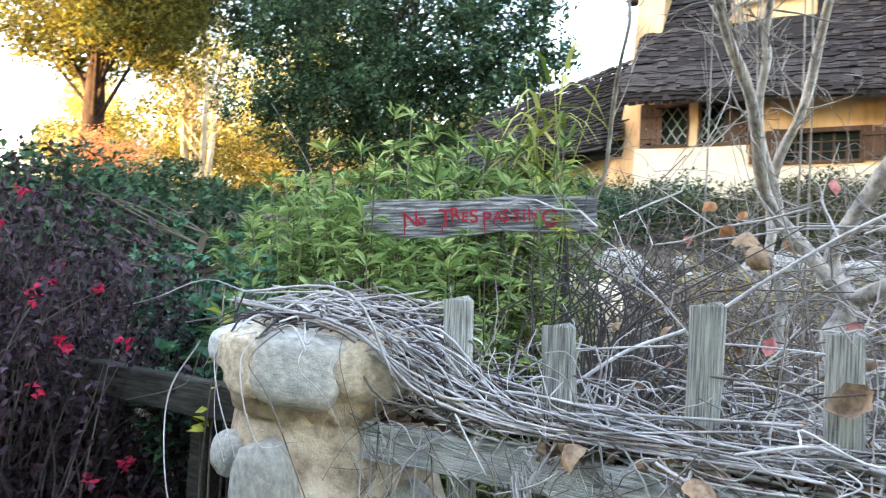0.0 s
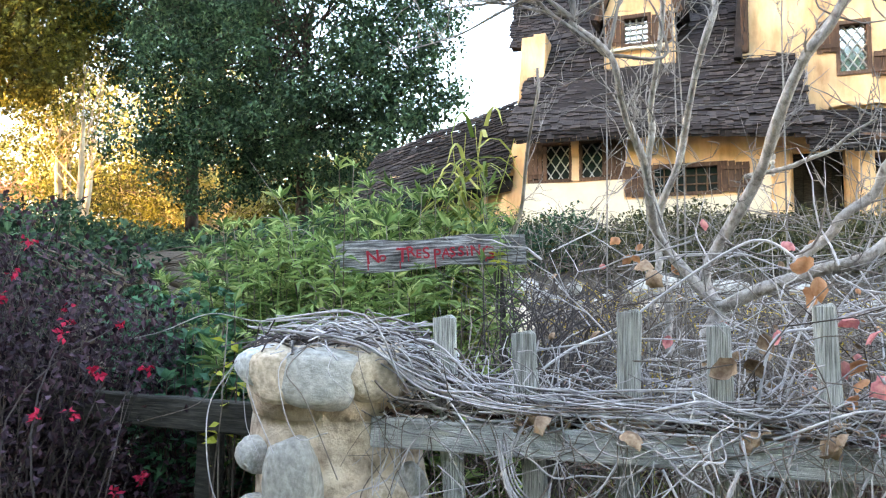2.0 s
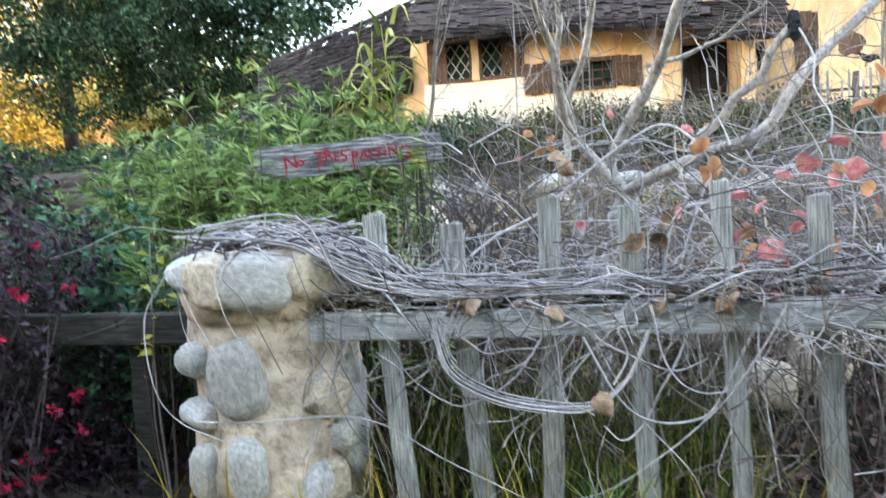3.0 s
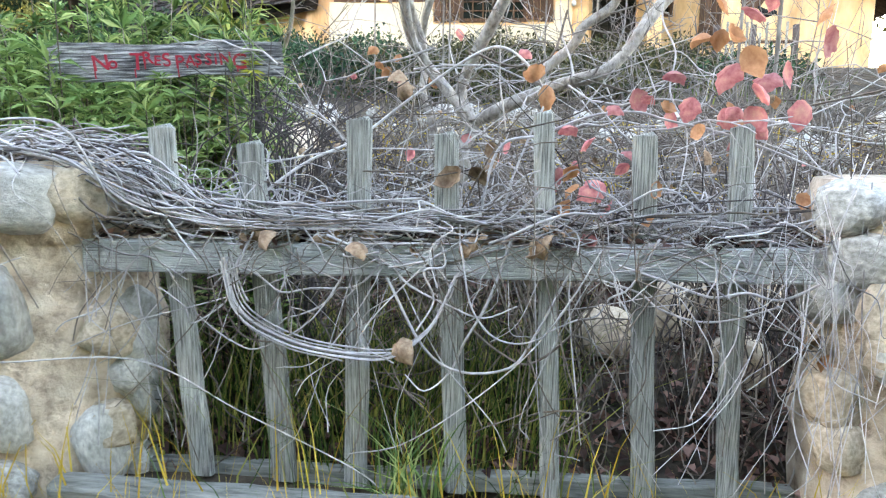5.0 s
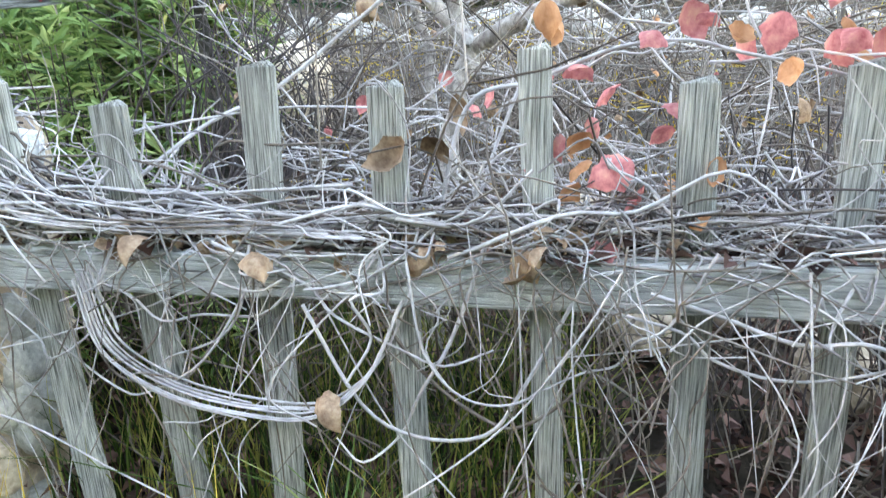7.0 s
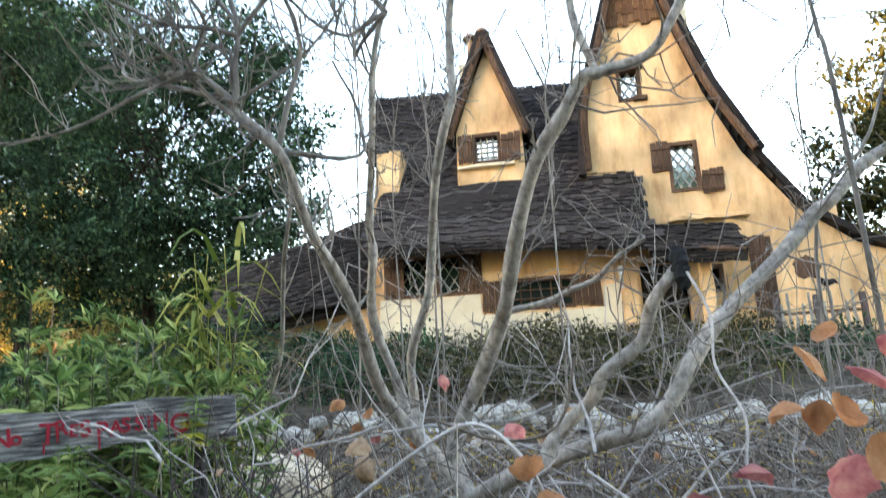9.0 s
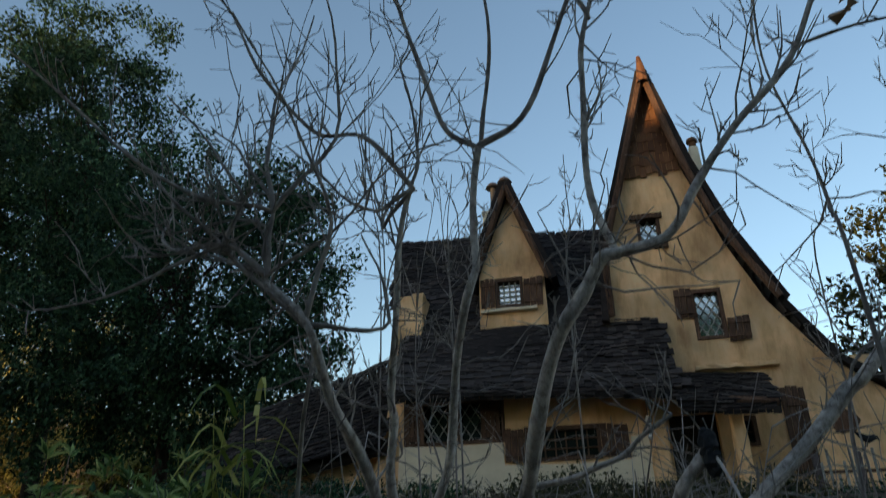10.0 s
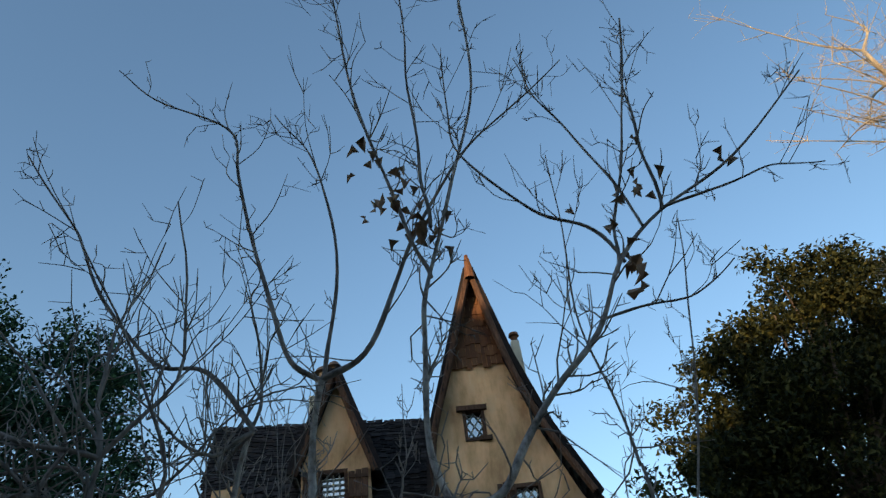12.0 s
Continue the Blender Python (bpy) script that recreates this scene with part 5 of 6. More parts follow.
nest = thing("vine_nest", (-0.14, 0.1, 1.15), "matted heap of dry grey vine stems on the pillar", "vine")
r = np.random.default_rng(33)
heap = []
for _ in range(85):
    a = r.uniform(0, 2 * math.pi)
    rad = r.uniform(0.02, 0.25)
    x, y = -0.14 + rad * math.cos(a), 0.12 + rad * math.sin(a)
    h = 1.135 + 0.125 * max(0, 1 - (rad / 0.27) ** 2) * r.uniform(0.3, 1.0)
    t = a + r.normal() * 0.7 + 1.3
    ln = r.uniform(0.1, 0.26)
    heap.append((wander((x - math.cos(t) * ln, y - math.sin(t) * ln * 0.7, h - 0.02), (x + math.cos(t) * ln, y + math.sin(t) * ln * 0.7, h), r, -0.02, 0.02), r.uniform(0.0012, 0.0034)))
for _ in range(40):
    y = r.uniform(-0.12, 0.2)
    p = curve_through([(-0.2 + r.normal() * 0.12, y, 1.19 + r.normal() * 0.03), (0.0 + r.normal() * 0.04, y * 0.8 + r.normal() * 0.05, 1.16 + r.normal() * 0.04), (0.16 + r.normal() * 0.06, y * 0.5 + r.normal() * 0.04, 1.09 + r.normal() * 0.045), (0.36 + r.normal() * 0.1, r.uniform(-0.03, 0.1), 0.99 + abs(r.normal()) * 0.045), (0.70 + r.normal() * 0.2, r.uniform(-0.03, 0.12), 0.99 + abs(r.normal()) * 0.03)], 5)
    heap.append((p, r.uniform(0.0012, 0.0036)))
for _ in range(7):
    a = r.uniform(-2.6, -0.4)
    p = [(-0.14 + 0.2 * math.cos(a), 0.1 + 0.2 * math.sin(a), 1.17), (-0.14 + 0.30 * math.cos(a), 0.1 + 0.31 * math.sin(a), 1.10), (-0.14 + 0.31 * math.cos(a + 0.2), 0.1 + 0.31 * math.sin(a + 0.2), r.uniform(0.92, 1.04)), (-0.14 + 0.29 * math.cos(a + 0.5), 0.1 + 0.29 * math.sin(a + 0.5), r.uniform(0.8, 1.0))]
    heap.append((curve_through(p, 5), r.uniform(0.0008, 0.002)))
for _ in range(3):
    p = wander((-0.2, 0.1, 1.22), (-0.9 + r.normal() * 0.25, 0.1 + r.normal() * 0.15, 1.0 + r.uniform(-0.1, 0.25)), r, -0.06, 0.05)
    heap.append((p, r.uniform(0.001, 0.0022)))
# lowest stems, coloured dark to give the heap its inner shade
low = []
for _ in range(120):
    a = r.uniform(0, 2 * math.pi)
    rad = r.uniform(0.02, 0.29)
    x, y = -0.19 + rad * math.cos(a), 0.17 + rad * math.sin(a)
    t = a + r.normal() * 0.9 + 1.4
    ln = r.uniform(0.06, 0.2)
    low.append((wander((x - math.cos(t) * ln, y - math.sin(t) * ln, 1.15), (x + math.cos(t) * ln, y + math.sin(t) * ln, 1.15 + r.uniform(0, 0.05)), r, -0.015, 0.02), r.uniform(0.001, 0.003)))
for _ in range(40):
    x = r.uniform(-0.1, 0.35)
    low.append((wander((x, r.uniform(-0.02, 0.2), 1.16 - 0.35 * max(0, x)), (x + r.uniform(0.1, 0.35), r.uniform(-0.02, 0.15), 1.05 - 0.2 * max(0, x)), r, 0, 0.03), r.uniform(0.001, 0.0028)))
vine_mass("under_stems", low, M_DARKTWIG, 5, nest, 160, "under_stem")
vine_mass("stems", heap[::-1][0::3] + heap[::-1][1::3], None, 5, nest, 170, "stem")
vine_mass("brown_stems", heap[::-1][2::3], M_TWIG, 5, nest, 90, "brown_stem")

# thicket of fine shoots behind the fence
thicket = thing("thicket", (1.3, 0.8, 0.4), "dense thicket of bare grey and brown shoots behind the fence", "shrub")
r = np.random.default_rng(41)
sh = []
for _ in range(360):
    x, y = r.uniform(0.25, 2.9), r.uniform(0.25, 2.2)
    z0 = float(np.interp(y, GY, GZ))
    h = r.uniform(0.4, 1.15)
    lean = r.normal(size=2) * 0.3
    p = curve_through([(x, y, z0), (x + lean[0] * 0.3, y + lean[1] * 0.3, z0 + h * 0.45), (x + lean[0] + r.normal() * 0.08, y + lean[1], z0 + h * 0.85), (x + lean[0] * 1.8 + r.normal() * 0.15, y + lean[1] * 1.2, z0 + h * r.uniform(0.7, 1.05))], 4)
    sh.append((p, np.linspace(r.uniform(0.002, 0.0045), 0.0012, len(p))))
    for _ in range(3):
        i = r.integers(3, len(p))
        g = r.normal(size=3) * 0.14
        sh.append((np.array([p[i - 1], p[i - 1] + g * 0.5 + r.normal(size=3) * 0.015, p[i - 1] + g]), np.array([0.002, 0.0016, 0.0009])))
vine_mass("shoot_tangle", sh[::4] + sh[1::4] + sh[2::4] + sh[3::4], M_TWIG, 4, thicket, 280, "shoot")
sh = []
for _ in range(60):
    x, y, z = r.uniform(0.2, 2.6), r.uniform(0.3, 1.4), r.uniform(0.95, 1.5)
    a = r.uniform(-0.5, 0.5)
    ln = r.uniform(0.2, 0.6)
    sh.append((wander((x, y, z), (x + ln, y + a * ln, z + r.normal() * 0.12), r, r.uniform(-0.08, 0.08), 0.03), r.uniform(0.0014, 0.0036)))
vine_mass("crossing_shoots", sh[:25], M_VINE, 4, thicket, 25, "crossing_shoot")
vine_mass("crossing_shoots", sh[25:], M_TWIG, 4, thicket, 35, "crossing_shoot")
sh = []
for _ in range(70):
    x, y = r.uniform(1.45, 2.2), r.uniform(0.22, 0.55)
    sh.append((wander((x, y, r.uniform(0.95, 1.2)), (x + r.normal() * 0.07, y + r.normal() * 0.06, r.uniform(0.3, 0.8)), r, 0, 0.035), r.uniform(0.0012, 0.003)))
for _ in range(90):
    x = r.uniform(1.78, 2.25)
    sh.append((wander((x, r.uniform(-0.16, 0.0), r.uniform(0.95, 1.2)), (x + r.normal() * 0.12, r.uniform(-0.24, -0.1), r.uniform(0.35, 0.85)), r, 0, 0.035), r.uniform(0.0012, 0.003)))
vine_mass("matted_tangle", sh[:70], M_DARKTWIG, 4, thicket, 40, "matted_shoot")
vine_mass("matted_tangle", [(p, q * 0.55) for p, q in sh[70:]], M_VINE, 4, thicket, 60, "matted_shoot")
crooked, spurs = [], []
for k in range(95):
    a = np.array([r.uniform(0.35, 2.5), r.uniform(0.25, 1.3), r.uniform(0.85, 1.5)])
    d = np.array([r.normal(), r.normal() * 0.4, r.normal() * 0.45 + 0.2])
    d /= np.linalg.norm(d)
    ln = r.uniform(0.25, 0.65)
    p = [a]
    for q in range(6):
        d = d + r.normal(size=3) * 0.24
        d /= np.linalg.norm(d)
        p.append(p[-1] + d * ln / 6)
        if q and r.uniform() < 0.7:
            g = d + r.normal(size=3) * 0.6
            spurs.append((np.array([p[-1], p[-1] + g * ln * 0.1 + r.normal(size=3) * 0.006, p[-1] + g * ln * r.uniform(0.16, 0.3)]), np.array([0.0019, 0.0014, 0.0009])))
    crooked.append((np.array(p), np.linspace(r.uniform(0.0026, 0.0042), 0.0013, 7)))
vine_mass("crooked_branches", crooked, M_VINE, 5, thicket, 95, "crooked_branch")
vine_mass("spur_tangle", spurs, M_VINE, 4, thicket, 100, "spur")
tall = []
side_twigs = []
for _ in range(80):
    x, y = r.uniform(-0.1, 2.5), r.uniform(0.55, 2.3)
    z0 = float(np.interp(y, GY, GZ))
    top = r.uniform(1.35, 2.0) + 0.12 * y
    q = r.normal(size=2) * 0.12
    p = wander((x, y, z0), (x + q[0] * 1.8, y + q[1], top), r, 0, 0.055, 8)
    tall.append((p, np.linspace(r.uniform(0.0024, 0.0044), 0.001, len(p))))
    for _ in range(5):
        i = r.integers(10, len(p) - 1)
        g = r.normal(size=3) * np.array([0.13, 0.09, 0.06]) + np.array([0, 0, 0.07])
        side_twigs.append((np.array([p[i], p[i] + g * 0.5 + r.normal(size=3) * 0.014, p[i] + g, p[i] + g * 1.3 + r.normal(size=3) * 0.03]), np.array([0.0019, 0.0015, 0.0011, 0.0007])))
vine_mass("tall_shoots", tall, M_BRANCH, 5, thicket, 80, "tall_shoot")
vine_mass("side_tangle", side_twigs, M_BRANCH, 4, thicket, 120, "side_twig")
sh = []
for _ in range(60):
    x, y = 0.30 + r.normal() * 0.13, 0.75 + r.normal() * 0.12
    sh.append((curve_through([(0.36, 0.72, 0.4), (x * 0.6 + 0.15, y, 0.8), (x + 0.05 + r.normal() * 0.10, y, 1.15), (x + 0.08 + r.normal() * 0.2, y, 1.40 + r.normal() * 0.08)], 5), np.linspace(0.006, 0.0015, 16)))
vine_mass("dark_shoots", sh, M_DARKTWIG, 5, thicket, 60, "dark_shoot")

# crooked dead twigs standing off the lower limbs
r = np.random.default_rng(77)
anchors = np.concatenate([p[(p[:, 2] > 1.2) & (p[:, 2] < 2.9)] for n_, p, q in ALLSTEMS])
spray = []
for _ in range(150):
    a = anchors[r.integers(0, len(anchors))]
    d = np.array([r.normal(), r.normal() * 0.5, r.normal() * 0.6 + 0.25])
    d /= np.linalg.norm(d)
    ln = r.uniform(0.10, 0.34)
    p = [a]
    for k in range(4):
        d = d + r.normal(size=3) * 0.28
        d /= np.linalg.norm(d)
        p.append(p[-1] + d * ln / 4)
        if k and r.uniform() < 0.8:
            g = d + r.normal(size=3) * 0.7
            g /= np.linalg.norm(g)
            spray.append((np.array([p[-1], p[-1] + g * ln * 0.16 + r.normal(size=3) * 0.006, p[-1] + g * ln * r.uniform(0.25, 0.45)]), np.array([0.0017, 0.0013, 0.0008])))
    spray.append((np.array(p), np.linspace(0.0032, 0.0012, 5)))
vine_mass("twig_spray", spray, M_BRANCH, 4, bare)

# dry brush over the slope between the thicket and the rocks
r = np.random.default_rng(47)
brush = thing("dry_brush", (1.2, 4.0, 0.8), "dry tangled brush and dead stems on the garden slope", "shrub")
for nm, mtl, cnt, y0, y1, x0, x1, hh in (("brushwood", M_TWIG, 800, 1.8, 5.2, -1.6, 4.8, 0.65), ("tan_brush", M_TWIG, 300, 1.6, 5.6, -1.6, 4.8, 0.6), ("straw_brushwood", M_STRAW, 160, 1.6, 6.0, -1.4, 4.0, 0.6), ("bank_brushwood", M_TWIG, 420, 7.4, 13.0, -3.5, 5.0, 0.8)):
    st = []
    for _ in range(cnt):
        x, y = r.uniform(x0, x1), r.uniform(y0, y1)
        z = float(np.interp(y, GY, GZ))
        h = hh * r.uniform(0.35, 1.0)
        q = r.normal(size=2) * 0.28
        p = curve_through([(x, y, z - 0.02), (x + q[0] * 0.4, y + q[1] * 0.4, z + h * 0.6), (x + q[0] * 1.6, y + q[1], z + h * r.uniform(0.6, 1.0))], 4)
        st.append((p, np.linspace(0.005, 0.0015, len(p)) * (1 + 0.12 * y)))
        g = r.normal(size=3) * 0.16
        st.append((np.array([p[4], p[4] + g * 0.5 + r.normal(size=3) * 0.02, p[4] + g]), np.array([0.003, 0.0025, 0.001]) * (1 + 0.12 * y)))
    vine_mass(nm, st, mtl, 4, brush)

# ---- broad autumn leaves on the vine ----
def broad_leaf(name, material, curl, seed):
    rr = random.Random(seed)
    bm = bmesh.new()
    n = 7
    rows = []
    for i in range(n + 1):
        s = i / n
        w = 0.42 * math.sin(math.pi * min(1, s * 0.96 + 0.04)) ** 0.85 * (1.25 - 0.6 * s) * (1 + 0.10 * math.sin(s * 19 + seed))
        z = curl * (s - 0.5) ** 2 * 1.4 - curl * 0.3
        row = []
        for k in (-1, -0.5, 0, 0.5, 1):
            row.append(bm.verts.new((k * w * (1 + rr.uniform(-0.08, 0.08)), s, z + curl * 0.7 * w * abs(k) ** 1.5 + rr.uniform(-0.02, 0.02))))
        rows.append(row)
    for a, b in zip(rows, rows[1:]):
        for k in range(4):
            bm.faces.new((a[k], a[k + 1], b[k + 1], b[k]))
    me = bpy.data.meshes.new(name)
    bm.to_mesh(me)
    bm.free()
    me.materials.append(material)
    me.polygons.foreach_set("use_smooth", [True] * len(me.polygons))
    return me


RED = [broad_leaf("leaf", M_REDLEAF, c, i) for i, c in enumerate((0.45, 0.8, -0.5))]
ORANGE = [broad_leaf("leaf", M_ORANGELEAF, c, 10 + i) for i, c in enumerate((0.5, 0.9))]
DRY = [broad_leaf("leaf", M_BROWNLEAF, c, 20 + i) for i, c in enumerate((0.9, 1.3, 0.7))]
LEAF_N = [0]


def leaf(kind, x, y, z, size, parent=vines, flat=0.0):
    rr = random.Random(LEAF_N[0] * 7 + 1)
    LEAF_N[0] += 1
    m = pose(x, y, z, -90 + rr.uniform(-75, 75) + flat, rr.uniform(-55, 55), rr.uniform(-50, 50) + rr.choice((0, 180)))
    ob = put("leaf", kind[rr.randrange(len(kind))], None, "", m @ Matrix.Diagonal((size * 0.85, size * 0.9, size * 0.9, 1)))
    return under(ob, parent)


for x, y, z, s in ((1.33, 0.10, 1.23, 0.075), (1.37, 0.06, 1.12, 0.09), (1.38, 0.05, 1.06, 0.085), (1.35, 0.02, 0.99, 0.06), (1.22, 0.06, 1.12, 0.05), (1.215, 0.05, 1.03, 0.045), (1.26, 0.13, 1.26, 0.075), (1.45, 0.2, 1.36, 0.08), (1.52, 0.16, 1.40, 0.085), (1.60, 0.2, 1.34, 0.08), (1.68, 0.12, 1.42, 0.10), (1.72, 0.1, 1.36, 0.095),
                  (1.78, 0.15, 1.40, 0.10), (1.83, 0.1, 1.33, 0.09), (1.66, 0.15, 1.31, 0.075), (1.12, 0.25, 1.22, 0.06), (1.08, 0.3, 1.18, 0.055), (1.9, 0.12, 1.5, 0.1), (1.44, 0.18, 1.20, 0.07), (1.30, 0.2, 1.17, 0.05), (1.55, 0.3, 1.3, 0.07), (1.86, 0.3, 1.44, 0.09), (0.93, 0.8, 1.6, 0.05), (1.18, 0.35, 1.47, 0.06), (0.99, 0.5, 1.24, 0.05), (1.41, 0.15, 1.31, 0.07), (1.46, 0.14, 1.34, 0.05), (1.68, 0.10, 1.54, 0.09), (1.70, 0.08, 1.31, 0.085), (1.72, 0.1, 1.27, 0.06), (1.25, 0.08, 1.16, 0.055), (1.43, 0.1, 1.17, 0.05), (1.22, 0.15, 1.25, 0.05)):
    leaf(RED, x, y, z, s)
for x, y, z, s in ((1.76, 0.14, 1.59, 0.065), (1.70, 0.12, 1.31, 0.07)):
    leaf(RED, x, y, z, s)
for x, y, z, s in ((1.20, 0.22, 1.42, 0.09), (1.22, 0.20, 1.37, 0.08), (1.26, 0.08, 1.07, 0.07), (1.24, 0.08, 1.02, 0.075), (1.30, 0.08, 1.12, 0.06), (1.47, 0.08, 1.04, 0.07), (1.52, 0.1, 1.32, 0.06), (1.66, 0.10, 1.50, 0.08), (1.75, 0.10, 1.60, 0.085), (1.86, 0.10, 1.53, 0.085), (1.92, 0.05, 1.64, 0.08), (1.60, 0.14, 1.27, 0.06), (1.70, 0.2, 1.28, 0.06), (0.62, 0.9, 1.55, 0.06), (0.66, 0.95, 1.48, 0.055), (0.70, 0.9, 1.52, 0.05), (1.92, 0.0, 0.72, 0.07), (1.84, 0.1, 1.1, 0.06), (1.62, 0.10, 1.56, 0.085), (1.62, 0.15, 1.49, 0.085), (1.68, 0.05, 1.45, 0.095), (1.23, 0.4, 1.345, 0.085), (1.30, 0.08, 1.165, 0.06), (1.50, 0.06, 1.125, 0.06), (1.69, 0.2, 1.33, 0.05), (0.82, 0.9, 1.446, 0.06), (0.86, 0.92, 1.43, 0.05)):
    leaf(ORANGE, x, y, z, s)
for x, y, z, s in ((1.648, 0.12, 1.601, 0.06), (1.639, 0.12, 1.5, 0.065)):
    leaf(ORANGE, x, y, z, s)
for x, y, z, s in ((0.53, 0.0, 0.985, 0.09), (0.47, -0.005, 0.965, 0.07), (0.74, -0.01, 0.97, 0.085), (0.76, 0.0, 0.985, 0.08), (0.70, 0.0, 0.995, 0.075), (1.03, 0.01, 0.985, 0.07), (1.10, 0.0, 0.99, 0.08), (1.18, 0.01, 1.0, 0.075), (1.22, 0.0, 1.01, 0.07), (0.72, 0.66, 1.42, 0.10), (0.74, 0.64, 1.40, 0.09), (1.01, 0.03, 1.15, 0.09), (1.04, 0.05, 1.16, 0.07), (1.08, 0.12, 1.22, 0.08), (0.36, 0.03, 1.0, 0.06), (0.87, -0.06, 0.735, 0.085),
                  (0.86, -0.055, 0.72, 0.07), (1.30, 0.03, 1.0, 0.07), (1.44, 0.02, 1.0, 0.06), (0.62, 0.3, 1.2, 0.06), (1.44, 0.06, 1.22, 0.06), (1.65, 0.2, 1.2, 0.06), (0.78, 0.7, 1.4, 0.06), (1.88, -0.02, 0.78, 0.08), (-0.42, 0.0, 1.1, 0.05)):
    leaf(DRY, x, y, z, s, vines, -15)
rr = random.Random(73)
for _ in range(42):
    leaf(DRY, rr.choice((0.5, 0.72, 1.05, 1.2, rr.uniform(0.1, 1.85))) + rr.uniform(-0.06, 0.06), rr.uniform(-0.02, 0.08), rr.uniform(0.965, 1.01), rr.uniform(0.035, 0.07), vines, rr.uniform(-40, 40))
rr = random.Random(61)
for _ in range(90):
    leaf(rr.choice((DRY, DRY, DRY, RED, ORANGE)), rr.uniform(0.2, 2.4), rr.uniform(0.35, 1.6), rr.uniform(0.75, 1.5), rr.uniform(0.025, 0.055), thicket)

# ---- grass and litter by the fence ----
def blades(name, n, xr, yr, h, width, material, seed, label, lean=0.25):
    rr = np.random.default_rng(seed)
    V, F = [], []
    for i in range(n):
        x, y = rr.uniform(*xr), rr.uniform(*yr)
        z = float(np.interp(y, GY, GZ)) - 0.02
        hh = rr.uniform(*h)
        d = rr.normal(size=2) * lean * hh
        a = rr.uniform(0, math.pi)
        w = np.array([math.cos(a), math.sin(a), 0]) * width * rr.uniform(0.6, 1.2)
        b = len(V)
        for k, s in enumerate((0, 0.35, 0.7, 1.0)):
            c = np.array([x + d[0] * s ** 2, y + d[1] * s ** 2, z + hh * (s - 0.15 * s ** 3)])
            ww = w * (1 - s * 0.95)
            V += [c - ww, c + ww]
        for k in range(3):
            F.append((b + 2 * k, b + 2 * k + 1, b + 2 * k + 3, b + 2 * k + 2))
    return tagged(put(name, mesh_of(name, V, F, material)), label, "grass", kind="stuff")


blades("grass", 1300, (0.1, 1.35), (0.08, 0.75), (0.25, 0.6), 0.0035, M_GRASS, 1, "long green and yellowing grass behind the fence", 0.35)
blades("grass", 250, (-0.5, 2.3), (-0.34, -0.08), (0.25, 0.52), 0.0042, M_STRAW, 2, "yellow grass blades in front of the fence", 0.2)
blades("grass", 120, (0.3, 1.9), (-0.35, -0.05), (0.2, 0.5), 0.0035, M_GRASS, 3, "green grass blades along the fence foot", 0.4)
blades("grass", 46, (0.80, 0.98), (-0.06, 0.03), (0.22, 0.46), 0.0055, M_GREEN, 6, "fresh green blades growing through the fence", 0.55)
blades("grass", 22, (1.75, 2.05), (-0.33, -0.2), (0.2, 0.36), 0.010, M_GREEN, 7, "broad green blades at the pillar foot", 0.6)
blades("grass", 700, (-3.0, 5.5), (7.6, 13.5), (0.2, 0.5), 0.012, M_GRASS, 4, "rough green grass on the bank before the cottage", 0.3)
r = np.random.default_rng(8)
n = 6000
lx, ly = r.uniform(-0.3, 2.6, n), r.uniform(0.1, 2.2, n)
lz = np.interp(ly, GY, GZ) + r.uniform(0.02, 0.09, n)
v, f = leaves(np.stack([lx, ly, lz], 1), np.stack([r.normal(size=n), r.normal(size=n), r.normal(size=n) * 0.35], 1), r.uniform(0.03, 0.06, n), 0.7, 0.2, 0.15, 4)
tagged(put("leaf_litter", mesh_of("leaf_litter", v, f, M_LITTER)), "fallen brown leaves covering the soil", "leaves", kind="stuff")

# ---- leafy shrubs round the sign ----
def shrub(name, x, y, spread, n, h, leafmat, size, wide, seed, label, tip=0.55, per=46):
    rr = np.random.default_rng(seed)
    z0 = float(np.interp(y, GY, GZ)) - 0.02
    th = thing(name, (x, y, z0), label, "shrub", "garden shrubs")
    st, P, D, S = [], [], [], []
    for i in range(n):
        a = rr.uniform(0, 2 * math.pi)
        d = spread * math.sqrt(rr.uniform(0, 1))
        bx, by = x + 0.4 * d * math.cos(a), y + 0.4 * d * math.sin(a)
        tx, ty = x + d * math.cos(a), y + d * math.sin(a)
        hh = h * rr.uniform(0.66, 1.0) * (1 - 0.25 * (d / spread) ** 2)
        p = curve_through([(bx, by, z0), (0.5 * (bx + tx) + rr.normal() * 0.03, 0.5 * (by + ty), z0 + hh * 0.5), (tx, ty, z0 + hh)], 7)
        st.append((p, np.linspace(0.005, 0.002, len(p))))
        m = per
        step = np.round(rr.uniform(0, 1, m) ** 1.4 * 7)
        s = np.clip(1 - tip * step / 7 + rr.normal(size=m) * 0.008, 0.05, 0.999)
        idx = s * (len(p) - 1)
        lo = np.clip(idx.astype(int), 0, len(p) - 2)
        q = p[lo] + (p[lo + 1] - p[lo]) * (idx - lo)[:, None]
        ang = rr.uniform(0, 2 * math.pi, m)
        rise = np.where(step == 0, rr.uniform(0.3, 1.6, m), rr.uniform(-0.35, 0.75, m))
        dr = np.stack([np.cos(ang), np.sin(ang), rise], 1)
        P.append(q)
        D.append(dr)
        S.append(size * rr.uniform(0.6, 1.15, m))
    v, f = tubes(st, 5)
    tagged(under(put("stem_cluster", mesh_of("stem_cluster", v, f, M_TWIG, True)), th), kind="stuff")
    v, f = leaves(np.vstack(P), np.vstack(D), np.concatenate(S), wide, 0.05, 0.2, seed)
    tagged(under(put("foliage", mesh_of("foliage", v, f, leafmat)), th), kind="stuff")
    return th


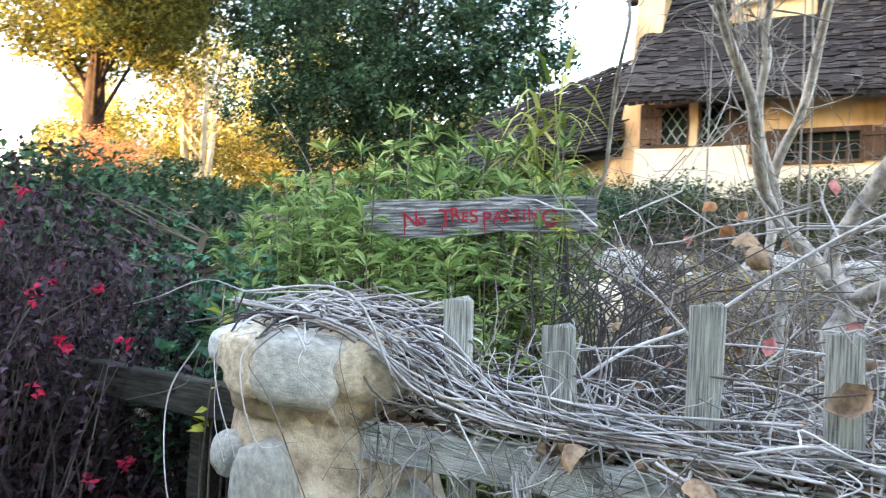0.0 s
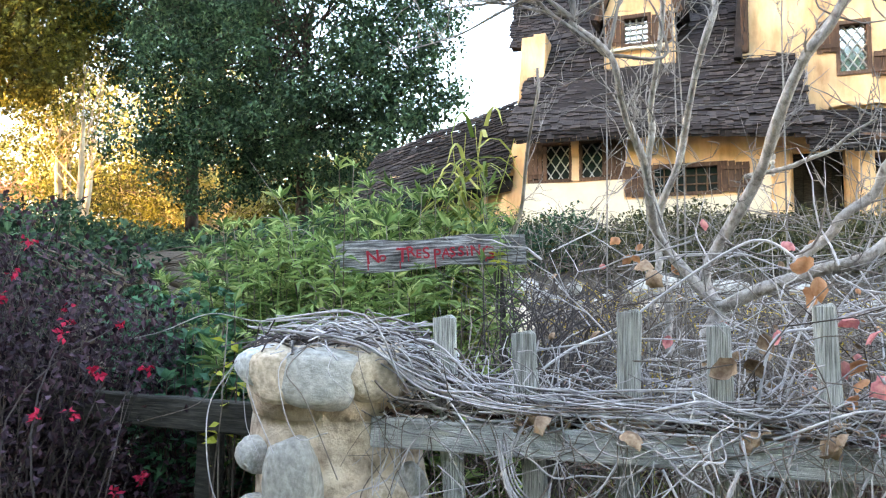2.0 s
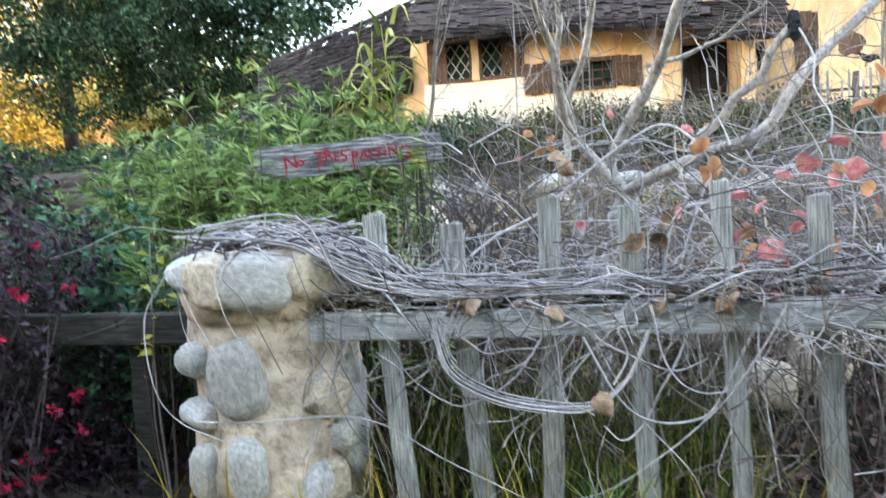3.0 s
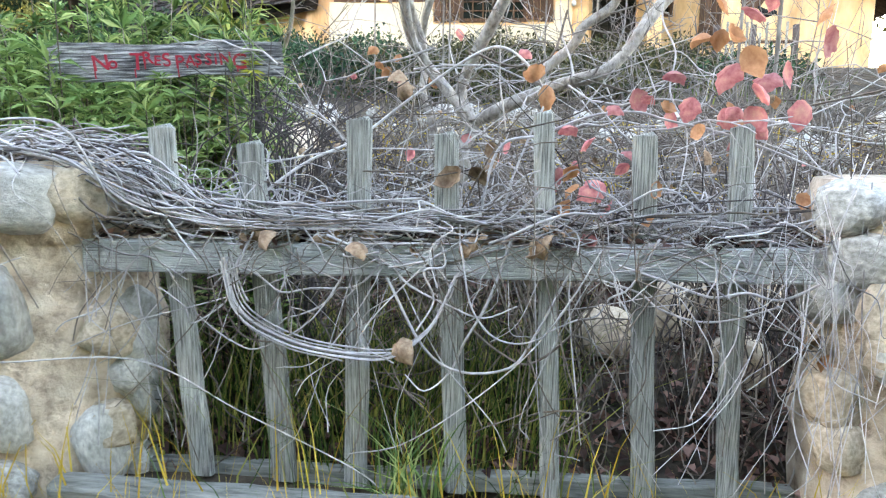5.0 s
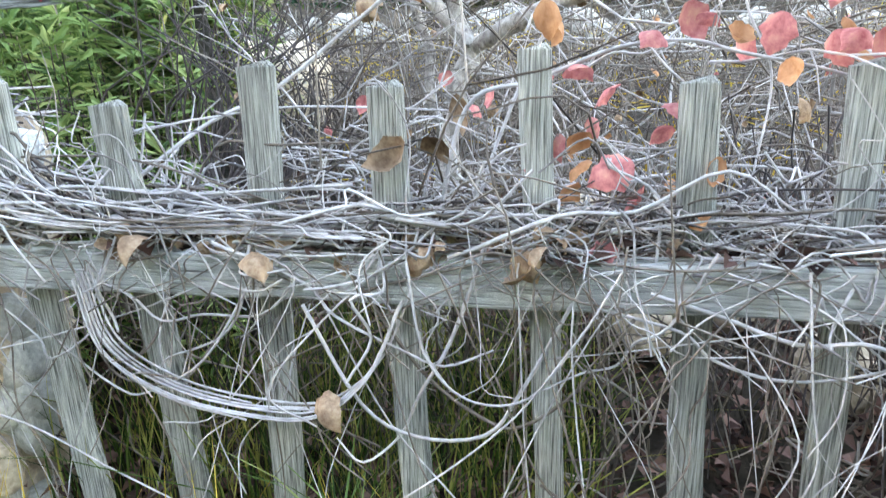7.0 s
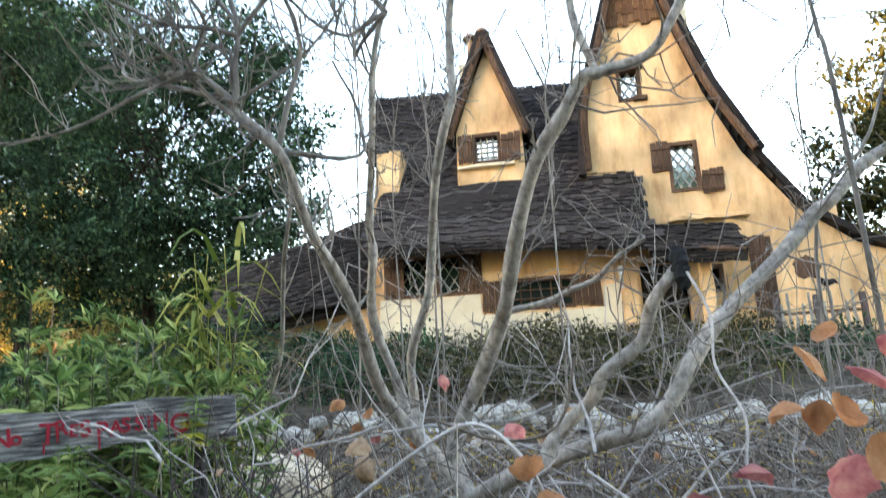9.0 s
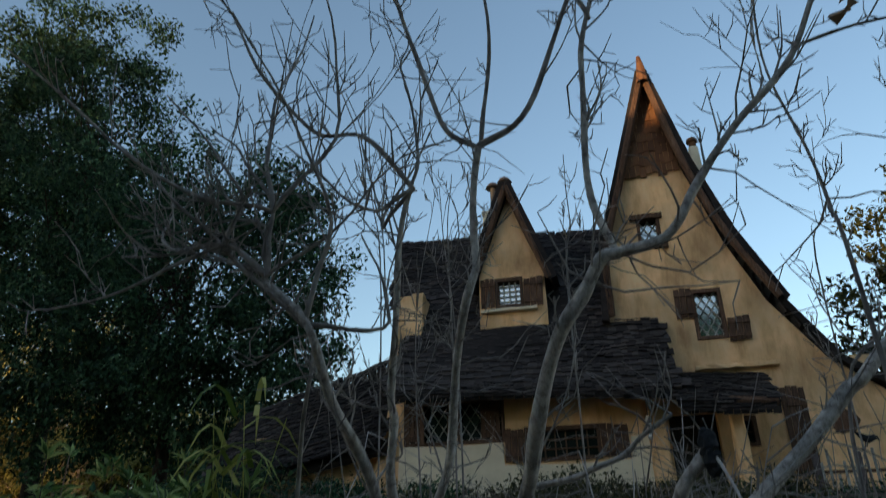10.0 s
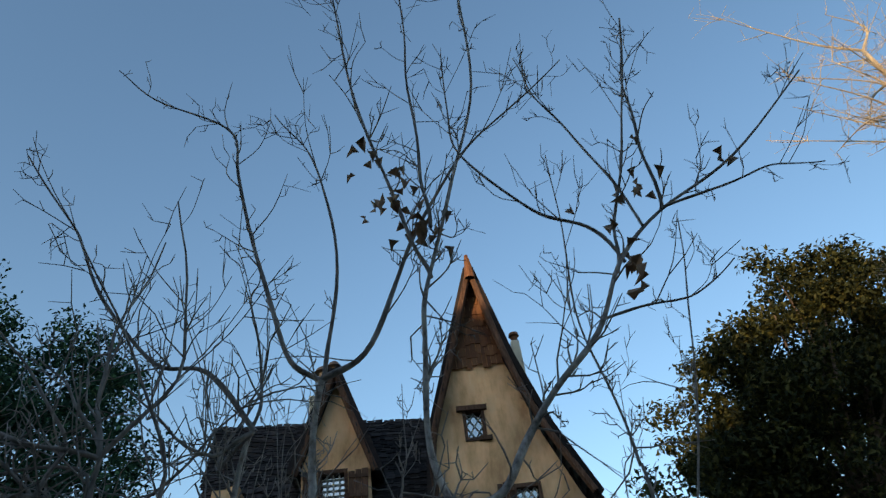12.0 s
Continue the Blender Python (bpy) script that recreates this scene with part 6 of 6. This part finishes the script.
GL = "bright green narrow-leaved shrub crowding round the sign"
for i, (x, y, s, n, h) in enumerate(((-0.50, 1.40, 0.42, 32, 1.55), (-0.98, 1.55, 0.48, 34, 1.62), (-1.5, 1.6, 0.5, 32, 1.42), (-0.28, 1.70, 0.34, 24, 1.58), (-0.80, 2.0, 0.55, 30, 1.66), (-2.1, 2.0, 0.5, 26, 1.3))):
    shrub("leafy_shrub", x, y, s, n + 8, h, M_GREEN, 0.105, 0.2, 50 + i, GL, 0.7, 74)
shrub("leafy_shrub", -0.85, 0.62, 0.28, 22, 1.1, M_GREEN, 0.09, 0.24, 61, "green shrub with narrow leaves before the sign end")
shrub("leafy_shrub", -0.22, 0.72, 0.22, 14, 1.0, M_GREEN, 0.10, 0.2, 62, "low green shrub under the sign")
shrub("leafy_shrub", 0.10, 0.55, 0.16, 9, 0.86, M_GREEN, 0.10, 0.2, 63, "low green shrub under the sign")
shrub("leafy_shrub", 0.06, 0.90, 0.04, 3, 1.50, M_GREEN, 0.085, 0.24, 65, "thin leafy stem growing up before the sign", 0.22, 26)
shrub("leafy_shrub", -0.20, 0.78, 0.04, 3, 1.32, M_GREEN, 0.10, 0.2, 66, "leafy stem reaching the lower edge of the sign", 0.25, 30)
shrub("leafy_shrub", -0.46, 0.60, 0.10, 7, 1.45, M_GREEN, 0.10, 0.2, 67, "leafy stems covering the end of the sign", 0.35, 30)
shrub("leafy_shrub", -0.05, 0.42, 0.20, 14, 0.86, M_GREEN, 0.105, 0.2, 68, "low bright green shrub behind the fence", 0.6, 34)
shrub("leafy_shrub", -0.45, 0.45, 0.22, 16, 0.92, M_TEAL, 0.085, 0.3, 69, "low dark green shrub behind the pillar", 0.7, 40)
shrub("leafy_shrub", 0.30, 0.50, 0.12, 8, 0.72, M_GREEN, 0.09, 0.2, 64, "low bright green shrub behind the fence", 0.6, 34)
for i, (x, y, s, n, h) in enumerate(((-1.35, 0.75, 0.35, 30, 1.15), (-1.0, 0.45, 0.3, 26, 0.95), (-1.75, 1.0, 0.4, 28, 1.2), (-0.45, 0.62, 0.25, 18, 0.85))):
    shrub("bluish_shrub", x, y, s, n, h, M_TEAL, 0.06, 0.62, 70 + i, "bluish-green shrub with small rounded leaves", 0.8, 60)
shrub("yellow_leaved_shoot", -0.62, 0.12, 0.14, 5, 1.1, M_YELLOWLEAF, 0.055, 0.6, 80, "thin shoots with yellowing leaves beside the pillar", 0.3, 5)


def sprig(x, y, z, size, rings, label, seed, material=M_GREEN):
    """One leafy stem: whorls of narrow leaves round its top."""
    rr = np.random.default_rng(seed)
    z0 = float(np.interp(y, GY, GZ)) - 0.02
    th = thing("leafy_sprig", (x, y, z0), label, "plant", "leafy sprigs before the sign")
    p = curve_through([(x + rr.normal() * 0.04, y + 0.03, z0), (x + rr.normal() * 0.02, y, 0.5 * (z0 + z)), (x, y, z)], 7)
    v, f = tubes([(p, np.linspace(0.005, 0.0022, len(p)))], 5)
    under(put("stem", mesh_of("stem", v, f, M_GREEN, True)), th)
    for k in range(rings):
        n = 9 if k == 0 else 7
        a = np.arange(n) * 2 * math.pi / n + rr.uniform(0, 6) + rr.normal(size=n) * 0.15
        d = np.stack([np.cos(a), np.sin(a), rr.uniform(0.1, 0.7, n) if k == 0 else rr.uniform(-0.5, 0.15, n)], 1)
        c = np.array([x, y, z - k * size * 0.42]) + rr.normal(size=(n, 3)) * 0.004
        v, f = leaves(c, d, size * rr.uniform(0.75, 1.15, n), 0.2, 0.05, 0.2, seed + k)
        for i in range(n):
            under(put("leaf", mesh_of("leaf", v[5 * i:5 * i + 5], [(0, 2, 1), (0, 3, 2), (1, 2, 4), (2, 3, 4)], material)), th)


for i, (sx, off, z, size, rings) in enumerate(((0.87, 0.05, 1.58, 0.05, 4), (0.86, 0.05, 1.49, 0.055, 3), (0.53, 0.06, 1.43, 0.08, 3), (0.44, 0.08, 1.37, 0.09, 3), (0.33, 0.08, 1.36, 0.08, 3), (0.10, 0.07, 1.53, 0.085, 4), (0.04, 0.10, 1.50, 0.09, 4), (0.20, 0.07, 1.41, 0.075, 3), (-0.06, 0.06, 1.58, 0.09, 4), (-0.15, 0.10, 1.48, 0.09, 4), (0.58, 0.14, 1.36, 0.085, 3), (0.70, 0.16, 1.27, 0.085, 3), (0.28, 0.16, 1.30, 0.09, 3), (0.10, 0.18, 1.36, 0.09, 3), (0.87, 0.22, 1.18, 0.08, 3), (0.40, 0.22, 1.24, 0.08, 3), (0.62, 0.26, 1.14, 0.08, 3))):
    o = SIGN_A + ux * sx - uy * off
    sprig(o.x, o.y, z, size, rings, "bright green leafy sprig growing up before the sign", 200 + 7 * i, M_YELLOWLEAF if i == 1 else M_GREEN)
# tall reed-like grass clump
r = np.random.default_rng(14)
reed = thing("reed_clump", (-0.32, 1.8, 0.5), "tall yellow-green reed with arching leaves", "grass")
V, F, st = [], [], []
for i in range(13):
    x, y = -0.32 + r.normal() * 0.06, 1.8 + r.normal() * 0.06
    h = r.uniform(1.3, 1.85)
    st.append((curve_through([(x, y, 0.55), (x + r.normal() * 0.03, y, 0.55 + h * 0.5), (x + r.normal() * 0.12, y, 0.55 + h)], 5), np.linspace(0.005, 0.002, 11)))
    for k in range(12):
        s = r.uniform(0.2, 1.0)
        a = r.uniform(0, 6.28)
        ln = r.uniform(0.3, 0.55)
        b = len(V)
        for t in np.linspace(0, 1, 5):
            c = np.array([x + math.cos(a) * ln * t * 0.8, y + math.sin(a) * ln * t * 0.8, 0.55 + h * s + ln * (0.9 * t - 1.1 * t * t)])
            w = np.array([-math.sin(a), math.cos(a), 0]) * 0.013 * (1 - t) ** 0.5
            V += [c - w, c + w]
        for t in range(4):
            F.append((b + 2 * t, b + 2 * t + 1, b + 2 * t + 3, b + 2 * t + 2))
v, f = tubes(st, 5)
under(put("stalk", mesh_of("stalk", v, f, M_REED, True)), reed)
tagged(under(put("foliage", mesh_of("foliage", V, F, M_REED)), reed), kind="stuff")

# ---- purple bush with red flowers ----
purple = thing("purple_bush", (-1.7, 0.1, 0.1), "dense dark purple bush dotted with red flowers", "shrub")
r = np.random.default_rng(90)
tw = []
centre = np.array([-1.80, 0.05, 1.10])
for _ in range(420):
    u = unit(1, r)[0]
    u[2] = abs(u[2]) * 1.0 - 0.25
    e = centre + u * np.array([1.0, 0.62, 0.80]) * r.uniform(0.6, 1.08)
    b = np.array([-1.7 + r.normal() * 0.25, 0.1 + r.normal() * 0.15, 0.1])
    m = (b + e) / 2 + r.normal(size=3) * 0.12
    p = curve_through([b, m, e], 5)
    tw.append((p, np.linspace(0.006, 0.001, len(p))))
for _ in range(170):
    e = np.array([-1.2, 0.32, 0.45]) + unit(1, r)[0] * np.array([0.62, 0.25, 0.5]) * r.uniform(0.3, 1.0)
    b = np.array([-1.2 + r.normal() * 0.2, 0.34, 0.15])
    p = curve_through([b, (b + e) / 2 + r.normal(size=3) * 0.08, e], 5)
    p[:, 2] = np.maximum(p[:, 2], 0.15)
    tw.append((p, np.linspace(0.004, 0.001, len(p))))
v, f = tubes(tw, 4)
tagged(under(put("twigwork", mesh_of("twigwork", v, f, M_DARKTWIG)), purple), kind="stuff")
P, D = [], []
for p, _ in tw:
    k = 44
    i = r.integers(2, len(p), k)
    P.append(p[i] + r.normal(size=(k, 3)) * 0.03)
    D.append(r.normal(size=(k, 3)))
v, f = leaves(np.vstack(P), np.vstack(D), 0.036, 0.55, 0.1, 0.1, 9)
tagged(under(put("foliage", mesh_of("foliage", v, f, M_PURPLE)), purple), kind="stuff")
for k in range(110):
    u = unit(1, r)[0]
    u[1] = -abs(u[1])
    e = centre + u * np.array([1.0, 0.64, 0.74])
    e[2] = max(e[2] * 0.8 + 0.1 * math.sin(k), 0.2)
    n = 10
    v, f = leaves(e + r.normal(size=(n, 3)) * 0.008, r.normal(size=(n, 3)), 0.025, 0.7, 0.15, 0.1, k)
    under(put("flower", mesh_of("flower", v, f, M_FLOWER), None, "small red flower"), purple)

# ---- rocks in the garden ----
wall = thing("stone_wall", (1.2, 7.0, 1.2), "low rough wall of pale rocks across the garden", "wall")
r = random.Random(4)
for i in range(56):
    x = -3.4 + i * 0.17 + r.uniform(-0.05, 0.05)
    z = 1.28 + r.uniform(-0.08, 0.2) - 0.02 * i / 10
    s = r.uniform(0.10, 0.24)
    under(put("rock", rock("pale", i % 5), None, "", pose(x, 7.0 + r.uniform(-0.12, 0.12), z, r.uniform(-20, 20), r.uniform(-20, 20), r.uniform(0, 360)) @ Matrix.Diagonal((s, s * 0.8, s * 0.75, 1))), wall)
for i, (x, y, z, s) in enumerate(((-0.62, 3.0, 0.95, 0.42), (1.75, 1.1, 0.55, 0.16), (1.5, 0.9, 0.5, 0.13), (2.1, 1.3, 0.6, 0.18), (1.3, 1.5, 0.62, 0.15), (2.7, 2.2, 0.8, 0.22), (1.95, 0.75, 0.45, 0.12), (3.4, 4.0, 1.0, 0.3), (2.0, 4.6, 1.05, 0.28), (0.4, 5.2, 1.1, 0.25))):
    tagged(put("boulder", rock("pale" if i in (7, 8) else "tan", i % 5), None, "", pose(x, y, z, 10, 5, i * 50) @ Matrix.Diagonal((s, s * 0.8, s * 0.85, 1))), "pale rounded boulder half sunk in the soil", "rock", "garden boulders")


# ---- trees and bushes beyond ----
def crown_of(clumps, per, size, seed, wide=0.5, rad=0.55):
    rr = np.random.default_rng(seed)
    c = np.repeat(np.asarray(clumps), per, axis=0)
    pos = c + unit(len(c), rr) * (rad * rr.uniform(0, 1, len(c)) ** 0.5)[:, None] * np.array([1.1, 1.1, 0.75])
    return leaves(pos, rr.normal(size=(len(c), 3)) + np.array([0, 0, -0.2]), size * rr.uniform(0.7, 1.3, len(c)), wide, 0.1, 0.15, seed)


def tree(name, base, top, radius, blobs, leafmat, barkmat, seed, label, clumps=260, per=60, size=0.22, rad=0.7, category="tree", leanx=0.0, stems=1):
    """A tree: tapered trunk, limbs to its foliage clumps, and a crown of many leaves filling the blobs (centre, radii)."""
    rr = np.random.default_rng(seed)
    th = thing(name, base, label, category)
    base = np.array(base, float)
    tops = []
    for k in range(stems):
        o = rr.normal(size=3) * np.array([0.5, 0.3, 0]) * (stems > 1)
        tp = np.array([base[0] + leanx + o[0] * 3, base[1] + o[1] * 3, top])
        p = curve_through([base + o * 0.3, base * 0.5 + tp * 0.5 + o + rr.normal(size=3) * 0.15, tp], 6)
        v, f = tubes([(p, np.linspace(radius, radius * 0.45, len(p)) * (1 + 0.06 * np.sin(np.arange(len(p)))))], 12)
        under(put("trunk", mesh_of("trunk", v, f, barkmat, True)), th)
        tops.append(p)
    C = []
    wts = np.array([b[1][0] * b[1][1] * b[1][2] for b in blobs], float)
    wts /= wts.sum()
    for (c, rd), w in zip(blobs, wts):
        n = max(6, int(clumps * w))
        u = unit(n, rr) * (rr.uniform(0.15, 1, n) ** 0.45)[:, None]
        C.append(np.array(c) + u * np.array(rd))
    C = np.vstack(C)
    br = []
    for c in C[:: max(1, len(C) // (28 if leafmat is M_GOLDLEAF else 70))]:
        p = tops[rr.integers(len(tops))]
        a = p[rr.integers(len(p) // 2, len(p))]
        br.append((curve_through([a, (a + c) / 2 + rr.normal(size=3) * 0.3 * min(1, rad) + np.array([0, 0, 0.2 * min(1, rad)]), c], 4), np.linspace(radius * (0.16 if leafmat in (M_GOLDLEAF, M_TREELEAF) else 0.28), min(0.02, radius * 0.08), 9)))
    for q in br:
        v, f = tubes([q], 5)
        under(put("limb", mesh_of("limb", v, f, barkmat, True)), th)
    v, f = crown_of(C, per, size, seed, rad=rad)
    tagged(under(put("crown", mesh_of("crown", v, f, leafmat)), th), kind="stuff")
    return th


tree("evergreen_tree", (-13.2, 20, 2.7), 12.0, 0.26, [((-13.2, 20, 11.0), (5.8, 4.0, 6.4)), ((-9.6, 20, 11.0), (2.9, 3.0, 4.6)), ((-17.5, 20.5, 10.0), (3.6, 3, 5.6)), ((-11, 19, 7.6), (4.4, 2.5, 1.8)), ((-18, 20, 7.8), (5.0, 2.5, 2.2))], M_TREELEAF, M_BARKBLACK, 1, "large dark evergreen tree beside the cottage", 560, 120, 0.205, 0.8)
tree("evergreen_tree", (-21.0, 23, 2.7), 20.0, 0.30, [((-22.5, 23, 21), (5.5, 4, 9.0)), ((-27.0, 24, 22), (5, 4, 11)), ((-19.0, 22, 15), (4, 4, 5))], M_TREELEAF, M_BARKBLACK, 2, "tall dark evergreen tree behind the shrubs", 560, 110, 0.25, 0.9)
tree("golden_tree", (-35.0, 21.5, 2.7), 13.0, 0.8, [((-36, 21.5, 16.5), (8.6, 5, 6.0)), ((-30, 21, 15.5), (5, 4, 5.0))], M_GOLDLEAF, M_BARKBLACK, 3, "stout old tree with golden leaves in low sun", 600, 80, 0.30, 1.1)
tree("golden_tree", (-30.0, 24.5, 2.7), 10.0, 0.22, [((-30, 24.5, 13.5), (4.8, 3.5, 7.0)), ((-31.5, 24.5, 9.5), (3.6, 2.5, 2.8))], M_GOLDLEAF, M_BARKGOLD, 4, "many-stemmed pale tree with sparse golden leaves", 200, 50, 0.2, 1.0, stems=5)
tree("olive_tree", (-28.0, 34.0, 2.7), 8.0, 0.3, [((-28, 34, 8.5), (6, 3, 4.5)), ((-36, 34, 8), (5, 3, 4)), ((-20, 36, 7), (5, 3, 3.2))], M_OLIVELEAF, M_BARKDARK, 5, "far sunlit olive-green trees", 220, 50, 0.3, 0.9)
tree("round_tree", (17.5, 24.0, 2.7), 9.0, 0.45, [((18.2, 24, 10.5), (6.0, 5, 6.5)), ((19.5, 24, 15.2), (4.8, 4, 4.6)), ((14.0, 23.5, 11.5), (3.4, 3, 4.0)), ((12.2, 23, 8.2), (3.3, 3, 3.6))], M_ROUNDLEAF, M_BARKDARK, 6, "large dense tree behind the cottage, its top golden in the sun", 760, 100, 0.27, 0.8)
tree("autumn_shrub", (-31.0, 20.0, 2.5), 5.2, 0.1, [((-31.0, 20.0, 5.6), (3.0, 2.0, 1.8))], M_ORANGELEAF, M_BARKDARK, 7, "reddish-orange autumn shrub in low sun", 60, 60, 0.18, 0.8, "shrub", stems=4)
for k, (x, y, z, a, b) in enumerate(((-6.0, 11.5, 2.4, 1.6, 1.3), (-5.0, 7.5, 1.8, 1.6, 0.8), (-16.5, 9.0, 1.9, 2.0, 1.0), (-8.0, 5.2, 1.7, 1.6, 0.9), (-10.5, 3.6, 1.7, 1.8, 1.0), (-13.0, 7.2, 2.2, 2.0, 1.2), (-6.5, 3.0, 1.5, 1.2, 0.8))):
    tree("dark_bush", (x, y, z - 0.9), z, 0.07, [((x, y, z), (a, 1.2, b))], M_TREELEAF, M_BARKDARK, 20 + k, "dark green bush at the garden edge", 60, 60, 0.13, 0.45, "shrub", stems=3)
for k, (x, y, z, a) in enumerate(((-1.8, 10.6, 2.5, 1.2), (0.2, 10.2, 2.4, 1.0), (-0.6, 8.6, 2.0, 1.1), (4.0, 11.6, 2.45, 0.8), (-3.2, 9.5, 2.3, 1.1), (2.2, 10.4, 2.35, 1.3), (1.0, 9.0, 2.0, 1.2), (3.2, 9.2, 2.0, 1.2), (-1.6, 8.2, 1.85, 1.3), (0.6, 12.0, 2.65, 1.6), (-2.6, 12.3, 2.7, 1.5), (2.6, 12.4, 2.6, 0.9), (4.6, 9.8, 2.1, 1.1), (2.0, 7.9, 1.75, 1.1), (0.2, 7.8, 1.75, 1.0), (-5.6, 13.4, 3.0, 1.7), (-4.3, 13.3, 2.9, 1.1), (-6.8, 12.9, 2.9, 1.4))):
    tree("low_bush", (x, y, z - 0.7), z - 0.2, 0.03, [((x, y, z), (a, 0.7, 0.45))], M_OLIVELEAF if k % 4 else M_TREELEAF, M_BARKDARK, 40 + k, "low tangled green bush below the cottage windows", 34, 60, 0.09, 0.3, "shrub", stems=3)

for k, (x, y, z, a, b) in enumerate(((-13.0, 17.0, 2.9, 3.6, 0.8), (-19.5, 18.0, 3.1, 4.0, 0.9), (-8.5, 16.5, 3.3, 2.2, 1.1), (-26.0, 19.0, 4.0, 4.0, 1.5))):
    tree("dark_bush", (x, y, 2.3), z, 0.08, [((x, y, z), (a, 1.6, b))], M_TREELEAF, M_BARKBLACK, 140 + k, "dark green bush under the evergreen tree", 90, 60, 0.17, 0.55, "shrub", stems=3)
tree("mossy_bush", (3.2, 12.4, 1.9), 2.4, 0.03, [((3.2, 12.4, 2.25), (0.95, 0.6, 0.38))], M_GRASS, M_BARKDARK, 58, "rounded yellow-green bush below the porch", 60, 90, 0.06, 0.2, "shrub", stems=3)
for k, (x, y, z, a, b) in enumerate(((-27.0, 32.0, 6.0, 5.0, 3.2), (-34.0, 33.0, 7.0, 5.0, 4.2), (-21.0, 34.0, 6.0, 4.0, 2.8), (-40.0, 28.0, 6.5, 5.0, 4.2), (-49.0, 28.0, 6.5, 6.0, 4.6))):
    tree("golden_bush", (x, y, 2.5), z, 0.08, [((x, y, z), (a, 2.4, b))], M_GOLDLEAF, M_BARKGOLD, 60 + k, "yellow-leaved bush glowing in low sun", 110, 50, 0.26, 0.9, "shrub", stems=4)

for k, (x, y, z, a, b) in enumerate(((-36.0, 40.0, 12.0, 7.5, 8.5), (-49.0, 40.0, 13.0, 8.0, 9.5), (-62.0, 38.0, 11.0, 8.0, 7.0), (-25.0, 44.0, 9.0, 6.0, 5.0))):
    tree("golden_tree", (x, y, 2.5), z, 0.2, [((x, y, z), (a, 2.6, b)), ((x + 2, y, z * 0.6), (a, 2.4, b * 0.6))], M_PALEGOLD, M_BARKGOLD, 80 + k, "far tree with pale yellow leaves in low sun", 380, 66, 0.34, 1.2, stems=3)

tree("golden_bush", (-25.5, 30.0, 2.6), 6.4, 0.08, [((-25.5, 30.0, 6.8), (4.2, 1.5, 1.6))], M_PALEGOLD, M_BARKGOLD, 91, "yellow-leaved bush glowing in low sun", 90, 60, 0.2, 0.6, "shrub", stems=4)

# bare tree catching the last sun
sunny = thing("sunlit_bare_tree", (18.2, 12.0, 2.5), "tall leafless tree with twigs golden in the last sun", "tree")
r = np.random.default_rng(77)
tr = curve_through([(18.2, 12, 2.4), (17.8, 12, 8), (17.2, 12, 13), (16.6, 12, 19)], 8)
v, f = tubes([(tr, np.linspace(0.32, 0.06, len(tr)))], 9)
under(put("trunk", mesh_of("trunk", v, f, M_BARKGOLD, True)), sunny)
tw = []
for _ in range(46):
    a = tr[r.integers(6, len(tr))]
    d = np.array([r.normal() * 0.5 - 0.2, r.normal() * 0.6, 0.45 + 0.5 * r.uniform()])
    L = r.uniform(2.0, 4.2)
    p = curve_through([a, a + d * L * 0.4 + r.normal(size=3) * 0.2, a + d * L + r.normal(size=3) * 0.35], 6)
    tw.append((p, np.linspace(0.05, 0.008, len(p))))
    for _ in range(12):
        e = p[r.integers(3, len(p))]
        g = r.normal(size=3) * 0.45 + np.array([0, 0, 0.35])
        q = curve_through([e, e + g * 0.5 + r.normal(size=3) * 0.08, e + g], 3)
        tw.append((q, np.linspace(0.014, 0.005, len(q))))
        for _ in range(3):
            e2 = q[r.integers(1, len(q))]
            tw.append((np.array([e2, e2 + r.normal(size=3) * 0.2 + np.array([0, 0, 0.12])]), np.array([0.007, 0.004])))
tw.sort(key=lambda q: -float(np.max(q[1])))
for p, rr in tw[:46]:
    v, f = tubes([(p, rr)], 5)
    under(put("branch", mesh_of("branch", v, f, M_BARKGOLD)), sunny)
v, f = tubes(tw[46:], 4)
tagged(under(put("branchwork", mesh_of("branchwork", v, f, M_BARKGOLD)), sunny), kind="stuff")

# unseen tall blocks, added behind the camera to keep the low sun off the garden
for name, x0, x1, h in (("street_hedge", -60.0, -32.0, 31.0), ("street_hedge", -32.0, -18.0, 16.9), ("street_hedge", -18.0, 40.0, 20.3)):
    bm = bmesh.new()
    slab(bm, x0, x1, -28.0, -25.0, -0.1, h)
    for i in range(1, 20):
        bmesh.ops.bisect_plane(bm, geom=bm.verts[:] + bm.edges[:] + bm.faces[:], plane_co=(x0 + (x1 - x0) * i / 20, 0, 0), plane_no=(1, 0, 0))
    for i in range(1, 10):
        bmesh.ops.bisect_plane(bm, geom=bm.verts[:] + bm.edges[:] + bm.faces[:], plane_co=(0, 0, h * i / 10), plane_no=(0, 0, 1))
    for v in bm.verts:
        if v.co.z > 0.5:
            v.co += Vector(noise.noise_vector(v.co * 0.35)) * 0.9
    tagged(part(name, bm, M_TREELEAF), "unseen leafy-green block added to keep the low sun off the garden", "hedge")
